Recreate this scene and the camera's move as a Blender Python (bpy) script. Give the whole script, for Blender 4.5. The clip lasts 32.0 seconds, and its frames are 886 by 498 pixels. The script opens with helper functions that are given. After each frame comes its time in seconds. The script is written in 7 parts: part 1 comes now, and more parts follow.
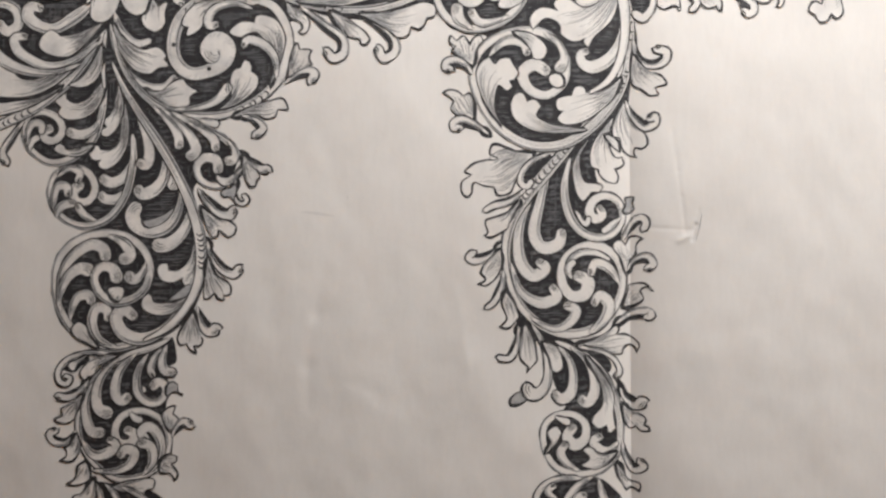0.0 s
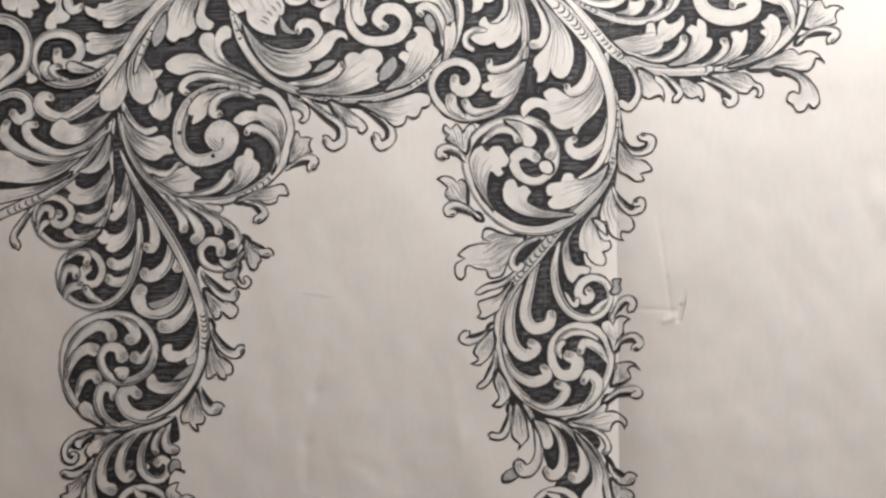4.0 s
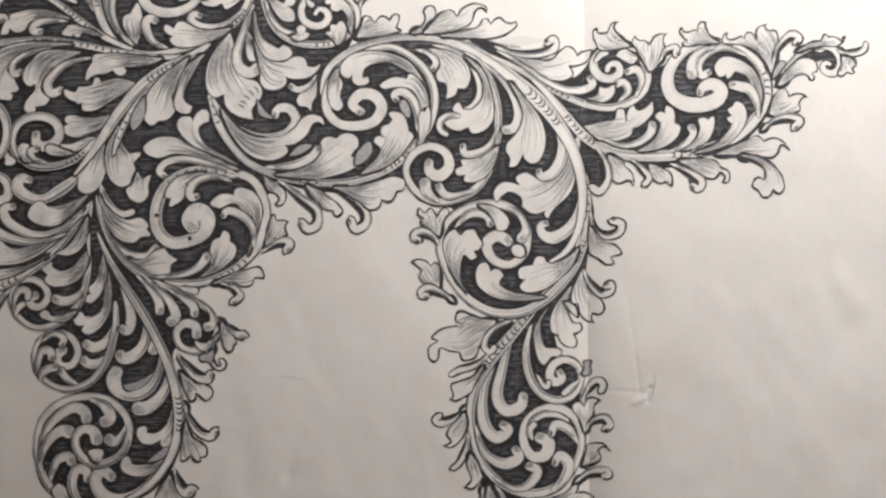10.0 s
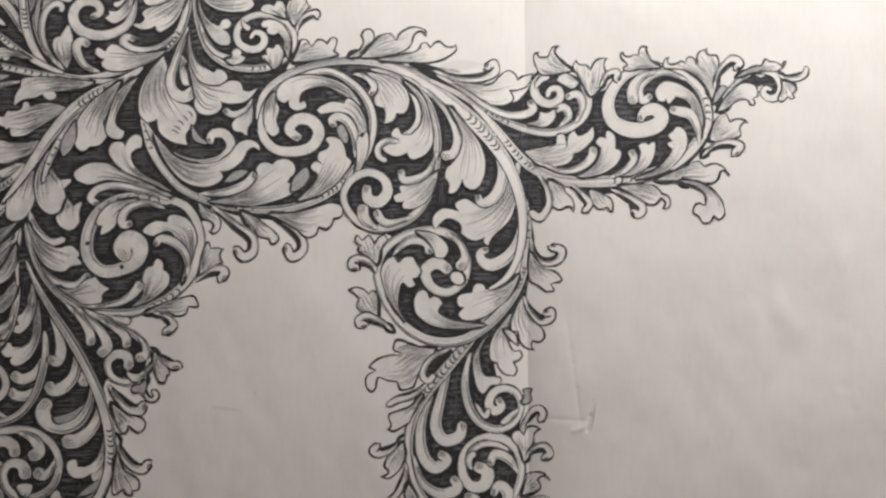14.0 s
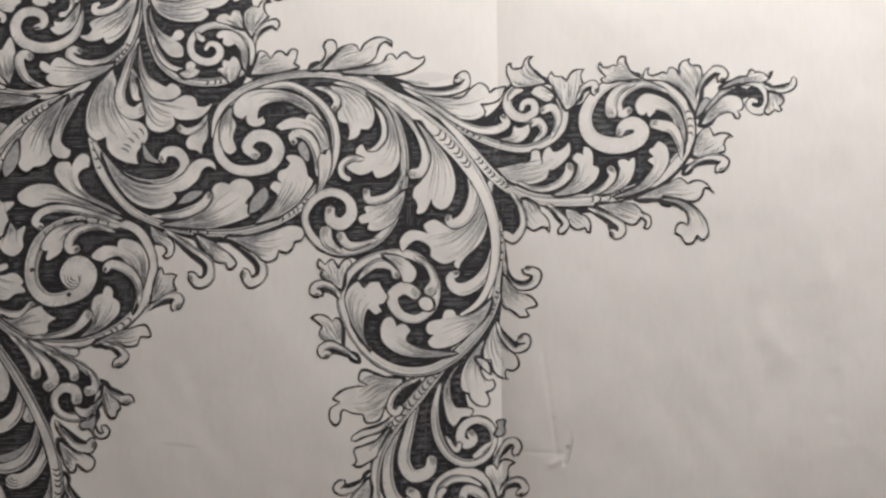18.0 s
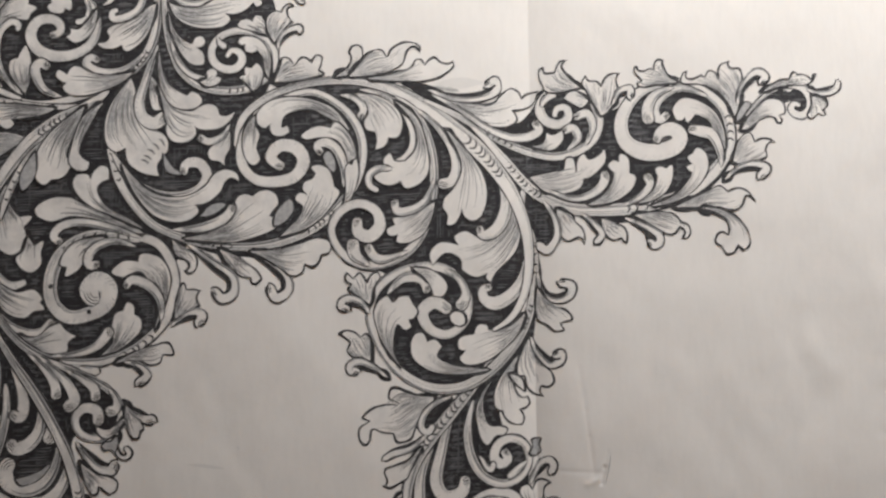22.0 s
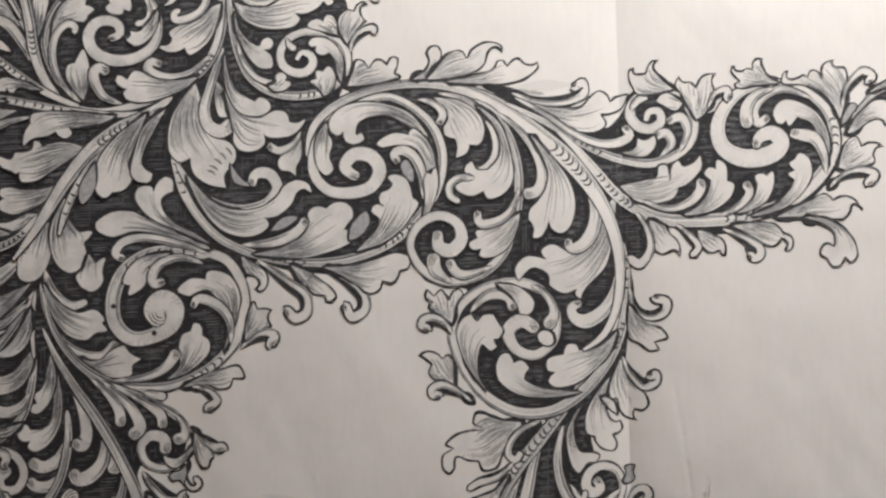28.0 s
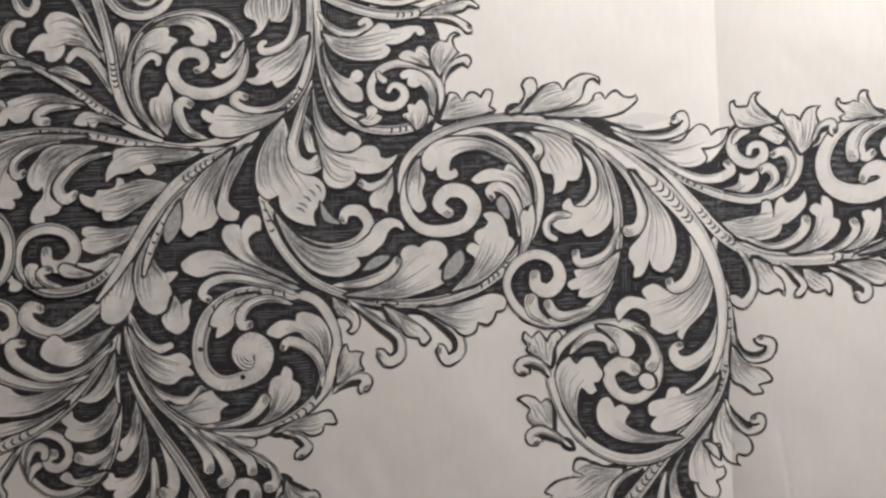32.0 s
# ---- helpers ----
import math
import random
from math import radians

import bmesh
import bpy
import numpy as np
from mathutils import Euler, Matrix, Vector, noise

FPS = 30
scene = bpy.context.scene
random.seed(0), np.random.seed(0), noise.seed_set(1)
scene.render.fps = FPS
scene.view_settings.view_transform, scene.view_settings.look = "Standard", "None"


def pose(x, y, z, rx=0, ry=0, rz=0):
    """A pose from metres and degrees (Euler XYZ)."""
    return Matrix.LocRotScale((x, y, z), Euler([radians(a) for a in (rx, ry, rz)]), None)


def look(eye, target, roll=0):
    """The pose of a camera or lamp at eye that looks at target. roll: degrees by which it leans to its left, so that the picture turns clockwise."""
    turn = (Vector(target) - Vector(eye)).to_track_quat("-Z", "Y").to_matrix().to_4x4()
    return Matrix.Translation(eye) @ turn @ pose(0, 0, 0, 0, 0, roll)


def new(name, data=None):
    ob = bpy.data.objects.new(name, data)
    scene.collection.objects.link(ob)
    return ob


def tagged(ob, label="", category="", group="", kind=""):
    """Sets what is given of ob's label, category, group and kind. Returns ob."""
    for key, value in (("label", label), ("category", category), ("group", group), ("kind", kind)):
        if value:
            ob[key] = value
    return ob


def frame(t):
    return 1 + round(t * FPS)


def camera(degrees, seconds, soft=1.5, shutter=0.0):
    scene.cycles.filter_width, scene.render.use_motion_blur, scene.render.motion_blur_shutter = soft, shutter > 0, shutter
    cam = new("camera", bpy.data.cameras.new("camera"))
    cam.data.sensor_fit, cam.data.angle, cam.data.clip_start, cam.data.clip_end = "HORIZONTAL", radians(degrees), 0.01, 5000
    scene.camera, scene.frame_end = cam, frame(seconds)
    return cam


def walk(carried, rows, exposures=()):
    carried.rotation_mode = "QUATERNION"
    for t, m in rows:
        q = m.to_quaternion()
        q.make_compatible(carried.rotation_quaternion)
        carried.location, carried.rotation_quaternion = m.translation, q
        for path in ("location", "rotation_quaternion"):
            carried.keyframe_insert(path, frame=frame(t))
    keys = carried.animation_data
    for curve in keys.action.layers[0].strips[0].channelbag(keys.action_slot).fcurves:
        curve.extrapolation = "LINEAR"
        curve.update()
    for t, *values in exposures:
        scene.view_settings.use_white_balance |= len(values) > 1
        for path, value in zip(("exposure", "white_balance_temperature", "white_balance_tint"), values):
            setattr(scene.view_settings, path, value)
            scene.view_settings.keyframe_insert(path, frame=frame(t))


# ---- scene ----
# Units below are millimetres on the sheet unless a name says otherwise; MM turns them into metres.
MM = 0.001
cam = camera(62.0, 32.0, soft=2.55)
PATH = [
    (0.0, -0.00084, -0.02734, 0.15460, 2.223, 0.443, -0.138),
    (0.5, 0.00039, -0.02569, 0.15734, 2.625, 0.502, -0.099),
    (0.7, 0.00095, -0.02493, 0.15796, 2.727, 0.506, -0.126),
    (1.0, 0.00176, -0.02386, 0.15832, 2.878, 0.523, -0.188),
    (1.5, 0.00269, -0.02273, 0.15832, 3.336, 0.665, -0.226),
    (2.0, 0.00183, -0.02113, 0.15980, 3.313, 0.652, -0.250),
    (2.5, 0.00171, -0.01946, 0.16055, 3.322, 0.587, -0.234),
    (2.7, 0.00163, -0.01868, 0.16131, 3.410, 0.569, -0.220),
    (2.8, 0.00156, -0.01825, 0.16170, 3.462, 0.559, -0.213),
    (2.9, 0.00147, -0.01780, 0.16201, 3.503, 0.545, -0.207),
    (3.0, 0.00134, -0.01734, 0.16211, 3.516, 0.525, -0.205),
    (3.5, 0.00056, -0.01505, 0.16114, 3.348, 0.375, -0.221),
    (4.0, -0.00008, -0.01388, 0.16135, 3.603, 0.254, -0.172),
    (4.4, -0.00105, -0.01274, 0.16256, 3.878, 0.237, -0.137),
    (4.5, -0.00123, -0.01244, 0.16278, 3.929, 0.229, -0.126),
    (6.5, -0.00291, -0.00629, 0.16378, 4.376, -0.074, 0.141),
    (7.0, -0.00258, -0.00484, 0.16383, 4.399, -0.161, 0.145),
    (7.2, -0.00241, -0.00438, 0.16405, 4.456, -0.252, 0.146),
    (7.3, -0.00229, -0.00418, 0.16417, 4.495, -0.300, 0.145),
    (7.5, -0.00199, -0.00384, 0.16437, 4.581, -0.375, 0.140),
    (8.0, -0.00108, -0.00298, 0.16428, 4.745, -0.385, 0.116),
    (8.5, -0.00040, -0.00151, 0.16524, 4.532, -0.516, 0.044),
    (8.9, -0.00014, -0.00023, 0.16637, 4.536, -0.595, 0.009),
    (9.0, 0.00000, -0.00000, 0.16643, 4.560, -0.608, 0.000),
    (9.5, 0.00131, 0.00061, 0.16528, 4.769, -0.634, -0.051),
    (10.0, 0.00318, 0.00107, 0.16506, 4.727, -0.671, -0.058),
    (10.5, 0.00460, 0.00202, 0.16628, 4.708, -0.772, -0.085),
    (11.0, 0.00551, 0.00247, 0.16674, 4.883, -0.878, -0.068),
    (11.5, 0.00615, 0.00312, 0.16637, 4.759, -1.041, -0.065),
    (12.0, 0.00721, 0.00352, 0.16624, 4.849, -1.123, -0.072),
    (12.5, 0.00887, 0.00477, 0.16721, 4.764, -1.224, -0.068),
    (12.7, 0.00939, 0.00538, 0.16681, 4.763, -1.191, -0.071),
    (13.0, 0.01025, 0.00620, 0.16580, 4.711, -1.489, -0.137),
    (13.5, 0.01216, 0.00682, 0.16567, 4.600, -1.562, -0.227),
    (14.0, 0.01353, 0.00787, 0.16373, 4.539, -1.860, -0.300),
    (14.4, 0.01499, 0.00845, 0.16403, 4.451, -1.930, -0.381),
    (14.5, 0.01530, 0.00860, 0.16401, 4.440, -1.943, -0.398),
    (16.5, 0.01986, 0.01192, 0.15887, 4.543, -2.328, -0.631),
    (17.0, 0.01986, 0.01349, 0.15763, 4.460, -2.406, -0.670),
    (17.5, 0.01962, 0.01408, 0.15669, 4.333, -2.240, -0.698),
    (18.0, 0.01956, 0.01467, 0.15527, 4.149, -2.231, -0.680),
    (18.5, 0.01919, 0.01477, 0.15570, 4.000, -2.185, -0.731),
    (19.0, 0.01857, 0.01575, 0.15558, 3.932, -2.126, -0.778),
    (19.5, 0.01802, 0.01623, 0.15468, 4.055, -2.117, -0.820),
    (20.0, 0.01740, 0.01692, 0.15267, 3.923, -1.991, -0.847),
    (20.5, 0.01647, 0.01750, 0.15263, 3.919, -1.917, -0.892),
    (21.0, 0.01632, 0.01803, 0.15117, 3.925, -1.834, -0.927),
    (21.5, 0.01592, 0.01836, 0.14999, 3.828, -1.794, -1.000),
    (22.0, 0.01453, 0.01861, 0.14981, 3.820, -1.764, -1.048),
    (22.5, 0.01298, 0.01939, 0.14958, 3.760, -1.679, -1.066),
    (23.0, 0.01215, 0.01979, 0.14826, 3.769, -1.655, -1.098),
    (23.5, 0.01181, 0.01982, 0.14770, 3.731, -1.519, -1.129),
    (24.0, 0.01076, 0.02054, 0.14658, 3.578, -1.610, -1.179),
    (24.5, 0.00953, 0.02075, 0.14695, 3.663, -1.454, -1.188),
    (25.0, 0.00877, 0.02130, 0.14575, 3.621, -1.476, -1.231),
    (25.5, 0.00775, 0.02180, 0.14493, 3.541, -1.442, -1.280),
    (27.5, 0.00112, 0.02339, 0.14108, 3.405, -1.181, -1.341),
    (28.0, -0.00017, 0.02363, 0.14007, 3.320, -1.196, -1.345),
    (28.5, -0.00105, 0.02361, 0.13936, 3.272, -1.172, -1.414),
    (29.0, -0.00193, 0.02411, 0.13819, 3.074, -1.258, -1.448),
    (29.5, -0.00273, 0.02484, 0.13863, 2.975, -1.221, -1.509),
    (30.0, -0.00366, 0.02536, 0.13826, 3.056, -1.246, -1.544),
    (30.5, -0.00561, 0.02657, 0.13874, 2.998, -1.326, -1.583),
    (30.8, -0.00747, 0.02718, 0.13839, 3.161, -1.324, -1.602),
    (31.0, -0.00908, 0.02770, 0.13795, 3.238, -1.306, -1.615),
    (31.2, -0.01101, 0.02845, 0.13743, 3.176, -1.284, -1.628),
    (31.5, -0.01398, 0.02987, 0.13662, 3.223, -1.316, -1.491),
    (31.6, -0.01484, 0.03034, 0.13634, 3.215, -1.305, -1.463),
    (31.9, -0.01707, 0.03174, 0.13552, 3.134, -1.220, -1.424),
    (32.0, -0.01778, 0.03221, 0.13525, 3.102, -1.187, -1.414),
]
EXPOSURES = [(0.0, 0.20), (4.0, 0.10), (9.0, -0.06), (14.0, -0.38), (19.0, -0.54), (25.0, -0.42), (28.0, -0.40), (32.0, -0.43)]
walk(cam, [(t, pose(x, y, z, rx, ry, rz)) for t, x, y, z, rx, ry, rz in PATH], EXPOSURES)

# ---- light: one near source, made as an unseen window beside the table, dim sky behind it ----
world = bpy.data.worlds.new("sky")
scene.world = world
world.use_nodes = True
sky = world.node_tree.nodes.new("ShaderNodeTexSky")
sky.sky_type, sky.sun_disc = "NISHITA", False
sky.sun_elevation, sky.sun_rotation = radians(28), radians(70)
world.node_tree.nodes["Background"].inputs["Strength"].default_value = 0.08
world.node_tree.links.new(sky.outputs["Color"], world.node_tree.nodes["Background"].inputs["Color"])

# Window opening is unseen; its place and size are fitted to the sheet's brightness.
ROOM_X0, ROOM_X1, ROOM_Y0, ROOM_Y1, ROOM_Z1 = -1.1, 0.9, -1.2, 0.205, 1.5
WIN_X0, WIN_X1, WIN_Z0, WIN_Z1 = -0.06, 0.60, 0.04, 0.15
lamp = bpy.data.lights.new("unseen_window_light", "AREA")
lamp.shape, lamp.size, lamp.size_y = "RECTANGLE", WIN_X1 - WIN_X0, WIN_Z1 - WIN_Z0
lamp.energy, lamp.color = 3.00, (0.961, 0.971, 0.990)
lamp_ob = new("unseen_window_light", lamp)
lamp_ob.matrix_world = look(((WIN_X0 + WIN_X1) / 2, ROOM_Y1 + 0.01, (WIN_Z0 + WIN_Z1) / 2), ((WIN_X0 + WIN_X1) / 2, -1.0, (WIN_Z0 + WIN_Z1) / 2))


# ---- materials ----
def material(name, rough=0.9):
    m = bpy.data.materials.new(name)
    m.use_nodes = True
    t = m.node_tree
    b = t.nodes["Principled BSDF"]
    b.inputs["Roughness"].default_value = rough
    b.inputs["Specular IOR Level"].default_value = 0.25
    return m, t, b


def node(t, kind, **values):
    n = t.nodes.new(kind)
    for key, v in values.items():
        n.inputs[key].default_value = v
    return n


def mix(t, fac, a, b):
    n = t.nodes.new("ShaderNodeMix")
    n.data_type = "RGBA"
    for key, v in (("Factor", fac), ("A", a), ("B", b)):
        sockets = [s for s in n.inputs if s.name == key and (s.type == "RGBA" or key == "Factor" and s.type == "VALUE")]
        if isinstance(v, (tuple, float)):
            sockets[0].default_value = v
        else:
            t.links.new(v, sockets[0])
    return [s for s in n.outputs if s.type == "RGBA"][0]


def ramp(t, source, lo, hi, out_lo=0.0, out_hi=1.0):
    n = node(t, "ShaderNodeMapRange", **{"From Min": lo, "From Max": hi, "To Min": out_lo, "To Max": out_hi})
    t.links.new(source, n.inputs["Value"])
    return n.outputs["Result"]


def noise_fac(t, coords, scale, detail=3.0, rough=0.55, stretch=None):
    if stretch:
        mp = node(t, "ShaderNodeMapping")
        mp.inputs["Scale"].default_value = stretch
        t.links.new(coords, mp.inputs["Vector"])
        coords = mp.outputs["Vector"]
    n = node(t, "ShaderNodeTexNoise", Scale=scale, Detail=detail, Roughness=rough)
    t.links.new(coords, n.inputs["Vector"])
    return n.outputs["Fac"]


def times(t, a, c):
    n = t.nodes.new("ShaderNodeMath")
    n.operation = "MULTIPLY"
    t.links.new(a, n.inputs[0])
    t.links.new(c, n.inputs[1])
    return n.outputs[0]


def paper_material(name, graphite=0.0):
    m, t, b = material(name)
    co = t.nodes.new("ShaderNodeTexCoord").outputs["Object"]
    tone = ramp(t, noise_fac(t, co, 28, 4), 0.3, 0.7)
    base = mix(t, tone, (0.80, 0.765, 0.715, 1), (0.755, 0.715, 0.665, 1))
    fibre = ramp(t, noise_fac(t, co, 900, 2, 0.6, (1.0, 0.25, 1.0)), 0.35, 0.75, 0.0, 0.16)
    base = mix(t, fibre, base, (0.62, 0.59, 0.55, 1))
    smudge = ramp(t, noise_fac(t, co, 75, 3), 0.58, 0.8, 0.0, 0.12)
    base = mix(t, smudge, base, (0.45, 0.43, 0.41, 1))
    if graphite:
        across = t.nodes.new("ShaderNodeSeparateXYZ")
        t.links.new(co, across.inputs[0])
        # Thins to the right: cleaner leaves there, plus light falloff put into the graphite.
        side_falloff = ramp(t, across.outputs["X"], -0.06, 0.03, 1.0, 0.35)
        rub = times(t, ramp(t, noise_fac(t, co, 210, 4, 0.6), 0.40, 0.72, 0.0, graphite), side_falloff)
        base = mix(t, rub, base, (0.30, 0.29, 0.29, 1))
    t.links.new(base, b.inputs["Base Color"])
    bump = node(t, "ShaderNodeBump", Strength=0.09, Distance=0.0003)
    t.links.new(noise_fac(t, co, 600, 4, 0.65), bump.inputs["Height"])
    wave = node(t, "ShaderNodeBump", Strength=0.42, Distance=0.003)
    t.links.new(noise_fac(t, co, 26, 3, 0.5, (1.2, 0.8, 1.0)), wave.inputs["Height"])
    t.links.new(wave.outputs["Normal"], bump.inputs["Normal"])
    t.links.new(bump.outputs["Normal"], b.inputs["Normal"])
    return m


def ink_material(name, dark, light, spread=0.6):
    m, t, b = material(name, 0.7)
    co = t.nodes.new("ShaderNodeTexCoord").outputs["Object"]
    f = ramp(t, noise_fac(t, co, 1100, 3, 0.6), 0.4, 0.75, 0.0, spread)
    t.links.new(mix(t, f, (*dark, 1), (*light, 1)), b.inputs["Base Color"])
    return m


def hatch_material(name):
    """Pen ground: level strokes, crossed here and there, that close up to solid ink in places."""
    m, t, b = material(name, 0.7)
    co = t.nodes.new("ShaderNodeTexCoord").outputs["Object"]
    lines = []
    for angle, scale in ((88, 230.0), (4, 300.0)):
        mp = node(t, "ShaderNodeMapping")
        mp.inputs["Rotation"].default_value = (0, 0, radians(angle))
        t.links.new(co, mp.inputs["Vector"])
        w = node(t, "ShaderNodeTexWave", Scale=scale, Distortion=5.0, Detail=3.0)
        w.inputs["Detail Scale"].default_value = 1.4
        t.links.new(mp.outputs["Vector"], w.inputs["Vector"])
        broken = ramp(t, noise_fac(t, co, 260 + angle, 2), 0.42, 0.62)
        lines.append(times(t, ramp(t, w.outputs["Fac"], 0.25, 1.0), broken))
    cross = t.nodes.new("ShaderNodeMath")
    cross.operation = "MULTIPLY_ADD"
    t.links.new(lines[1], cross.inputs[0])
    cross.inputs[1].default_value = 0.22
    t.links.new(lines[0], cross.inputs[2])
    amount = times(t, cross.outputs[0], ramp(t, noise_fac(t, co, 120, 3), 0.42, 0.62, 0.05, 1.0))
    grain = ramp(t, noise_fac(t, co, 1500, 2), 0.4, 0.8, 0.0, 0.25)
    base = mix(t, grain, (0.022, 0.0205, 0.022, 1), (0.095, 0.091, 0.093, 1))
    t.links.new(mix(t, amount, base, (0.16, 0.158, 0.16, 1)), b.inputs["Base Color"])
    return m


def plain_material(name, a, c, scale, rough=0.8, stretch=None):
    m, t, b = material(name, rough)
    co = t.nodes.new("ShaderNodeTexCoord").outputs["Object"]
    f = ramp(t, noise_fac(t, co, scale, 5, 0.6, stretch), 0.3, 0.7)
    t.links.new(mix(t, f, (*a, 1), (*c, 1)), b.inputs["Base Color"])
    return m


PAPER = paper_material("paper")
DRAWN = paper_material("paper_with_graphite", 0.54)
INK = ink_material("pen_ink", (0.026, 0.025, 0.026), (0.115, 0.111, 0.11))
LINE = ink_material("pencil_line", (0.13, 0.126, 0.124), (0.34, 0.333, 0.325))
WASH = ink_material("graphite_wash", (0.34, 0.335, 0.33), (0.62, 0.60, 0.575))
FAINT = ink_material("faint_graphite", (0.69, 0.66, 0.62), (0.745, 0.715, 0.67))
SHADE = ink_material("pencil_shade", (0.32, 0.314, 0.306), (0.54, 0.528, 0.512), 0.9)
# For rubbed graphite, and for the painted shadow of one crease.
RUBBED_AND_SHADOW = ink_material("rubbed_graphite_and_shadow", (0.36, 0.35, 0.335), (0.56, 0.54, 0.51))
HATCH = hatch_material("hatched_ink")
OPEN_HATCH = ink_material("open_hatching", (0.115, 0.113, 0.115), (0.20, 0.198, 0.20))
CLOSE_HATCH = ink_material("close_hatching", (0.075, 0.074, 0.076), (0.14, 0.138, 0.14))
# Unseen walls, saturated so that their bounce warms the sheet's lower left.
WALL = plain_material("unseen_wall_bounce", (0.66, 0.35, 0.04), (0.56, 0.297, 0.033), 6)
WOOD = plain_material("table_wood", (0.23, 0.14, 0.08), (0.15, 0.09, 0.05), 9, 0.5, (1, 12, 1))

# ---- the room that closes the place: unseen, its walls added for warm bounce light ----
def box(name, x0, x1, y0, y1, z0, z1, mat, label=""):
    me = bpy.data.meshes.new(name)
    bm = bmesh.new()
    bmesh.ops.create_cube(bm, size=1)
    for v in bm.verts:
        v.co = ((x0, x1)[v.co.x > 0], (y0, y1)[v.co.y > 0], (z0, z1)[v.co.z > 0])
    bmesh.ops.bevel(bm, geom=bm.edges[:], offset=0.002, segments=1, affect="EDGES")
    bm.to_mesh(me)
    bm.free()
    me.materials.append(mat)
    return tagged(new(name, me), label, kind="structure")


box("table_top", ROOM_X0, ROOM_X1, ROOM_Y0, ROOM_Y1, -0.046, -0.0045, WOOD, "dark brown wooden table top under the sheet")
box("wall_west", ROOM_X0 - 0.1, ROOM_X0, ROOM_Y0, ROOM_Y1, -0.046, ROOM_Z1, WALL)
box("wall_east", ROOM_X1, ROOM_X1 + 0.1, ROOM_Y0, ROOM_Y1, -0.046, ROOM_Z1, WALL)
box("wall_south", ROOM_X0 - 0.1, ROOM_X1 + 0.1, ROOM_Y0 - 0.1, ROOM_Y0, -0.046, ROOM_Z1, WALL)
box("wall_north_below", ROOM_X0 - 0.1, ROOM_X1 + 0.1, ROOM_Y1, ROOM_Y1 + 0.1, -0.046, WIN_Z0, WALL)
box("wall_north_above", ROOM_X0 - 0.1, ROOM_X1 + 0.1, ROOM_Y1, ROOM_Y1 + 0.1, WIN_Z1, ROOM_Z1, WALL)
box("wall_north_west", ROOM_X0 - 0.1, WIN_X0, ROOM_Y1, ROOM_Y1 + 0.1, WIN_Z0, WIN_Z1, WALL)
box("wall_north_east", WIN_X1, ROOM_X1 + 0.1, ROOM_Y1, ROOM_Y1 + 0.1, WIN_Z0, WIN_Z1, WALL)
box("ceiling", ROOM_X0 - 0.1, ROOM_X1 + 0.1, ROOM_Y0 - 0.1, ROOM_Y1 + 0.1, ROOM_Z1, ROOM_Z1 + 0.1, WALL)

# ---- the sheet: a fold across it, small creases, a slow swell ----
FOLD = 38.0
# creases: start, end, height, half width
CREASES = [
    ((46.7, 4.0), (47.8, -4.8), -0.035, 0.55),
    ((47.8, -4.8), (48.4, -10.2), -0.03, 0.45),
    ((48.4, -10.2), (49.3, -18.0), -0.05, 0.5),
    ((41.5, -16.9), (50.9, -17.4), -0.035, 0.4),
    ((52.1, -13.1), (51.4, -16.4), -0.05, 0.4),
    ((51.4, -16.4), (50.7, -19.4), -0.15, 0.45),
    ((47.9, -19.6), (50.0, -18.8), 0.08, 0.7),
    ((92.5, 16.6), (94.1, 7.1), 0.095, 2.4),
    ((94.1, 7.1), (97.6, 2.7), 0.095, 2.4),
    ((93.3, 6.3), (95.3, -3.2), -0.063, 2.2),
    ((95.3, -3.2), (92.2, -9.4), -0.063, 2.2),
    ((106.1, 28.6), (110.1, 18.1), 0.084, 2.2),
    ((110.1, 18.1), (109.1, 6.9), 0.084, 2.2),
    ((109.1, -1.8), (108.7, -10.5), -0.084, 1.3),
    ((108.7, -10.5), (110.4, -15.2), -0.084, 1.3),
    ((109.0, -11.2), (112.8, -16.8), 0.053, 1.5),
    ((88.5, 15.9), (84.8, 4.0), 0.053, 3.0),
    ((99.9, -17.3), (99.0, -27.4), -0.053, 2.0),
    ((108.5, 80.5), (109.2, 63.9), 0.074, 2.4),
    ((109.2, 63.9), (107.9, 47.5), 0.074, 2.4),
    ((120.0, 80.5), (118.0, 61.3), -0.074, 2.2),
    ((118.0, 61.3), (118.6, 42.5), -0.074, 2.2),
    ((49.4, 77.3), (53.0, 72.8), -0.063, 1.4),
    ((59.4, 80.4), (63.6, 74.7), 0.063, 2.0),
    ((-26.9, -26.6), (-28.6, -35.0), -0.079, 1.3),
    ((-28.6, -35.0), (-30.4, -45.8), -0.079, 1.3),
    ((-30.4, -45.8), (-30.3, -54.2), -0.079, 1.3),
    ((-22.1, 0.2), (-21.8, -10.8), 0.042, 1.6),
    ((-4.4, -10.9), (-3.6, -17.0), -0.042, 1.2),
    ((1.0, -30.3), (2.8, -45.9), 0.053, 1.4),
    ((-19.5, -49.4), (-12.3, -54.2), -0.053, 1.4),
    ((64.5, -40.2), (64.6, -52.2), 0.053, 1.8),
    ((90.6, 15.8), (90.8, 7.1), -0.053, 1.4),
]


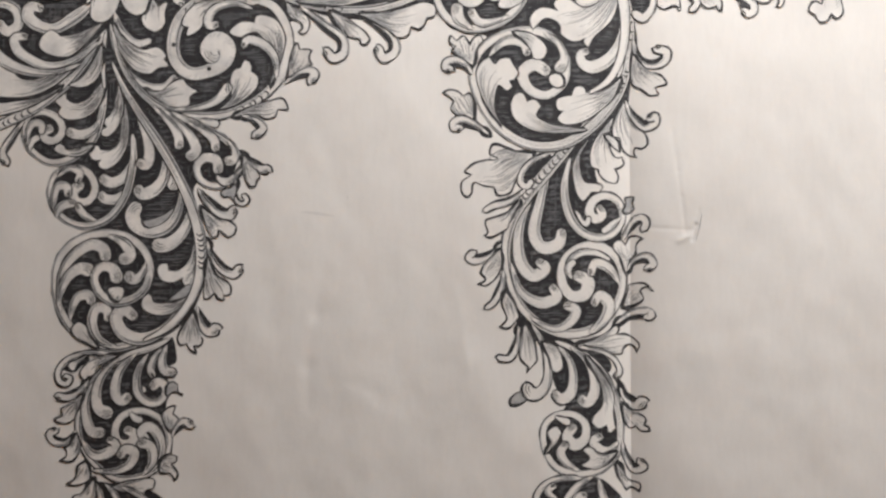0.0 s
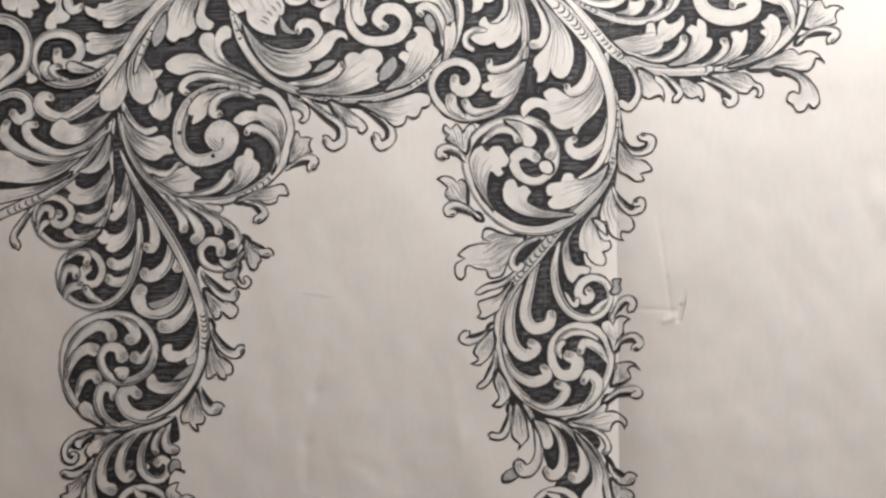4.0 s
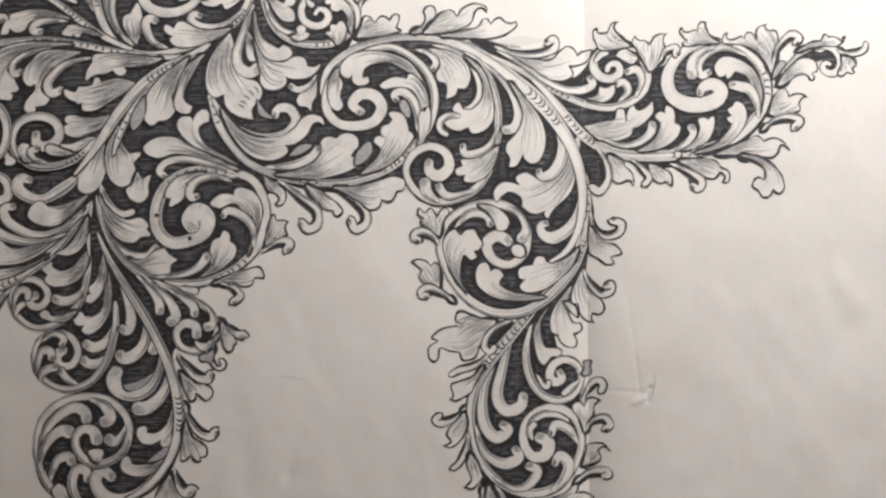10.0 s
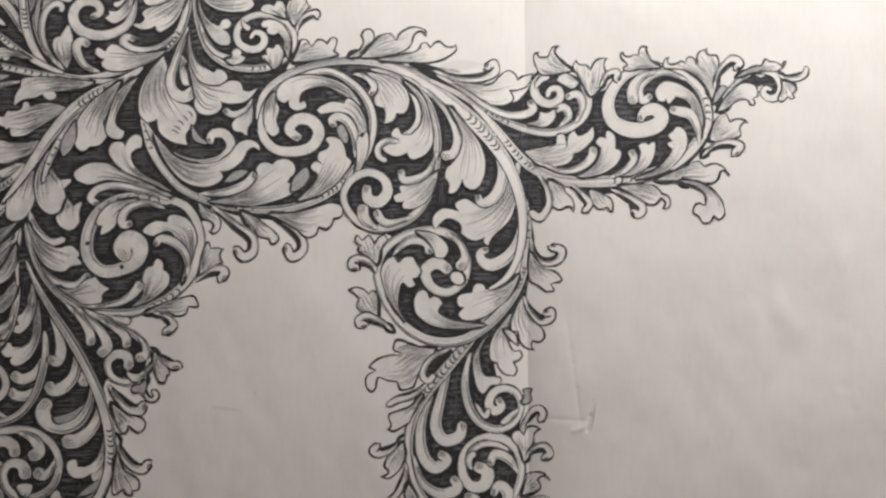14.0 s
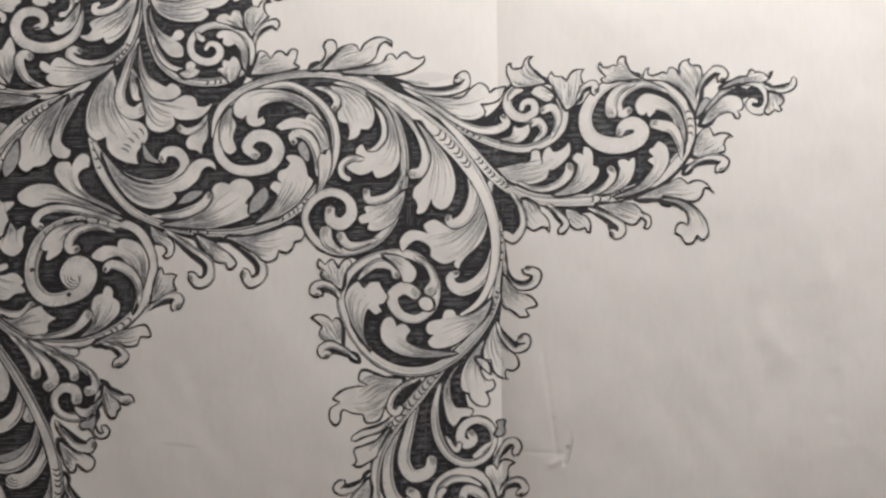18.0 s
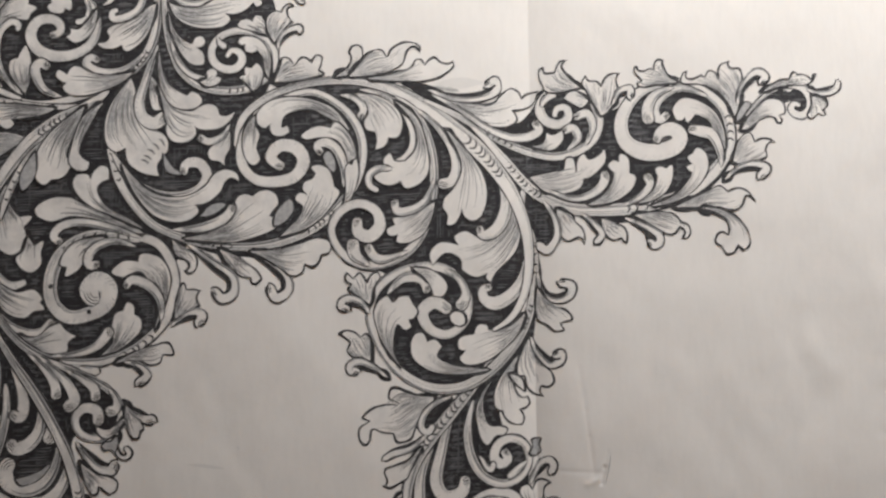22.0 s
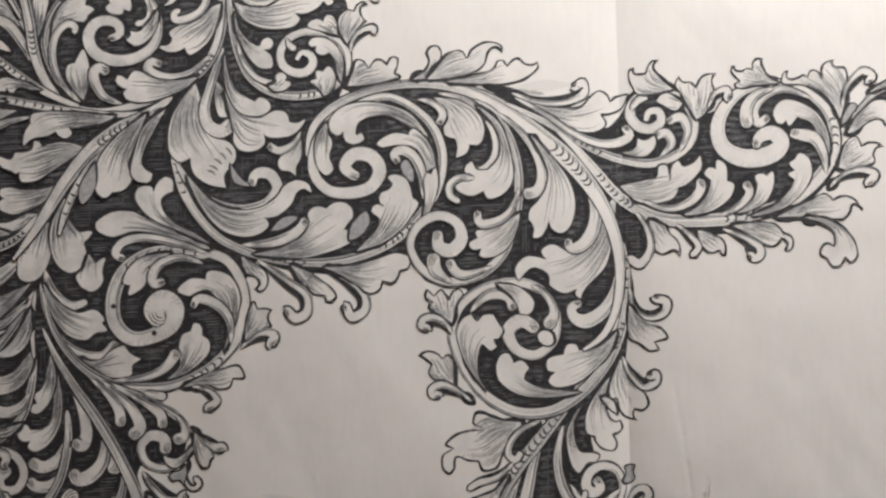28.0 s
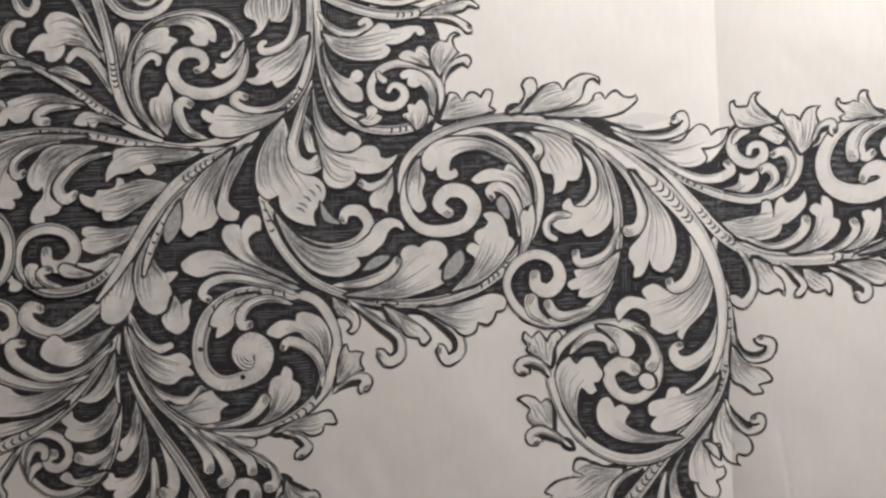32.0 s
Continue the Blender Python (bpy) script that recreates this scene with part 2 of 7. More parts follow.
def paper_height(x, y):
    d = x - FOLD - 0.004 * (y - 20)
    l, r = np.minimum(d, 0), np.maximum(d, 0)
    deep = np.clip(1.1 - 0.007 * y, 0.85, 1.5)
    h = deep * np.where(d < 0, -1.5 * np.exp(l / 12) - 0.7 * np.exp(l / 5), -2.2 * np.exp(-r / 34) + 0.16 * r * np.exp(-r / 9))
    h = h + 0.07 * np.sin(x / 17 + 0.5) * np.sin(y / 23 + 1.0) + 0.04 * np.sin(x / 9.0 - y / 14.0)
    for (ax, ay), (bx, by), amp, half in CREASES:
        ex, ey = bx - ax, by - ay
        s = np.clip(((x - ax) * ex + (y - ay) * ey) / (ex * ex + ey * ey), 0, 1)
        dist2 = (x - ax - s * ex) ** 2 + (y - ay - s * ey) ** 2
        h = h + amp * np.exp(-dist2 / half ** 2)
    return h


FOLD_CUTS = (*np.arange(-14, 2, 2.0), *np.arange(2, 33, 1.2), *np.arange(33, 36, 0.5), *np.arange(36, 39, 0.25), *np.arange(39, 48, 0.6), *np.arange(48, 72, 1.2))


def cut_at_fold(co, faces, index):
    """Extra cuts along the fold, so that what is drawn there follows the bend of the sheet."""
    lo, hi = co[:, 0].min(), co[:, 0].max()
    if hi < -14 or lo > 72:
        return co, faces, index
    bm = bmesh.new()
    vs = [bm.verts.new(c) for c in co]
    for f, k in zip(faces, index):
        if len({tuple(co[i]) for i in f}) == len(f):
            try:
                bm.faces.new([vs[i] for i in f]).material_index = k
            except ValueError:
                pass
    for v in FOLD_CUTS:
        if lo < v < hi:
            bmesh.ops.bisect_plane(bm, geom=bm.verts[:] + bm.edges[:] + bm.faces[:], plane_co=(v + 0.007, 0, 0), plane_no=(1, 0, 0))
    bm.verts.index_update()
    out = np.array([v.co[:] for v in bm.verts]), [tuple(v.index for v in f.verts) for f in bm.faces], [f.material_index for f in bm.faces]
    bm.free()
    return out


def mesh_object(name, co, faces, mats, index, parent):
    """Links one mesh; co in millimetres with the height above the sheet as its third column."""
    me = bpy.data.meshes.new(name)
    co = np.asarray(co, float)
    if parent is not None:
        co, faces, index = cut_at_fold(co, faces, index)
    co = np.column_stack([co[:, 0], co[:, 1], co[:, 2] + paper_height(co[:, 0], co[:, 1])]) * MM
    me.from_pydata(co.tolist(), [], faces)
    for m in mats:
        me.materials.append(m)
    if index is not None:
        me.polygons.foreach_set("material_index", index)
    me.polygons.foreach_set("use_smooth", [parent is None] * len(faces))
    ob = new(name, me)
    ob.parent = parent
    return ob


def axis(lo, hi, coarse, bands):
    """Grid lines from lo to hi, closer together inside the bands."""
    out = [lo]
    while out[-1] < hi:
        step = min([coarse] + [s for a, b, s in bands if a <= out[-1] < b])
        out.append(out[-1] + step)
    return np.array(out)


gx = axis(-188, 214, 1.6, [(-33, -15, 0.6), (-2, 4, 0.5), (28, 34, 0.6), (34, 36.5, 0.3), (36.5, 39, 0.12), (39, 46, 0.4), (46, 53, 0.2), (53, 70, 0.8), (88, 113, 0.8)])
gy = axis(-128, 166, 1.6, [(-66, -22, 0.9), (-22, 6, 0.3)])
X, Y = np.meshgrid(gx, gy)
nx, ny = len(gx), len(gy)
top = np.column_stack([X.ravel(), Y.ravel(), np.zeros(nx * ny)])
under = top - (0, 0, 0.11)
quads = [(j * nx + i, j * nx + i + 1, (j + 1) * nx + i + 1, (j + 1) * nx + i) for j in range(ny - 1) for i in range(nx - 1)]
n0 = nx * ny
rim = list(range(nx)) + [j * nx + nx - 1 for j in range(1, ny)] + [(ny - 1) * nx + i for i in range(nx - 2, -1, -1)] + [j * nx for j in range(ny - 2, 0, -1)]
sides = [(a, a + n0, b + n0, b) for a, b in zip(rim, rim[1:] + rim[:1])]
sheet = mesh_object("paper_sheet", np.vstack([top, under]), quads + [tuple(k + n0 for k in reversed(q)) for q in quads] + sides, [PAPER], None, None)
tagged(sheet, "folded cream paper sheet with a pen drawing of acanthus scrolls", "drawing")


# ---- drawing tools ----
from mathutils.geometry import delaunay_2d_cdt


def smooth_line(pts, step=0.55):
    """Points along a smooth curve through pts, and the place of each of pts along it."""
    p = np.array(pts, float)
    n = len(p)
    if n == 2:
        k = max(2, int(np.linalg.norm(p[1] - p[0]) / step))
        return p[0] + np.linspace(0, 1, k + 1)[:, None] * (p[1] - p[0]), np.array([0.0, 1.0])
    d = np.sqrt(np.maximum(np.linalg.norm(np.diff(p, axis=0), axis=1), 1e-6))
    tan = np.zeros_like(p)
    for i in range(1, n - 1):
        a, b = (p[i] - p[i - 1]) / d[i - 1], (p[i + 1] - p[i]) / d[i]
        tan[i] = (a * d[i] + b * d[i - 1]) / (d[i] + d[i - 1])
    tan[0] = 1.5 * (p[1] - p[0]) / d[0] - 0.5 * tan[1]
    tan[-1] = 1.5 * (p[-1] - p[-2]) / d[-1] - 0.5 * tan[-2]
    out, marks = [p[:1]], [0]
    for i in range(n - 1):
        k = max(3, int(np.ceil(np.linalg.norm(p[i + 1] - p[i]) / step)))
        s = np.linspace(0, 1, k + 1)[1:, None]
        out.append((2 * s ** 3 - 3 * s ** 2 + 1) * p[i] + (s ** 3 - 2 * s ** 2 + s) * d[i] * tan[i]
                   + (3 * s ** 2 - 2 * s ** 3) * p[i + 1] + (s ** 3 - s ** 2) * d[i] * tan[i + 1])
        marks.append(marks[-1] + k)
    c = np.vstack(out)
    run = np.concatenate([[0], np.cumsum(np.linalg.norm(np.diff(c, axis=0), axis=1))])
    return c, run[marks] / run[-1]


def along(c):
    run = np.concatenate([[0], np.cumsum(np.linalg.norm(np.diff(c, axis=0), axis=1))])
    return run / max(run[-1], 1e-9), run[-1]


def normals(c, closed=False):
    t = np.gradient(c, axis=0) if not closed else np.roll(c, -1, 0) - np.roll(c, 1, 0)
    t /= np.maximum(np.linalg.norm(t, axis=1), 1e-9)[:, None]
    return np.column_stack([-t[:, 1], t[:, 0]])


ROOT_Z = 0.0176


def root_shade(lines, base, toward, mat):
    """Dark pen work where an outer leaf leaves its stem; it shows only in the gaps beside the leaf."""
    way = np.array(toward, float) - base
    way /= max(np.linalg.norm(way), 1e-6)
    s = np.linspace(-1.0, 2.6, 9)
    lines.stroke(base + s[:, None] * way, 2.3 * np.sin(np.linspace(0.15, 3.0, 9)) ** 0.8, ROOT_Z, mat)


class Sheaf:
    """Collects strips and fans with heights and materials for one mesh."""

    def __init__(self):
        self.co, self.faces, self.index, self.n = [], [], [], 0

    def strip(self, a, b, za, mat, closed=False):
        n = len(a)
        za = np.broadcast_to(za, (n,))
        self.co += [np.column_stack([a, za]), np.column_stack([b, za])]
        o = self.n
        for i in range(n if closed else n - 1):
            j = (i + 1) % n
            self.faces.append((o + i, o + j, o + n + j, o + n + i))
            self.index.append(mat)
        self.n += 2 * n

    def fan(self, centre, ring, z, mat):
        self.co.append(np.column_stack([np.vstack([centre, ring]), np.full(len(ring) + 1, z)]))
        o = self.n
        for i in range(len(ring) - 1):
            self.faces.append((o, o + 1 + i, o + 2 + i))
            self.index.append(mat)
        self.n += len(ring) + 1

    def stroke(self, c, widths, z, mat, lightened=False):
        if len(c) > 1:
            # Thinner strokes to the right carry the same painted brightness gradient.
            if lightened:
                widths = widths * np.interp(np.mean(c[:, 0]), (-45, 15), (1.08, 0.66))
            n = normals(c) * (np.broadcast_to(widths, (len(c),)) / 2)[:, None]
            self.strip(c - n, c + n, z, mat)

    def mesh(self, verts, faces, z, mat):
        self.co.append(np.column_stack([verts, np.full(len(verts), z)]))
        self.faces += [tuple(self.n + k for k in f) for f in faces]
        self.index += [mat] * len(faces)
        self.n += len(verts)

    def build(self, name, mats, parent):
        return mesh_object(name, np.vstack(self.co), self.faces, mats, self.index, parent) if self.faces else None


rng = random.Random(5)
LEVEL, STEP, CELL = {}, 0.005, 1.2
GROUND, GROUNDS = set(), []
LIGHT_BANDS, LIGHT_AREAS = [], []


def cell(q):
    return (round(q[0] / CELL), round(q[1] / CELL))


def layer(cells):
    """The height at which a shape lies: just above all that was drawn under it."""
    k = 1 + max([LEVEL.get(c, 0) for c in cells], default=0)
    for c in cells:
        LEVEL[c] = k
    return 0.014 + STEP * k


def in_ground(pts, normal):
    """How far each point of an edge borders on the dark ground, from 0 to 1."""
    dark = np.array([1.0 if cell(q) in GROUND else 0.0 for q in pts + normal * 0.8])
    k = min(9, max(2, len(dark) // 8))
    for _ in range(2):
        dark = np.convolve(np.pad(dark, k, mode="edge"), np.ones(2 * k + 1) / (2 * k + 1), "valid")
    return dark


def pen(pts, normal, mean=0.38):
    """An uneven pen width along an edge, finer where the edge runs into the dark ground."""
    n = len(pts)
    a, b = rng.uniform(0, 6.3), rng.uniform(0, 6.3)
    s = np.arange(n) * 0.55
    return mean * (1 - 0.22 * in_ground(pts, normal)) * (1 + 0.22 * np.sin(s * 0.55 + a) + 0.14 * np.sin(s * 1.7 + b))


def band(name, pts, widths, ticks=(), crescent=False):
    """A drawn band with an outline: its rows hold outer left, left, right and outer right points."""
    c, marks = smooth_line(pts)
    u, length = along(c)
    w = np.interp(u, marks, widths)
    w = np.convolve(np.pad(w, 2, mode="edge"), np.ones(5) / 5, "valid")
    w = w * np.clip(0.3 + u * length / 1.6, 0, 1)
    nrm = normals(c)
    z = layer({cell(q) for k in (-0.5, 0, 0.5) for q in c + nrm * (w * k)[:, None]})
    zs = z + 0.0025 * u
    thin = np.clip(u * 6 + 0.35, 0, 1)
    t_left, t_right = pen(c + nrm * (w / 2)[:, None], nrm) * thin, pen(c - nrm * (w / 2)[:, None], -nrm) * thin
    if crescent:
        turn = np.sum(np.cross(np.diff(c, axis=0)[:-1], np.diff(c, axis=0)[1:]))
        thick = 0.62 * max(widths) * np.sin(np.pi * np.clip((u - 0.02) / 0.96, 0, 1)) ** 0.9
        if turn > 0:
            t_left = np.maximum(t_left, thick)
        else:
            t_right = np.maximum(t_right, thick)
    free = 0.40 * np.clip(u * 4 - 0.3, 0, 1)
    left = np.maximum(w / 2 - free * (1 - in_ground(c + nrm * (w / 2)[:, None], nrm)), 0.3 * w)
    right = np.maximum(w / 2 - free * (1 - in_ground(c - nrm * (w / 2)[:, None], -nrm)), 0.3 * w)
    if crescent:
        fuller = 0.45 * u ** 2 * w
        left, right = (left + fuller, right) if turn > 0 else (left, right + fuller)
    rows = [np.stack([c + nrm * (left + t_left)[:, None], c + nrm * left[:, None], c - nrm * right[:, None], c - nrm * (right + t_right)[:, None]], 1)]
    LIGHT_BANDS.append((c, (left + right) / 2))
    fwd = np.array([nrm[-1, 1], -nrm[-1, 0]])
    for a in np.radians((18, 36, 54, 70, 84)):
        ring = [(left[-1] + t_left[-1], 1), (left[-1], 1), (right[-1], -1), (right[-1] + t_right[-1], -1)]
        rows.append(np.array([[c[-1] + r * (s * np.cos(a) * nrm[-1] + np.sin(a) * fwd) for r, s in ring]]))
    rows = np.concatenate(rows)
    n = len(rows)
    heights = np.concatenate([zs, np.full(n - len(c), zs[-1])])
    co = np.column_stack([rows.reshape(-1, 2), np.repeat(heights, 4)])
    faces = [(4 * i + k, 4 * i + k + 1, 4 * i + 5 + k, 4 * i + 4 + k) for i in range(n - 1) for k in range(3)]
    index = [1, 0, 1] * (n - 1)
    faces.append((4 * n - 4, 4 * n - 3, 4 * n - 2, 4 * n - 1))
    index.append(1)
    ob = mesh_object(name, co, faces, [DRAWN, INK], index, sheet)
    lines = Sheaf()
    if max(widths) > 0.9 and length > 3:
        for off, a, b, thick, tone in ((0.26, 0.02, 0.85, 0.20, 1 if max(widths) > 1.4 else 0), (0.36, 0.1, 0.95, 0.40, 2), (0.16, 0.05, 0.55, 0.30, 2), (-0.12, 0.08, 0.5, 0.14, 0), (-0.30, 0.02, 0.6, 0.32, 2), (0.0, 0.03, 0.35, 0.26, 2)):
            a, b = a + rng.uniform(0, 0.1), b - rng.uniform(0, 0.25)
            k = (u >= a) & (u <= b) & (w > 0.6)
            if k.sum() > 3:
                s = np.linspace(0, 1, k.sum())
                lines.stroke((c + nrm * (w * off)[:, None])[k], thick * np.sin(np.pi * s ** 0.7) ** 0.6 + 0.02, zs[k] + (0.0009 if tone == 2 else 0.0014), tone, True)
        k = max(3, len(c) // 4)
        bend = np.cross(c[-1 - k // 2] - c[-1 - k], c[-1] - c[-1 - k // 2])
        if w[-1] > 1.2 and abs(bend) > 0.02:
            core = c[-1] + nrm[-1] * np.sign(bend) * w[-1] * 0.42 - fwd * 0.15 * w[-1]
            mid = math.atan2(*(c[-1] - core)[::-1])
            for r in (0.36, 0.56, 0.76):
                a = mid + np.linspace(-0.95, 0.95, 9)
                lines.stroke(core + w[-1] * r * np.column_stack([np.cos(a), np.sin(a)]), 0.22 * np.sin(np.linspace(0.4, 2.8, 9)), zs[-1] + 0.0016, 1)
    if max(widths) > 1.6:
        side = 1 if rng.random() < 0.5 else -1
        turn = np.cross(np.diff(c, axis=0)[:-1], np.diff(c, axis=0)[1:]).sum()
        side = -np.sign(turn) if abs(turn) > 0.02 else side
        for i in range(len(c) // 6, len(c) - 3):
            if w[i] > 1.35 and rng.random() < 0.62:
                v = np.linspace(0.46, rng.uniform(0.05, 0.26), 4)
                f = np.array([nrm[i, 1], -nrm[i, 0]])
                q = c[i] + side * (w[i] * v)[:, None] * nrm[i] + ((0.46 - v) * w[i] * 0.45)[:, None] * f
                lines.stroke(q, 0.17 * np.linspace(1, 0.25, 4), zs[i] + 0.0007, 2, True)
    if crescent and cell(c[0]) not in GROUND:
        root_shade(lines, c[0], c[min(4, len(c) - 1)], 1)
    for first, last, number in zip(ticks[0::3], ticks[1::3], ticks[2::3]):
        for s in np.linspace(first, last, number):
            i = int(np.argmin(abs(u - s)))
            f = np.array([nrm[i, 1], -nrm[i, 0]])
            v = np.linspace(-0.31, 0.31, 7)
            bow = (0.10 - v ** 2) * 2.8
            lines.stroke(c[i] + w[i] * (v[:, None] * nrm[i] + bow[:, None] * f), 0.36 * np.cos(v * 4.0) + 0.05, zs[i] + 0.002, 1)
    if lines.faces:
        tagged(lines.build("hatching", [LINE, INK, SHADE], ob), kind="stuff")
    return ob


def stem(pts, widths, ticks=()):
    return band("scroll_stem", pts, widths, ticks)


def hook(pts, widths):
    return band("curled_tip", pts, widths, (), True)


def inside(q, poly):
    x, y = q
    a, b = poly, np.roll(poly, -1, 0)
    k = (a[:, 1] > y) != (b[:, 1] > y)
    xs = a[k, 0] + (y - a[k, 1]) / (b[k, 1] - a[k, 1]) * (b[k, 0] - a[k, 0])
    return np.sum(xs > x) % 2 == 1


def outline(pts, notches=()):
    """A closed smooth outline, broken at the base and at the notches; short runs between notches swell into lobes."""
    p = [np.array(q, float) for q in pts] + [np.array(pts[0], float)]
    area = sum(a[0] * b[1] - b[0] * a[1] for a, b in zip(p, p[1:]))
    cuts = [0, *notches, len(pts)]
    runs = []
    for a, b in zip(cuts, cuts[1:]):
        run = p[a:b + 1]
        if len(run) == 2 and 0 < a and b < len(pts):
            e = run[1] - run[0]
            out = np.array([e[1], -e[0]]) * (1 if area > 0 else -1)
            run = [run[0], run[0] + 0.5 * e + 0.30 * out, run[1]]
        runs.append(smooth_line(run)[0][:-1])
    return np.vstack(runs)


def outlined_area(poly, rim, z, grid=4.0):
    """Points, faces and materials of an outline's inside (0) and its inked rim (1), cut by a grid so that it follows the sheet."""
    bm = bmesh.new()
    n = len(poly)
    flat, _, tris, source, _, _ = delaunay_2d_cdt([Vector(q) for q in poly], [(i, (i + 1) % n) for i in range(n)], [list(range(n))], 1, 1e-5)
    made = [bm.verts.new((q.x, q.y, 0)) for q in flat]
    ring = {old: made[k] for k, olds in enumerate(source) for old in olds}
    for t in tris:
        bm.faces.new([made[k] for k in t])
    edge = [bm.verts.new((x, y, 0)) for x, y in rim]
    area = np.sum(poly[:, 0] * np.roll(poly[:, 1], -1) - np.roll(poly[:, 0], -1) * poly[:, 1])
    for i in range(n):
        j = (i + 1) % n
        q = (ring[j], ring[i], edge[i], edge[j])
        if len(set(q)) == 4:
            bm.faces.new(q if area > 0 else q[::-1]).material_index = 1
    bm.normal_update()
    bmesh.ops.reverse_faces(bm, faces=[f for f in bm.faces if f.normal.z < 0])
    lo, hi = poly.min(0), poly.max(0)
    for ax in (0, 1):
        lines = list(np.arange(np.ceil(lo[ax] / grid) * grid, hi[ax], grid))
        for v in lines:
            co, no = [0, 0, 0], [0, 0, 0]
            co[ax], no[ax] = v + 0.013, 1
            bmesh.ops.bisect_plane(bm, geom=bm.verts[:] + bm.edges[:] + bm.faces[:], plane_co=co, plane_no=no)
    bm.verts.index_update()
    co = [(v.co.x, v.co.y, z) for v in bm.verts]
    faces = [tuple(v.index for v in f.verts) for f in bm.faces]
    index = [f.material_index for f in bm.faces]
    bm.free()
    return co, faces, index


def poly_cells(poly):
    lo, hi = np.floor(poly.min(0) / CELL).astype(int), np.ceil(poly.max(0) / CELL).astype(int)
    cells = {cell(q) for q in poly}
    for i in range(lo[0], hi[0] + 1):
        for j in range(lo[1], hi[1] + 1):
            if inside((i * CELL, j * CELL), poly):
                cells.add((i, j))
    return cells


def outward(poly):
    n = normals(poly, True)
    area = np.sum(poly[:, 0] * np.roll(poly[:, 1], -1) - np.roll(poly[:, 0], -1) * poly[:, 1])
    return -n if area > 0 else n


def drawn_area(name, poly, z, mats, width, inset=0.40):
    n = outward(poly)
    base = np.linspace(0, 1, len(poly))
    free = np.clip(np.minimum(base, 1 - base) * 7 - 0.35, 0, 1)
    poly = poly - n * (inset * free * (1 - in_ground(poly, n)))[:, None]
    heavy = 1 + (1.3 * np.clip(1 - 5 * np.minimum(base, 1 - base), 0, 1) if inset else 0)
    co, faces, index = outlined_area(poly, poly + n * (pen(poly, n, width) * heavy)[:, None], z)
    return mesh_object(name, co, faces, mats, index, sheet)


def calm(c):
    """A side of a leaf with its lobes smoothed away, to lead the shading strokes."""
    k = max(1, len(c) // 6)
    box = np.ones(2 * k + 1) / (2 * k + 1)
    out = np.column_stack([np.convolve(np.pad(c[:, i], k, mode="edge"), box, "valid") for i in (0, 1)])
    blend = np.clip(np.arange(len(c)) / (2 * k), 0, 1)[:, None]
    return c * (1 - blend) + out * blend


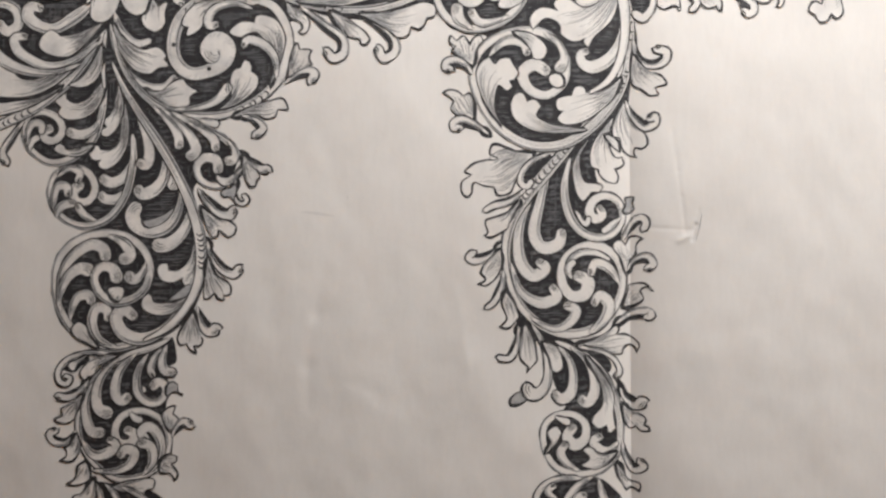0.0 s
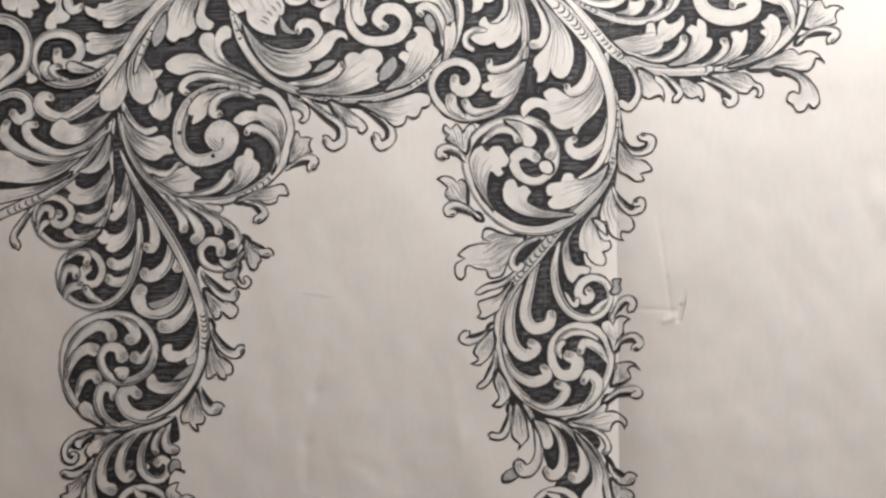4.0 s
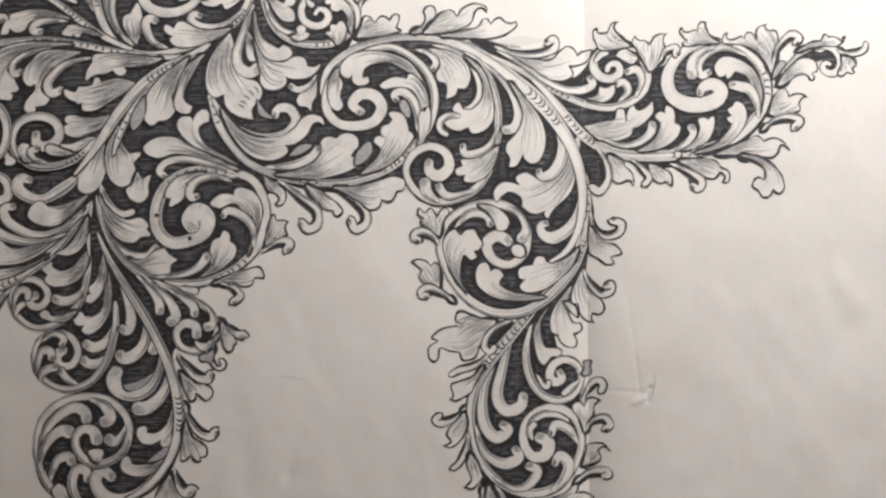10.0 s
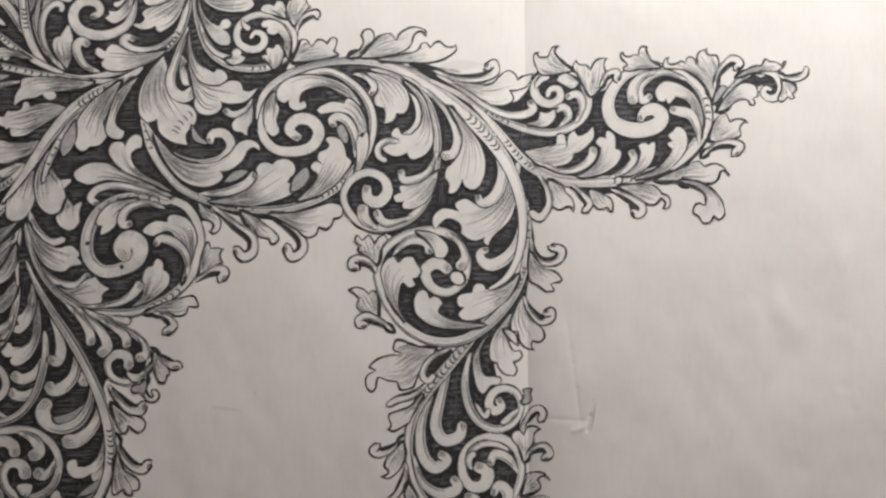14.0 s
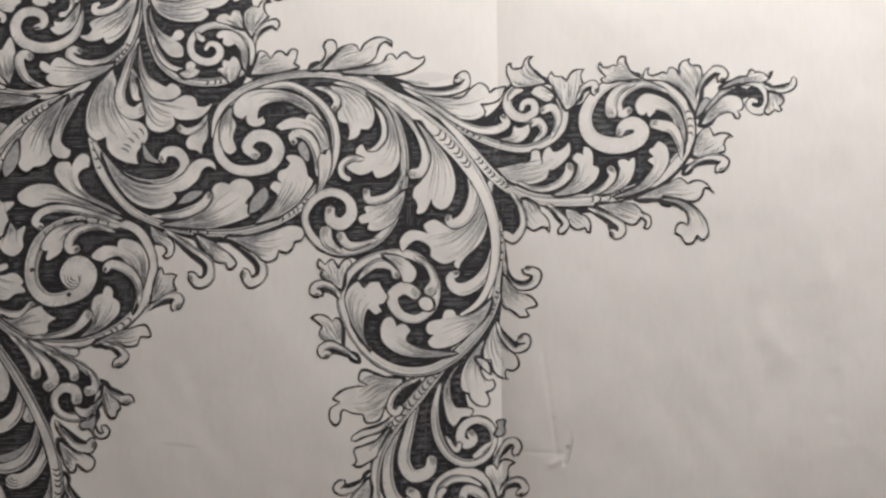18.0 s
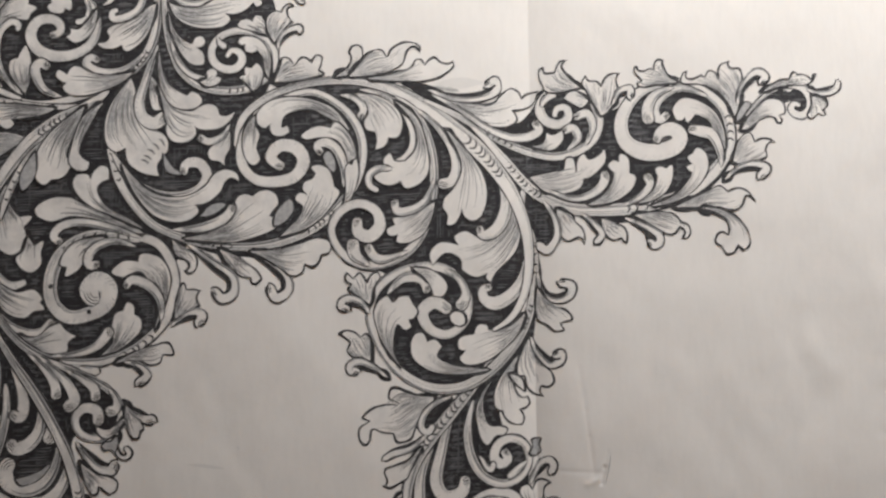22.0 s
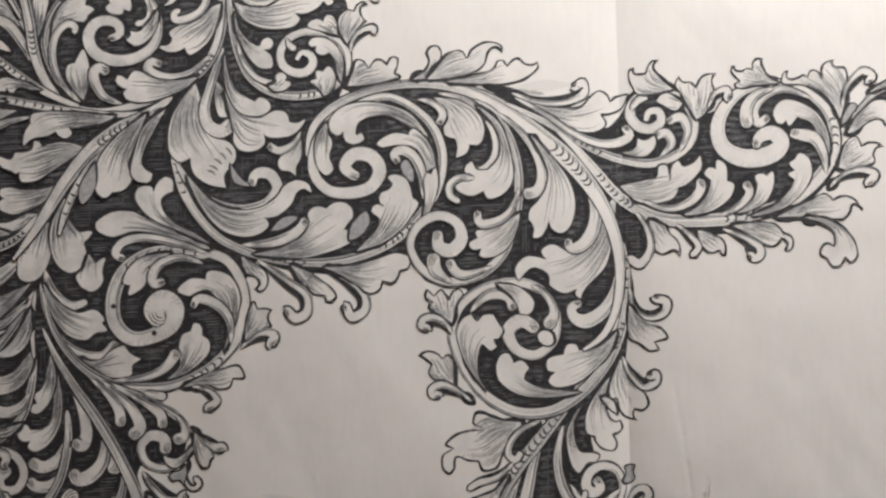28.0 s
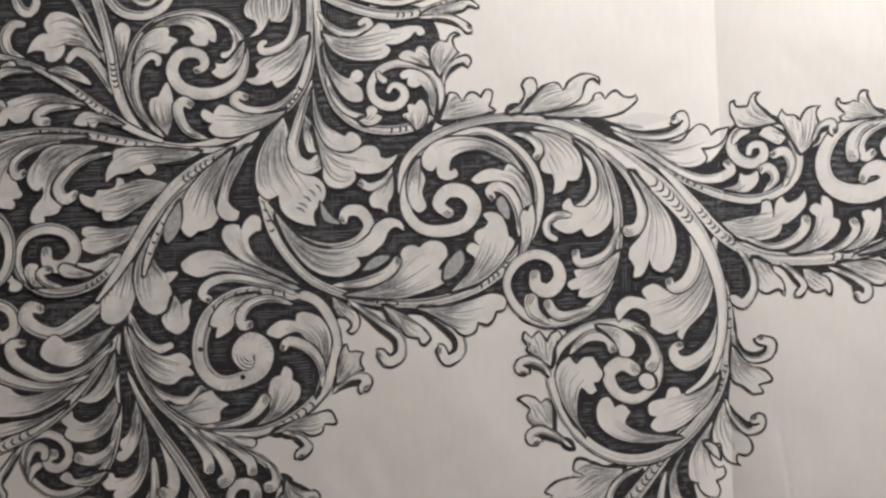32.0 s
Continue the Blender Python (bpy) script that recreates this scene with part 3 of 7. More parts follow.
def leaf(pts, veins=5, notches=(), curl=False, beads=(), number=0):
    poly = outline(pts, notches)
    z = layer(poly_cells(poly))
    LIGHT_AREAS.append(poly)
    ob = drawn_area("acanthus_leaf", poly, z, [DRAWN, INK], 0.42)
    lines = Sheaf()
    size = len(poly)
    side = np.arange(size // 2)
    one, two = calm(poly[side]), calm(poly[(-side) % size])
    bold, fine = 3 * veins // 2 + 1, 4 * veins
    for i in range(bold + fine if veins else 0):
        heavy = i < bold
        count = bold if heavy else fine
        v = ((i if heavy else i - bold) + 0.5 + rng.uniform(-0.35, 0.35)) / count
        if heavy:
            start, reach, ink = rng.uniform(0.10, 0.36), rng.uniform(0.40, 0.80), rng.uniform(0.18, 0.34)
        else:
            start, reach, ink = rng.uniform(0.02, 0.15), rng.uniform(0.22, 0.62), rng.uniform(0.26, 0.44)
        a, b = int(start * len(side)), int(reach * len(side))
        q = one[a:b] * (1 - v) + two[a:b] * v
        keep = 0
        while keep < len(q) and inside(q[keep], poly):
            keep += 1
        if keep > 3:
            s = np.linspace(0, 1, keep)
            room = np.linalg.norm(one[a:a + keep] - two[a:a + keep], axis=1) / count
            taper = np.clip(s * 5, 0.3, 1) * (1 - s) ** 0.6
            lines.stroke(q[:keep], np.minimum(ink * taper + 0.02, 0.04 + 0.7 * room), z + (0.0016 if heavy else 0.0011) + 0.00001 * i, 0 if heavy else 1, True)
    for v, a, b in ((0.06, 0.10, 0.75), (0.13, 0.15, 0.6), (0.93, 0.12, 0.55)):
        if veins > 4:
            k = slice(int(a * len(side)), int((b - rng.uniform(0, 0.2)) * len(side)))
            q = one[k] * (1 - v) + two[k] * v
            q = q[[inside(p, poly) for p in q]] if len(q) else q
            if len(q) > 4 and np.linalg.norm(np.diff(q, axis=0), axis=1).max() < 1.2:
                lines.stroke(q, 0.42 * np.sin(np.linspace(0.3, 3.0, len(q))), z + 0.0009, 1, True)
    if veins > 2 and cell(poly[len(poly) // 2]) not in GROUND:
        root_shade(lines, poly[0], poly.mean(0), 2)
    if number:
        row, _ = smooth_line(beads)
        pick = np.linspace(0, len(row) - 1, number).astype(int)
        across = normals(row)
        for i in pick:
            v = np.linspace(-0.9, 0.9, 7)
            f = np.array([across[i, 1], -across[i, 0]])
            lines.stroke(row[i] + v[:, None] * across[i] + ((0.8 - v ** 2) * 0.3)[:, None] * f, 0.36 * np.cos(v * 1.3) + 0.05, z + 0.0032, 0)
    if curl:
        mid = poly.mean(0)
        r0 = np.linalg.norm(poly - mid, axis=1).mean()
        for r, a0, a1 in ((0.88, 2.6, 5.2), (0.80, 2.0, 5.6), (0.72, 1.4, 5.4), (0.64, 1.9, 4.4), (0.56, 1.2, 4.6), (0.45, 1.0, 4.9), (0.35, 1.4, 4.0), (0.26, 0.6, 4.4)):
            a = np.linspace(a0, a1, 22)
            lines.stroke(mid + r0 * r * np.column_stack([np.cos(a), np.sin(a)]), 0.26 * np.sin(np.linspace(0.2, 3.0, 22)), z + 0.0016, 0)
    if lines.faces:
        tagged(lines.build("hatching", [LINE, SHADE, INK], ob), kind="stuff")
    return ob


def ground(pts):
    poly = smooth_line(list(pts) + [pts[0]])[0][:-1]
    GROUND.update(poly_cells(poly))
    ob = drawn_area("hatched_ground", poly, 0.006 + 0.0006 * len(GROUNDS), [HATCH, INK], 0.25, 0.0)
    GROUNDS.append((ob, poly))
    return tagged(ob, "dark cross-hatched ink between the scrolls")


def wash(pts):
    poly = outline(pts)
    z = layer(poly_cells(poly))
    return tagged(drawn_area("shaded_leaf", poly, z, [WASH, INK], 0.3), "small grey pencil-shaded leaf")


def smudge(pts, width, mat=None):
    """A faint pencil mark, crease wear or painted crease shadow on the bare sheet."""
    c = smooth_line(pts)[0]
    s = Sheaf()
    s.stroke(c, width * np.sin(np.linspace(0.15, 3.0, len(c))), 0.01, 0)
    return tagged(s.build("pencil_or_shadow_mark", [mat or FAINT], sheet), "grey mark: rubbed graphite, also a painted crease shadow" if mat else "faint grey pencil mark")


def dot(x, y, r):
    a = np.linspace(0, 2 * np.pi, 12, endpoint=False)
    poly = np.array((x, y)) + r * np.column_stack([np.cos(a), np.sin(a)])
    return drawn_area("ink_dot", poly, layer({cell((x, y))}), [INK, INK], 0.05, 0.0)


def raster(poly, x0, y0, step, shape):
    """Even-odd fill of an outline on a grid: the grid's window and its filled cells."""
    lo, hi = poly.min(0), poly.max(0)
    i0, j0 = max(int((lo[0] - x0) / step), 0), max(int((lo[1] - y0) / step), 0)
    i1, j1 = min(int((hi[0] - x0) / step) + 2, shape[1]), min(int((hi[1] - y0) / step) + 2, shape[0])
    gx, gy = np.meshgrid(x0 + step * np.arange(i0, i1), y0 + step * np.arange(j0, j1))
    fill = np.zeros(gx.shape, bool)
    for (ax, ay), (bx, by) in zip(poly, np.roll(poly, -1, 0)):
        if ay != by:
            fill ^= ((ay > gy) != (by > gy)) & (ax + (gy - ay) / (by - ay) * (bx - ax) > gx)
    return (slice(j0, j1), slice(i0, i1)), fill


def runs(row):
    """First and last index of each run of true cells."""
    edge = np.flatnonzero(np.diff(np.concatenate([[0], row.astype(int), [0]])))
    return zip(edge[0::2], edge[1::2] - 1)


def hatch_grounds(step=0.275, clear=0.75):
    """Open pen strokes in the middle of each dark field; solid ink stays along the scrolls."""
    x0, y0 = -112.0, -80.0
    shape = (int(182 / step), int(198 / step))
    free = np.full(shape, -1)
    for k, (_, poly) in enumerate(GROUNDS):
        window, fill = raster(poly, x0, y0, step, shape)
        free[window][fill] = k
    for poly in LIGHT_AREAS:
        window, fill = raster(poly, x0, y0, step, shape)
        free[window][fill] = -1
    for c, half in LIGHT_BANDS:
        for (x, y), h in zip(c, half):
            i0, i1 = int((x - h - x0) / step), int((x + h - x0) / step) + 2
            j0, j1 = int((y - h - y0) / step), int((y + h - y0) / step) + 2
            i0, j0 = max(i0, 0), max(j0, 0)
            gx, gy = np.meshgrid(x0 + step * np.arange(i0, i1) - x, y0 + step * np.arange(j0, j1) - y)
            spot = free[j0:j1, i0:i1]
            near = (gx ** 2 + gy ** 2 < h * h)[:spot.shape[0], :spot.shape[1]]
            spot[near] = -1
    field = free >= 0
    for k in range(int(clear / step + 0.5)):
        wide = field.copy()
        for axis_no in (0, 1):
            for way in (1, -1):
                wide &= np.roll(field, way, axis_no)
        if k % 2:
            for a, b in ((1, 1), (1, -1), (-1, 1), (-1, -1)):
                wide &= np.roll(np.roll(field, a, 0), b, 1)
        field = wide
    sheaves = [Sheaf() for _ in GROUNDS]
    z = 0.006 + 0.0006 * len(GROUNDS) + 0.0008
    for upright in (False, True):
        table = free.T if upright else free
        clear_cells = field.T if upright else field
        for j in range(0, len(table), 2):
            for a, b in runs(clear_cells[j]):
                if b - a < 3:
                    continue
                mid = (a + b) // 2
                at = (x0 + step * (j if upright else mid), y0 + step * (mid if upright else j))
                taste = math.sin(at[0] / 5.3 + 1.7) * math.sin(at[1] / 6.1 - 0.6) + 0.35 * math.sin(at[0] / 2.1 + at[1] / 3.3)
                chance = (0.75 if taste > 0.25 else 0.12) if upright else (0.35 if taste > 0.55 else 0.88)
                if rng.random() > chance:
                    continue
                u = np.linspace(a + rng.uniform(-0.6, 0.8), b + rng.uniform(-0.8, 0.6), max(3, (b - a) // 3)) * step
                v = j * step + rng.uniform(-0.12, 0.12) + 0.05 * np.sin(u * 1.3 + rng.uniform(0, 6)) + 0.02 * (u - u.mean())
                line = np.column_stack([x0 + v, y0 + u]) if upright else np.column_stack([x0 + u, y0 + v])
                width = rng.uniform(0.16, 0.34) * np.sin(np.linspace(0.5, 2.7, len(u)))
                sheaves[table[j][mid]].stroke(line, width, z + (0.0003 if upright else 0), 1 if upright or rng.random() < 0.45 else 0)
    for s, (ob, _) in zip(sheaves, GROUNDS):
        if s.faces:
            tagged(s.build("hatching", [OPEN_HATCH, CLOSE_HATCH], ob), "grey open strokes in the dark ink", kind="stuff")


# ---- the drawing: grounds, then scrolls and leaves, all by their guide points ----
ground([(-109.8, 96.8), (-75.6, 97.7), (-43.9, 97.2), (-30.6, 94.6), (-27.7, 79.5), (-34.1, 63.2), (-34.0, 44.6), (-32.2, 31.5), (-34.7, 26.3), (-34.8, 18.5), (-39.5, 10.8), (-49.6, 7.0), (-59.8, 7.6), (-66.2, 9.5), (-72.4, 8.2), (-78.7, 7.2), (-90.1, 6.7), (-97.7, 8.2), (-105.4, 10.8)])
ground([(-38.4, 87.6), (-27.8, 84.9), (-17.3, 84.3), (-13.9, 74.1), (-14.5, 66.0), (-17.0, 59.2), (-6.6, 62.6), (3.9, 63.4), (14.3, 61.1), (24.9, 56.9), (34.1, 51.8), (37.4, 45.2), (37.5, 28.0), (34.9, 13.6), (28.2, 4.5), (17.8, 0.6), (8.9, 4.5), (4.8, 13.4), (5.4, 19.2), (7.7, 23.7), (-0.0, 25.7), (-3.3, 29.6), (-15.5, 29.7), (-29.6, 29.9), (-37.4, 32.8)])
ground([(30.1, 55.7), (35.5, 54.5), (39.4, 58.7), (40.3, 61.1), (44.9, 62.4), (51.4, 60.6), (53.7, 56.8), (57.3, 57.8), (63.2, 62.6), (71.2, 63.2), (79.0, 59.1), (81.1, 51.7), (79.1, 45.0), (73.1, 39.0), (62.6, 36.0), (52.1, 35.8), (42.5, 37.1), (34.0, 45.1)])
ground([(36.3, 38.6), (41.2, 37.5), (42.8, 33.9), (42.4, 29.3), (40.6, 27.3), (39.1, 28.0), (38.1, 32.0)])
ground([(35.6, 16.1), (32.2, 8.3), (30.0, -1.9), (31.3, -9.6), (36.0, -13.5), (35.7, -18.5), (36.7, -27.4), (34.1, -34.7), (28.9, -39.1), (21.4, -40.0), (14.4, -35.6), (11.1, -27.0), (11.1, -18.2), (13.9, -10.7), (19.7, -4.4), (25.6, 1.9)])
ground([(-77.5, 9.5), (-90.1, 6.7), (-90.7, 1.9), (-85.9, -2.9), (-79.6, -2.9), (-84.8, -6.9), (-85.2, -11.9), (-81.0, -15.9), (-72.8, -16.9), (-80.8, -20.8), (-83.8, -28.0), (-82.2, -36.5), (-74.4, -42.1), (-65.7, -41.4), (-57.2, -37.2), (-52.7, -29.3), (-52.7, -19.4), (-54.9, -9.4), (-53.7, -6.9), (-46.1, -6.4), (-45.0, -1.9), (-47.6, 1.9), (-55.9, 7.0), (-66.2, 10.8)])
ground([(36.4, 28.0), (38.6, 27.4), (39.4, 21.4), (38.1, 14.9), (37.2, 8.3), (35.8, 4.2), (34.3, 9.6), (36.0, 18.7)])
ground([(-58.8, -39.8), (-67.6, -41.8), (-73.5, -45.9), (-77.6, -52.9), (-78.3, -58.8), (-76.8, -64.6), (-69.6, -69.3), (-61.4, -66.9), (-58.9, -60.5), (-60.3, -55.9), (-59.5, -50.6), (-59.9, -45.9), (-58.1, -44.7)])
ground([(18.7, -39.1), (24.7, -40.7), (30.6, -45.9), (34.7, -52.5), (35.6, -59.6), (34.0, -65.4), (26.8, -68.6), (21.2, -66.8), (19.0, -62.5), (19.2, -58.5), (22.7, -55.8), (23.9, -53.6), (22.0, -50.9), (20.1, -45.0)])
ground([(35.2, -73.7), (30.4, -69.4), (23.2, -69.1), (17.9, -70.6), (16.7, -75.3), (23.2, -76.6)])
ground([(-76.7, -69.3), (-70.8, -70.2), (-64.9, -70.7), (-58.9, -75.1), (-73.0, -76.2)])
stem([(-54.3, -31.2), (-59.7, -37.6), (-65.8, -40.7), (-71.9, -41.9), (-77.9, -39.7), (-82.1, -34.7), (-83.8, -28.6), (-83.0, -23.3), (-79.4, -19.4), (-74.0, -17.8), (-68.7, -18.5), (-64.9, -21.5), (-63.5, -25.8), (-64.8, -29.7)], [1.6, 1.6, 1.7, 1.7, 1.6, 1.5, 1.4, 1.5, 1.6, 1.6, 1.5, 1.4, 1.4, 1.5])
stem([(-82.3, -34.6), (-82.7, -29.8), (-81.6, -24.9), (-78.8, -21.7), (-75.7, -20.2), (-73.5, -21.2), (-73.1, -22.6)], [0.6, 1.1, 1.6, 2.0, 2.2, 2.4, 2.2])
stem([(-82.9, -33.4), (-82.3, -29.8), (-80.6, -26.7), (-78.3, -25.2), (-76.8, -25.5)], [0.6, 1.3, 1.9, 2.3, 2.7])
stem([(-80.3, -36.1), (-79.9, -33.4), (-78.7, -31.2), (-76.7, -30.8), (-76.0, -31.8)], [0.5, 1.4, 1.8, 2.2, 1.9])
stem([(-70.0, -41.9), (-74.2, -40.0), (-75.7, -36.3), (-74.7, -33.5), (-72.7, -33.9), (-72.4, -35.6)], [0.5, 1.6, 2.0, 2.0, 1.9, 1.5])
stem([(-55.9, -31.2), (-60.3, -37.8), (-65.2, -40.0), (-69.0, -38.8), (-70.6, -35.6), (-69.1, -33.9), (-67.2, -35.1)], [0.5, 1.7, 2.5, 2.7, 2.5, 2.5, 2.0])
stem([(-72.8, -18.4), (-69.9, -19.4), (-68.2, -21.2), (-68.0, -22.7), (-69.0, -23.2)], [0.5, 1.6, 2.3, 2.6, 2.4])
stem([(-64.5, -24.0), (-65.5, -26.5), (-66.9, -27.6), (-67.9, -27.0)], [0.5, 1.3, 2.0, 2.4])
stem([(-63.4, -25.3), (-64.8, -29.7), (-67.9, -31.9), (-71.5, -32.2), (-74.4, -30.1), (-75.3, -26.8), (-73.8, -24.9), (-71.5, -25.3), (-70.7, -27.0)], [1.4, 1.5, 1.6, 1.7, 1.6, 1.5, 1.7, 2.2, 2.7])
leaf([(-71.5, -31.4), (-72.3, -29.7), (-71.1, -29.2), (-69.2, -29.5), (-69.5, -31.3), (-70.3, -32.0)], veins=3)
leaf([(-53.7, -29.6), (-57.0, -33.3), (-60.2, -34.9), (-63.1, -34.7), (-65.0, -33.5), (-65.1, -31.9), (-63.9, -30.7), (-63.2, -31.3), (-62.7, -32.4), (-60.4, -32.6), (-57.8, -31.9), (-55.6, -30.8)], veins=5, notches=[7])
stem([(-55.0, -9.0), (-55.5, -14.6), (-57.2, -18.1), (-59.9, -20.2), (-61.8, -20.4)], [0.5, 1.7, 2.3, 2.8, 2.9])
leaf([(-53.5, -16.4), (-53.0, -22.5), (-53.2, -26.2), (-54.1, -28.4), (-55.6, -29.1), (-56.6, -28.3), (-56.6, -27.0), (-58.6, -28.1), (-60.8, -27.8), (-61.9, -26.2), (-61.7, -24.7), (-60.1, -24.3), (-59.8, -25.7), (-57.9, -25.8), (-55.9, -24.4), (-54.5, -21.3)], veins=7, notches=[6, 12])
stem([(-57.2, -7.8), (-57.7, -12.9), (-59.9, -16.4), (-63.4, -17.6), (-66.5, -16.3), (-67.5, -14.1), (-66.9, -12.6)], [0.5, 1.6, 2.2, 2.4, 2.8, 3.2, 2.6])
stem([(-64.6, 6.0), (-61.7, 1.6), (-59.6, -2.8), (-58.8, -6.3), (-58.9, -7.5)], [0.5, 1.6, 2.4, 2.7, 2.4])
stem([(-61.3, 1.6), (-60.6, -3.4), (-61.4, -6.9), (-63.6, -9.1), (-65.6, -9.4), (-66.2, -8.7)], [0.5, 1.5, 2.2, 2.6, 2.6, 2.0])
stem([(-69.8, 13.8), (-66.1, 6.0), (-64.5, 1.6), (-64.1, -1.5), (-64.9, -3.4), (-65.9, -3.0)], [0.5, 1.0, 1.7, 2.2, 2.3, 1.6])
stem([(-67.5, -0.2), (-68.0, -3.7), (-69.8, -6.2), (-72.1, -7.1), (-73.6, -6.4)], [0.5, 1.6, 2.0, 2.2, 2.0])
leaf([(-69.7, 10.8), (-68.7, 6.0), (-68.8, 1.6), (-70.1, -1.7), (-71.8, -3.5), (-73.6, -4.2), (-74.8, -3.4), (-74.3, -2.2), (-75.9, -2.2), (-76.8, -0.9), (-76.5, 0.3), (-75.1, 0.7), (-74.5, -0.2), (-72.5, -0.2), (-70.7, 1.3), (-70.0, 4.8)], veins=6, notches=[7, 12])
leaf([(-70.8, 13.5), (-69.8, 9.1), (-70.5, 6.0), (-71.7, 3.8), (-73.3, 2.7), (-74.4, 3.4), (-73.9, 4.3), (-73.1, 4.6), (-73.7, 6.2), (-72.5, 7.1), (-71.5, 9.5)], veins=5, notches=[7])
stem([(-67.4, -5.8), (-68.6, -8.9), (-71.0, -10.6), (-73.2, -10.6), (-74.1, -9.9)], [0.5, 1.6, 2.0, 2.0, 1.8])
stem([(-67.7, 3.2), (-67.5, -3.1), (-69.3, -10.4), (-72.9, -14.9), (-77.8, -16.3), (-82.3, -14.5), (-85.1, -10.0), (-84.4, -5.9), (-80.8, -3.8), (-77.0, -5.0), (-75.5, -8.2), (-76.8, -10.9), (-79.3, -11.0), (-80.1, -9.2), (-78.9, -7.7)], [0.9, 1.4, 1.5, 1.5, 1.4, 1.3, 1.1, 1.1, 1.3, 1.4, 1.4, 1.5, 1.6, 1.9, 2.1])
stem([(-83.9, -13.8), (-84.2, -10.4), (-83.4, -7.9), (-81.6, -7.9), (-81.3, -9.4)], [0.5, 1.3, 1.6, 1.8, 1.3])
stem([(-83.6, -14.6), (-82.7, -12.2), (-80.3, -11.5)], [0.6, 1.9, 1.4])
stem([(-83.5, -5.9), (-81.0, -4.1), (-78.8, -4.9), (-79.1, -6.5)], [0.5, 1.1, 1.5, 1.3])
stem([(-75.1, -15.1), (-77.7, -13.9), (-79.0, -12.2)], [0.5, 1.6, 1.3])
stem([(-73.7, 15.3), (-74.4, 7.0), (-76.5, 1.3), (-80.9, -2.1), (-85.2, -2.8), (-89.1, -0.2), (-90.8, 3.8), (-89.8, 7.0), (-86.6, 8.0), (-83.5, 6.5), (-82.6, 3.9), (-84.2, 1.9), (-86.1, 2.2), (-86.6, 3.5), (-85.4, 4.3)], [0.8, 1.4, 1.5, 1.5, 1.4, 1.3, 1.1, 1.1, 1.3, 1.4, 1.4, 1.5, 1.6, 1.6, 1.9])
stem([(-89.8, 0.4), (-89.9, 3.7), (-88.7, 5.6), (-87.1, 5.3), (-87.0, 3.9)], [0.5, 1.1, 1.5, 1.5, 1.1])
stem([(-89.5, -0.4), (-89.1, 1.6), (-88.0, 2.4)], [0.6, 1.5, 1.1])
leaf([(-76.0, 1.0), (-78.4, -1.2), (-81.2, -1.3), (-83.4, -0.7), (-84.2, 0.1), (-83.2, 1.1), (-82.2, 0.6), (-81.7, -0.2), (-79.1, 0.2)], veins=4, notches=[6])
stem([(-74.6, 6.7), (-76.0, 4.2), (-78.8, 3.1), (-80.8, 3.6)], [0.5, 1.6, 2.0, 1.9])
leaf([(-73.8, 15.1), (-74.4, 10.8), (-76.1, 8.0), (-78.8, 6.6), (-81.8, 6.5), (-83.4, 7.7), (-82.8, 9.0), (-84.1, 10.4), (-83.5, 11.9), (-82.4, 12.4), (-81.9, 10.7), (-79.9, 9.7), (-77.4, 10.6), (-75.6, 12.6)], veins=6, notches=[6, 10])
stem([(-73.7, 25.5), (-77.3, 19.5), (-81.5, 14.4), (-86.4, 10.3), (-91.3, 7.3), (-97.5, 4.4), (-102.4, 2.1)], [0.8, 1.4, 1.9, 2.2, 2.2, 2.2, 2.0], ticks=(0.62, 0.82, 6))
leaf([(-75.3, 23.9), (-82.6, 15.2), (-88.8, 11.7), (-95.3, 11.3), (-102.3, 13.1), (-103.2, 17.8), (-98.8, 18.4), (-93.6, 17.7), (-92.5, 15.6), (-90.2, 14.7), (-83.9, 16.5), (-79.0, 20.8)], veins=8, notches=[7])
leaf([(-82.8, 13.3), (-88.9, 9.5), (-95.1, 7.3), (-101.4, 6.3), (-102.1, 8.9), (-94.0, 10.0), (-87.7, 11.0)], veins=4)
hook([(-90.7, 6.1), (-93.6, 2.5), (-95.4, -0.6), (-94.8, -2.6)], [0.5, 1.0, 1.3, 1.4])
stem([(-101.2, 29.4), (-96.2, 31.5), (-93.0, 30.0), (-92.5, 26.8), (-94.7, 25.3), (-96.3, 26.9)], [1.5, 1.9, 2.0, 2.0, 2.2, 1.8])
stem([(-76.1, 31.9), (-80.2, 28.4), (-84.8, 25.9), (-88.4, 26.7), (-90.5, 28.8), (-89.7, 30.6), (-87.9, 30.3)], [1.3, 2.7, 2.0, 2.4, 2.7, 2.3, 1.5])
leaf([(-74.5, 27.0), (-77.2, 23.6), (-81.6, 20.0), (-85.6, 20.4), (-87.7, 22.0), (-87.3, 24.1), (-85.3, 25.5), (-83.4, 24.1), (-79.9, 24.6)], veins=8, notches=[5, 7])
stem([(-75.3, 23.0), (-80.2, 19.1), (-85.2, 17.7), (-89.3, 19.0), (-92.6, 21.5), (-93.1, 23.8), (-91.1, 24.2)], [0.4, 1.3, 1.7, 1.9, 2.0, 1.9, 1.3])
stem([(-79.1, 18.2), (-85.2, 16.3), (-90.5, 16.8), (-95.2, 18.9), (-98.1, 22.0), (-97.5, 24.6)], [0.4, 1.1, 1.8, 2.3, 2.3, 1.6])
leaf([(-72.1, 40.8), (-71.0, 36.6), (-71.1, 31.4), (-72.9, 28.1), (-74.9, 27.2), (-76.7, 28.1), (-76.9, 30.6), (-76.8, 32.9), (-74.7, 36.3)], veins=5, notches=[6], beads=[(-76.3, 32.9), (-74.9, 35.3)], number=3)
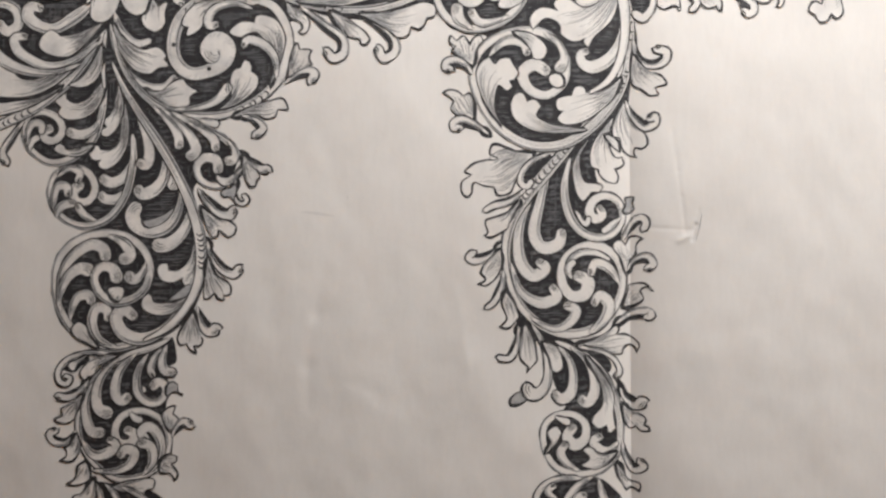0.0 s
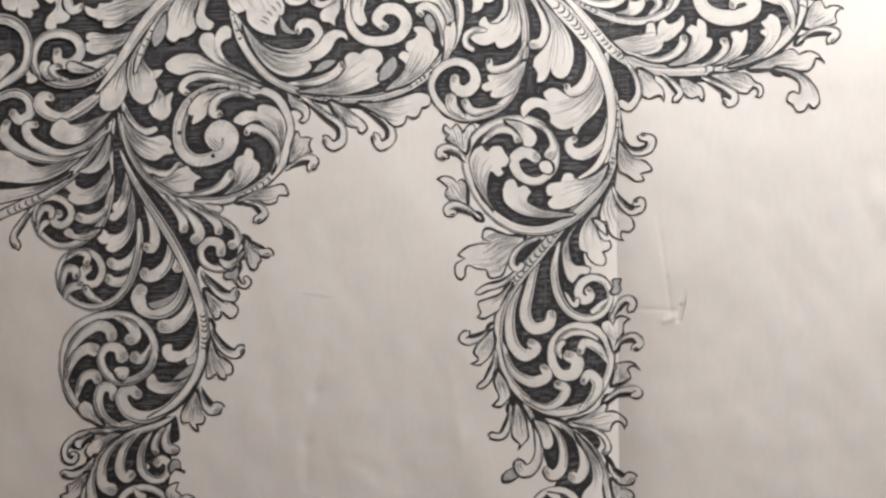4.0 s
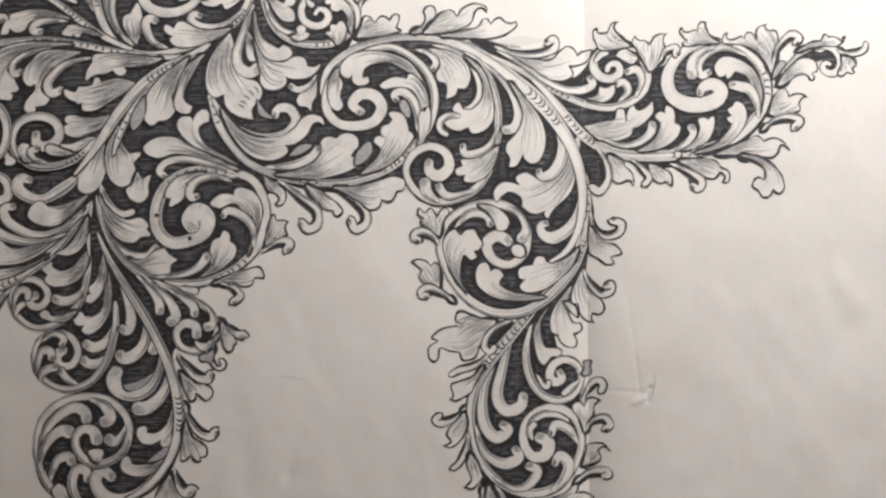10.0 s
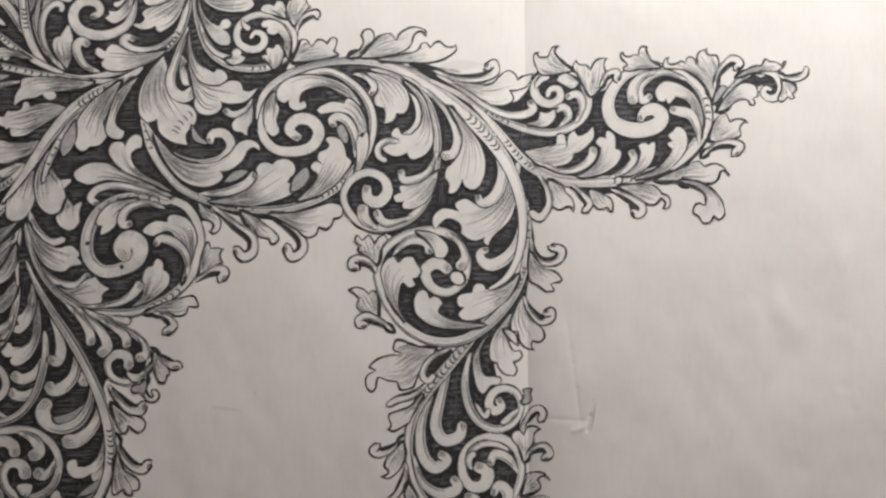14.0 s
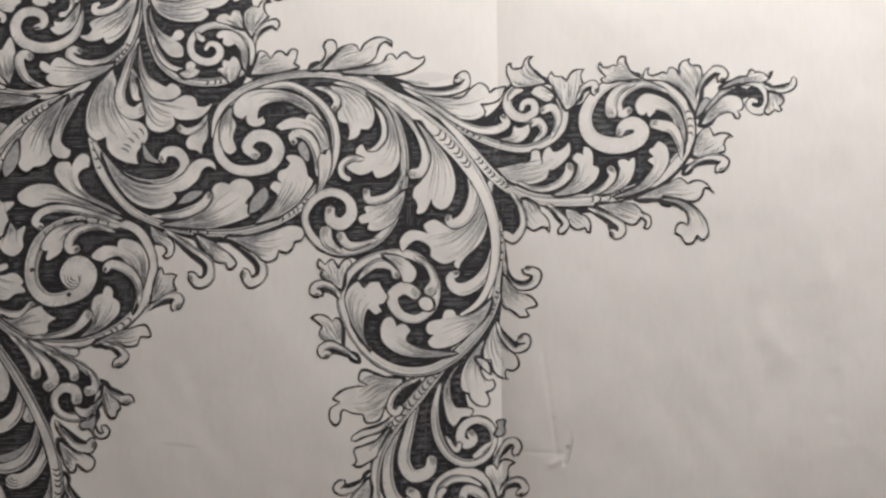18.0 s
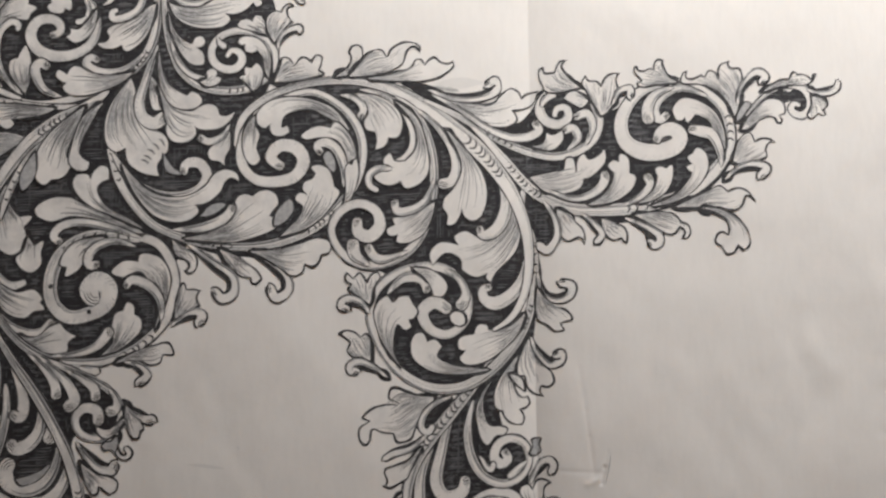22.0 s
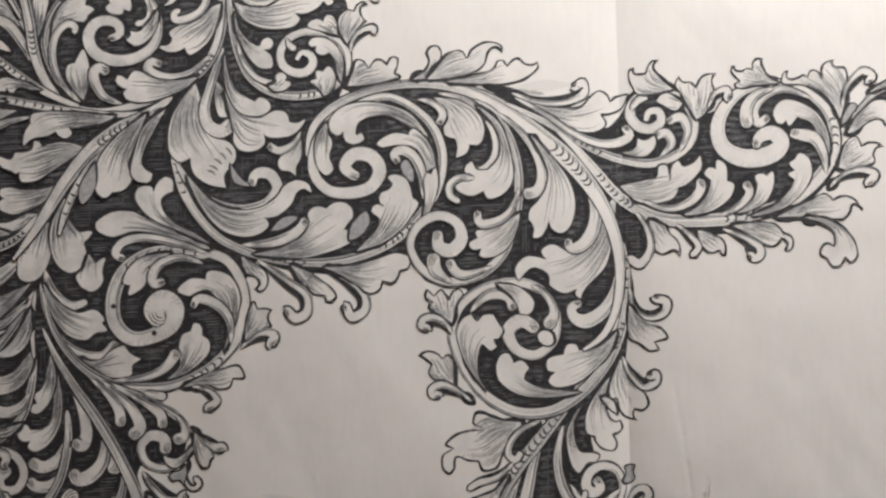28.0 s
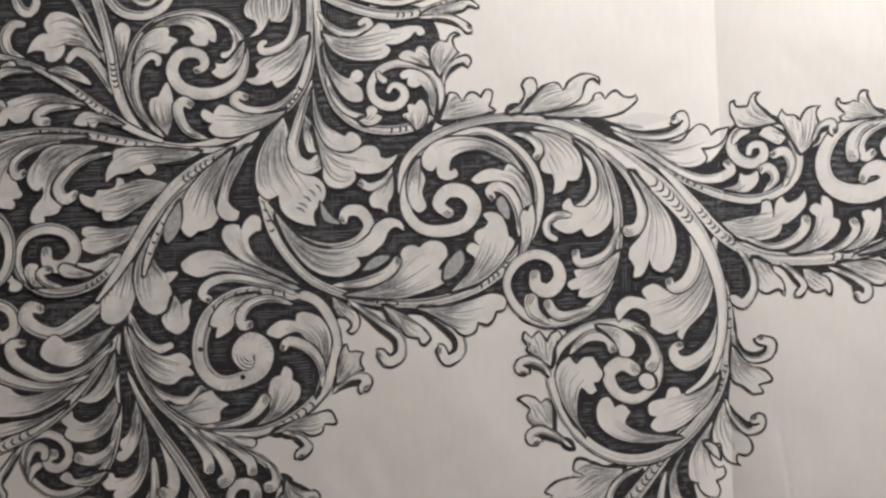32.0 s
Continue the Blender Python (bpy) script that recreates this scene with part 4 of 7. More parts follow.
leaf([(-68.3, 42.9), (-67.4, 38.6), (-65.5, 36.3), (-63.2, 36.4), (-64.8, 34.3), (-64.3, 32.0), (-65.6, 29.4), (-67.4, 28.8), (-69.6, 30.3), (-70.9, 34.0), (-70.7, 37.9)], veins=7, notches=[2, 4])
leaf([(-63.8, 32.2), (-62.5, 30.4), (-60.8, 31.4), (-61.3, 29.1), (-61.2, 26.9), (-63.0, 25.2), (-65.2, 26.1), (-66.1, 28.1), (-64.8, 29.4)], veins=3, notches=[1, 6])
stem([(-71.9, 29.4), (-70.2, 24.9), (-67.3, 22.6), (-64.6, 23.1)], [0.6, 2.0, 1.7, 1.1])
leaf([(-72.1, 26.8), (-69.0, 22.8), (-65.8, 21.2), (-62.7, 21.7), (-61.2, 20.5), (-61.4, 19.2), (-60.4, 17.8), (-62.5, 17.4), (-64.1, 16.2), (-67.2, 16.9), (-69.8, 19.8), (-71.5, 23.6)], veins=8, notches=[4, 5])
stem([(-72.7, 26.8), (-71.5, 21.0), (-68.9, 16.4), (-65.0, 13.7), (-61.2, 13.3), (-59.1, 15.0)], [0.4, 0.8, 1.1, 1.3, 1.3, 1.7])
leaf([(-65.6, 12.8), (-61.8, 12.1), (-59.4, 14.1), (-57.2, 14.9), (-56.0, 13.4), (-54.1, 12.3), (-55.7, 11.1), (-55.8, 9.5), (-58.3, 9.0), (-61.7, 9.8)], veins=6, notches=[3, 5])
stem([(-73.6, 25.5), (-74.2, 19.1), (-73.8, 13.3)], [0.5, 0.9, 0.4])
leaf([(-74.5, 22.1), (-74.5, 17.2), (-76.2, 14.4), (-78.7, 13.3), (-81.3, 13.8), (-79.0, 14.9), (-76.8, 17.8)], veins=4, notches=[4])
stem([(-72.2, 18.5), (-69.8, 13.3), (-66.7, 8.2), (-62.4, 1.9), (-57.9, -5.7), (-54.8, -12.5), (-53.0, -19.4), (-53.0, -26.2), (-54.8, -31.7), (-59.2, -37.2), (-64.5, -40.2)], [0.5, 1.0, 1.3, 1.8, 1.9, 2.2, 2.3, 2.0, 1.6, 1.4, 0.4], ticks=(0.6, 0.7, 7))
stem([(-72.3, 25.5), (-70.0, 17.8), (-65.6, 11.8), (-59.8, 8.0), (-53.4, 6.9), (-47.1, 7.5), (-40.8, 10.6), (-36.3, 15.3), (-34.6, 21.1), (-35.2, 26.3), (-37.9, 30.4), (-41.8, 32.0)], [0.5, 1.0, 1.3, 1.7, 1.8, 1.8, 1.9, 2.2, 2.2, 1.9, 1.7, 1.7], ticks=(0.55, 0.63, 5))
stem([(-41.0, 31.4), (-47.0, 32.3), (-52.8, 31.8), (-57.2, 28.7), (-59.2, 23.9), (-58.7, 19.0), (-55.7, 16.2), (-51.6, 16.7), (-48.5, 18.7), (-48.1, 21.7), (-50.1, 23.0), (-51.7, 21.3), (-51.1, 19.9)], [1.5, 2.2, 2.4, 2.6, 2.6, 2.6, 2.6, 2.7, 3.3, 4.1, 4.4, 3.8, 2.8], ticks=(0.05, 0.32, 7))
leaf([(-48.7, 32.0), (-54.1, 31.2), (-56.8, 28.6), (-57.3, 26.6), (-56.0, 26.2), (-56.3, 24.3), (-54.5, 25.1), (-53.5, 26.0), (-52.9, 27.5), (-52.1, 29.5)], veins=4, notches=[4, 8])
stem([(-42.5, 30.0), (-47.0, 31.2), (-50.6, 29.9), (-51.9, 27.9), (-51.5, 26.4), (-50.3, 26.6)], [0.5, 1.2, 1.5, 1.8, 1.8, 1.3])
leaf([(-38.6, 13.4), (-36.6, 18.5), (-35.6, 23.7), (-37.3, 27.3), (-40.4, 28.6), (-41.9, 26.9), (-45.0, 27.0), (-47.2, 24.9), (-44.9, 23.9), (-41.6, 25.0), (-38.7, 21.3), (-37.9, 17.0)], veins=8, notches=[4, 5, 8])
stem([(-37.3, 14.9), (-37.7, 19.5), (-40.3, 22.4), (-43.4, 23.3), (-44.2, 22.2)], [0.5, 1.4, 1.8, 1.7, 1.1])
leaf([(-49.0, 8.5), (-46.7, 11.1), (-47.0, 13.9), (-46.3, 16.6), (-44.8, 17.2), (-44.0, 18.8), (-42.9, 18.2), (-42.7, 16.4), (-41.4, 15.4), (-41.4, 13.4), (-43.1, 11.4), (-45.9, 9.5)], veins=5, notches=[4, 7])
stem([(-58.8, 8.5), (-53.5, 8.9), (-49.7, 10.5), (-47.7, 13.0)], [0.4, 1.1, 1.6, 1.9])
leaf([(-41.0, 32.7), (-45.0, 35.4), (-50.2, 37.3), (-55.4, 40.0), (-59.4, 40.0), (-62.5, 37.9), (-62.0, 36.4), (-59.3, 35.4), (-55.5, 36.4), (-50.3, 35.6), (-45.1, 33.3)], veins=7, notches=[3, 6])
stem([(-41.5, 31.8), (-47.7, 34.0), (-54.2, 35.1), (-57.8, 34.0), (-58.8, 32.2), (-57.6, 31.3)], [0.5, 1.2, 1.4, 1.5, 1.5, 1.2])
leaf([(-41.3, 33.7), (-47.1, 36.4), (-51.4, 38.3), (-54.0, 40.6), (-55.1, 42.9), (-54.4, 44.6), (-52.1, 44.7), (-51.7, 43.6), (-50.9, 45.4), (-49.5, 46.5), (-48.2, 46.0), (-48.1, 43.7), (-49.3, 43.3), (-50.3, 42.2), (-49.9, 40.1), (-47.8, 37.7), (-43.9, 35.6)], veins=4, notches=[7, 11])
leaf([(-34.6, 15.5), (-34.3, 18.9), (-33.7, 21.5), (-32.9, 22.6), (-32.2, 21.3), (-30.8, 21.4), (-29.3, 21.0), (-30.2, 19.5), (-29.5, 17.9), (-31.1, 17.0), (-33.0, 16.0)], veins=6, notches=[4, 6, 8])
hook([(-35.5, 13.8), (-32.6, 16.2), (-30.1, 16.8), (-28.9, 15.9), (-29.4, 14.6)], [0.5, 1.0, 1.5, 1.8, 1.6])
leaf([(-35.2, 31.2), (-33.7, 30.1), (-32.3, 29.2), (-30.8, 28.4), (-30.1, 26.9), (-30.4, 25.0), (-31.8, 24.2), (-32.9, 25.0), (-31.9, 25.9), (-32.4, 27.0), (-34.2, 27.9)], veins=6, notches=[7])
leaf([(-46.1, 7.0), (-41.4, 9.3), (-38.8, 10.2), (-35.7, 10.6), (-34.7, 8.3), (-36.8, 8.1), (-37.4, 6.6), (-39.4, 6.1), (-42.0, 7.1)], veins=5, notches=[2, 5])
hook([(-44.5, 7.0), (-41.2, 6.1), (-39.8, 4.4), (-41.2, 2.8)], [0.5, 1.1, 1.6, 1.4])
stem([(-53.4, 6.1), (-50.1, 5.3)], [0.8, 1.5])
stem([(-61.7, 8.5), (-57.2, 6.6), (-52.1, 4.4), (-46.9, 1.0), (-45.0, -2.5), (-46.1, -6.2), (-49.9, -8.0), (-53.1, -6.7), (-54.0, -3.8), (-52.3, -1.9), (-49.9, -2.4), (-49.5, -4.3)], [0.5, 1.1, 1.3, 1.3, 1.1, 1.3, 1.4, 1.4, 1.5, 1.8, 2.0, 2.0])
stem([(-56.1, 5.7), (-52.4, 3.6), (-50.4, 1.9), (-50.1, 0.3)], [0.4, 1.3, 1.8, 1.7])
stem([(-47.6, 1.9), (-45.9, -0.4), (-46.0, -2.1), (-47.1, -2.6)], [0.5, 1.3, 1.8, 2.0])
leaf([(-44.3, -3.9), (-45.3, -6.3), (-47.3, -8.1), (-48.8, -7.8), (-49.6, -6.8), (-49.8, -5.7), (-48.8, -6.1), (-47.3, -6.2), (-45.8, -5.1)], veins=4, notches=[6])
stem([(-61.3, 8.5), (-58.0, 5.6), (-55.2, 2.4), (-54.2, -0.3), (-55.2, -1.4)], [0.4, 1.1, 1.8, 2.2, 2.2])
stem([(-63.4, 9.0), (-60.1, 5.9), (-58.1, 2.9), (-57.8, 0.9)], [0.4, 1.2, 1.8, 1.9])
hook([(-44.4, -1.1), (-42.6, -3.2), (-40.5, -4.5), (-39.4, -4.8)], [0.5, 1.0, 1.5, 1.7])
leaf([(-44.0, -1.6), (-42.4, -3.4), (-40.9, -4.6), (-40.4, -6.1), (-41.1, -6.8), (-41.5, -8.1), (-42.8, -8.2), (-43.8, -6.8), (-44.2, -4.4)], veins=5, notches=[4, 6])
hook([(-45.7, -6.8), (-46.0, -9.7), (-45.2, -11.5), (-44.0, -11.8), (-43.2, -10.9), (-43.7, -10.0)], [0.5, 0.6, 0.7, 0.8, 0.9, 0.8])
wash([(-45.8, -7.6), (-46.8, -8.4), (-48.5, -8.7), (-49.0, -9.5), (-48.2, -10.5), (-47.0, -10.4), (-46.1, -11.5), (-45.6, -9.5)])
hook([(-53.7, -8.3), (-51.7, -11.4), (-49.2, -13.9), (-46.7, -14.4), (-46.0, -13.4)], [0.5, 1.1, 1.6, 2.0, 1.5])
leaf([(-52.7, -12.7), (-49.8, -14.5), (-46.9, -15.2), (-45.4, -16.4), (-45.8, -18.3), (-47.2, -19.0), (-48.5, -18.0), (-49.1, -17.3), (-49.4, -18.6), (-50.6, -19.0), (-51.6, -17.0)], veins=4, notches=[5, 7, 9])
hook([(-51.6, -19.5), (-50.5, -23.2), (-48.4, -25.9), (-45.9, -26.8), (-44.7, -25.8)], [0.5, 1.0, 1.4, 1.7, 1.4])
leaf([(-51.3, -23.2), (-50.0, -26.4), (-47.5, -27.8), (-46.4, -29.0), (-46.6, -30.9), (-47.9, -31.2), (-48.2, -32.2), (-49.4, -31.6), (-49.9, -30.6), (-50.9, -31.5), (-52.1, -31.7), (-52.0, -27.9)], veins=4, notches=[5, 6, 8])
hook([(-53.5, -33.2), (-52.9, -36.8), (-51.3, -38.8), (-49.8, -38.6)], [0.5, 1.2, 1.9, 2.2])
leaf([(-54.5, -34.7), (-53.2, -38.0), (-52.2, -40.4), (-52.8, -41.6), (-54.1, -41.6), (-53.6, -43.2), (-55.1, -42.4), (-55.8, -41.2), (-57.1, -41.3), (-57.6, -40.0), (-56.4, -37.6)], veins=5, notches=[4, 7])
stem([(-59.0, -39.8), (-62.9, -41.8), (-67.6, -43.3), (-73.3, -46.8), (-76.7, -51.7), (-78.3, -57.0), (-77.3, -62.3), (-74.1, -66.5), (-69.6, -69.0), (-64.3, -68.3), (-60.2, -65.2), (-59.1, -60.5), (-60.9, -56.7), (-65.1, -54.9), (-69.1, -56.1), (-70.5, -59.0), (-69.6, -61.5), (-67.2, -61.7), (-66.4, -59.9), (-67.8, -59.0)], [0.5, 1.1, 1.2, 1.4, 1.5, 1.4, 1.3, 1.3, 1.4, 1.5, 1.5, 1.4, 1.3, 1.3, 1.3, 1.4, 1.7, 2.0, 2.0, 1.7])
stem([(-74.5, -48.4), (-76.6, -52.3), (-76.5, -56.5), (-75.3, -59.2), (-73.7, -59.4)], [0.5, 1.4, 1.9, 2.1, 2.1])
stem([(-69.8, -44.0), (-73.2, -47.5), (-74.5, -51.1), (-74.0, -54.4), (-72.3, -55.3)], [0.4, 1.4, 1.9, 2.2, 2.6])
stem([(-66.1, -43.0), (-69.1, -45.8), (-70.4, -48.7), (-70.5, -51.5), (-69.2, -52.9), (-68.1, -52.2)], [0.4, 1.4, 1.9, 2.0, 2.0, 1.9])
stem([(-65.9, -47.6), (-65.5, -49.8), (-64.7, -50.6)], [0.5, 1.1, 1.0])
stem([(-63.7, -43.1), (-65.5, -45.8), (-66.1, -48.8), (-65.6, -51.5), (-63.6, -53.2), (-61.5, -53.2), (-60.0, -51.5), (-60.2, -49.6), (-61.5, -48.9), (-62.5, -49.7)], [0.4, 1.2, 1.6, 1.7, 1.6, 1.5, 1.5, 1.6, 1.9, 1.9])
stem([(-60.7, -41.9), (-62.5, -44.0), (-63.2, -46.4), (-62.8, -47.4)], [0.5, 1.1, 1.4, 1.2])
stem([(-59.8, -41.3), (-60.8, -44.6), (-60.2, -46.6), (-58.8, -47.1)], [0.6, 1.6, 2.0, 1.9])
leaf([(-70.4, -43.6), (-74.6, -43.7), (-77.0, -45.1), (-78.2, -46.7), (-77.9, -48.1), (-76.9, -48.6), (-76.4, -47.8), (-75.1, -47.4), (-74.6, -46.0), (-72.8, -44.6)], veins=5, notches=[6])
stem([(-72.2, -42.9), (-77.7, -43.2), (-81.0, -44.5), (-82.7, -46.9), (-82.1, -49.0), (-80.7, -49.3), (-80.1, -48.1), (-81.0, -47.7)], [0.5, 1.3, 1.6, 1.5, 1.5, 1.6, 1.4, 1.0])
stem([(-77.4, -60.9), (-74.6, -64.1), (-71.6, -63.4), (-70.3, -62.0), (-71.6, -61.0)], [0.5, 1.9, 2.1, 1.8, 1.1])
stem([(-75.2, -67.2), (-70.2, -67.3), (-67.3, -65.9), (-66.4, -63.6), (-68.2, -62.9), (-69.2, -64.0)], [0.4, 1.2, 1.8, 2.0, 1.8, 1.5])
stem([(-62.8, -67.6), (-60.8, -63.4), (-61.4, -60.1), (-63.5, -58.2), (-65.0, -59.4), (-64.1, -60.6)], [0.4, 1.5, 1.9, 2.0, 1.9, 1.5])
stem([(-64.7, -68.3), (-62.6, -65.2), (-63.1, -62.3), (-64.9, -61.7)], [0.4, 1.8, 2.0, 1.7])
stem([(-67.5, -55.0), (-66.2, -56.6), (-65.4, -56.8)], [0.6, 1.4, 1.2])
hook([(-76.3, -48.7), (-78.3, -51.2), (-80.5, -52.3), (-82.4, -52.2)], [0.5, 1.1, 1.4, 1.2])
leaf([(-77.5, -51.7), (-78.9, -52.9), (-80.8, -53.7), (-82.0, -54.3), (-81.7, -55.9), (-83.4, -56.6), (-82.8, -57.4), (-80.7, -57.7), (-79.2, -56.8), (-78.6, -54.7)], veins=5, notches=[4])
hook([(-78.5, -58.8), (-80.8, -61.6), (-83.7, -61.2), (-84.4, -59.7), (-83.3, -58.9)], [0.5, 0.9, 1.3, 1.4, 1.2])
leaf([(-78.5, -59.9), (-77.9, -63.4), (-79.6, -65.5), (-82.2, -65.3), (-80.8, -64.0), (-81.3, -62.5), (-79.8, -61.7)], veins=5, notches=[3, 5])
leaf([(-76.5, -65.8), (-75.7, -69.0), (-78.8, -70.5), (-80.6, -70.1), (-78.9, -68.8), (-77.9, -66.4)], veins=4, notches=[3])
wash([(-59.7, -50.3), (-59.1, -49.1), (-58.2, -48.8), (-57.2, -49.6), (-57.2, -50.9), (-56.3, -51.8), (-57.1, -51.5), (-58.5, -51.2), (-59.6, -51.8)])
leaf([(-59.0, -58.9), (-60.3, -57.1), (-60.5, -55.6), (-59.5, -54.4), (-57.8, -53.9), (-58.2, -55.6), (-57.1, -56.5), (-57.5, -58.3)], veins=5, notches=[5])
hook([(-58.5, -60.3), (-57.5, -57.9), (-56.1, -57.0), (-54.8, -57.4)], [0.5, 1.0, 1.3, 1.6])
leaf([(-60.8, -65.8), (-59.1, -64.0), (-57.4, -64.4), (-58.5, -66.0), (-57.1, -68.1), (-57.9, -69.4), (-59.0, -68.0), (-60.8, -67.6)], veins=4, notches=[2, 3])
leaf([(-71.4, -70.9), (-66.1, -69.3), (-62.1, -69.1), (-62.4, -71.0), (-64.2, -71.6), (-64.1, -73.1), (-67.2, -71.8)], veins=5, notches=[3, 5])
stem([(-74.9, -69.5), (-73.3, -72.7), (-74.0, -76.2)], [0.5, 1.1, 1.2])
stem([(-72.5, -70.0), (-70.1, -72.7), (-69.5, -76.2)], [0.5, 1.1, 1.2])
stem([(-69.0, -70.7), (-64.8, -72.7), (-61.3, -76.2)], [0.5, 1.1, 1.2])
leaf([(-74.9, -69.3), (-74.5, -72.7), (-76.6, -75.1), (-79.0, -73.9), (-79.2, -72.5), (-77.2, -71.8)], veins=4, notches=[3])
stem([(21.4, -40.7), (27.0, -43.3), (31.2, -47.0), (34.1, -52.4), (35.4, -58.4), (34.6, -64.2), (30.4, -67.8), (25.0, -68.3), (20.9, -66.4), (18.8, -62.0), (19.1, -58.1), (21.6, -56.0), (25.1, -55.9), (27.6, -57.9), (27.5, -61.0), (25.4, -62.3), (23.8, -60.6), (24.9, -58.8)], [0.6, 1.3, 1.5, 1.7, 1.7, 1.5, 1.5, 1.5, 1.3, 1.3, 1.3, 1.3, 1.4, 1.5, 1.9, 2.4, 2.2, 1.8])
wash([(12.2, -53.7), (12.2, -52.0), (13.2, -51.1), (15.1, -51.0), (15.6, -53.0)])
stem([(16.5, -37.0), (18.8, -41.2), (19.7, -45.4), (19.4, -49.4), (17.8, -51.5), (16.1, -51.5), (15.5, -50.6)], [0.5, 1.1, 1.7, 2.3, 3.0, 3.4, 2.9])
leaf([(18.9, -41.0), (21.5, -41.8), (22.8, -44.6), (22.8, -46.3), (21.7, -47.2), (20.7, -46.7), (20.0, -43.9)], veins=4, notches=[])
stem([(22.1, -41.8), (24.5, -44.9), (25.2, -48.5), (24.4, -51.8), (22.6, -52.8), (21.5, -52.0)], [0.5, 1.2, 1.7, 2.2, 2.4, 2.0])
stem([(24.6, -41.9), (28.2, -44.9), (29.6, -48.5), (29.5, -51.9), (28.0, -53.5), (27.1, -53.0)], [0.4, 1.3, 1.8, 2.2, 2.3, 1.9])
leaf([(27.9, -43.8), (31.3, -47.6), (33.8, -52.4), (33.6, -55.9), (34.1, -59.0), (32.9, -59.9), (32.3, -58.2), (30.5, -58.9), (29.1, -57.6), (29.6, -56.4), (31.5, -54.2), (31.1, -50.0)], veins=7, notches=[4, 6, 8])
stem([(34.9, -61.7), (32.3, -63.8), (30.2, -63.0), (29.4, -61.5), (30.7, -60.7)], [0.5, 1.8, 2.0, 1.8, 1.3])
leaf([(34.2, -64.2), (30.4, -67.2), (26.8, -66.5), (28.6, -65.2), (27.2, -63.4), (28.6, -62.9), (30.4, -64.4)], veins=5, notches=[2, 4])
stem([(26.5, -67.7), (23.4, -65.8), (22.4, -63.8), (23.3, -62.3)], [0.5, 1.5, 1.8, 1.3])
leaf([(19.4, -63.9), (20.6, -61.5), (19.8, -59.6), (21.5, -58.5), (22.5, -59.7), (21.6, -61.5)], veins=3, notches=[1, 4])
stem([(21.2, -56.3), (23.8, -57.5)], [0.5, 1.5])
leaf([(26.2, -41.6), (30.6, -40.2), (33.1, -38.3), (34.5, -37.4), (35.3, -38.2), (34.7, -39.3), (36.7, -39.3), (38.5, -40.1), (39.7, -41.8), (38.9, -43.5), (38.3, -42.1), (37.1, -41.8), (36.2, -42.5), (35.9, -43.6), (33.9, -43.7), (29.9, -42.4)], veins=6, notches=[5, 9])
stem([(26.4, -41.9), (31.9, -43.2), (34.6, -45.3), (35.2, -47.4), (34.5, -48.2)], [0.5, 1.0, 1.3, 1.6, 1.4])
hook([(35.3, -50.7), (36.5, -53.1), (38.3, -54.7), (39.9, -54.3)], [0.5, 1.0, 1.6, 2.2])
leaf([(36.0, -54.4), (37.9, -55.8), (39.9, -56.2), (40.9, -57.3), (40.4, -58.5), (41.5, -59.8), (39.6, -60.0), (38.6, -58.9), (37.5, -59.4), (36.5, -58.0)], veins=6, notches=[4, 5, 7])
hook([(35.7, -61.7), (36.4, -65.5), (38.3, -68.2), (40.3, -67.3), (39.8, -66.2)], [0.5, 1.0, 1.3, 1.5, 1.2])
leaf([(34.5, -66.6), (37.1, -69.7), (39.6, -70.8), (39.2, -72.6), (37.7, -71.8), (36.4, -72.2), (35.0, -70.1)], veins=5, notches=[3, 5])
leaf([(15.1, -37.3), (14.1, -41.2), (13.9, -44.3), (14.7, -45.3), (15.5, -46.0), (15.2, -47.4), (16.7, -46.1), (17.7, -44.8), (17.5, -42.6), (16.6, -39.8)], veins=5, notches=[4])
hook([(13.8, -37.6), (13.4, -41.6), (12.0, -44.3), (9.8, -44.4)], [0.5, 1.1, 1.3, 0.9])
stem([(26.8, -69.2), (20.2, -69.6), (17.3, -72.4), (17.8, -75.9)], [0.6, 1.4, 1.4, 1.3])
stem([(21.5, -73.1), (19.6, -71.9), (20.7, -70.7)], [0.5, 1.4, 1.2])
stem([(29.2, -68.9), (25.8, -70.9), (23.2, -74.3)], [0.5, 1.4, 1.6])
stem([(30.4, -69.4), (31.1, -72.3), (32.4, -75.8)], [0.5, 1.4, 1.7])
stem([(23.8, -76.0), (25.5, -73.2), (27.3, -72.7)], [0.5, 1.4, 1.4])
stem([(21.1, -2.9), (18.3, -12.0), (17.2, -18.3), (19.0, -21.1), (22.2, -20.3), (22.9, -18.1)], [0.5, 1.9, 2.5, 2.5, 2.5, 1.9])
stem([(16.7, -10.5), (13.9, -18.2), (14.5, -24.5), (17.0, -27.0), (19.5, -25.3), (18.4, -24.3)], [0.5, 1.9, 2.5, 2.5, 2.3, 1.6])
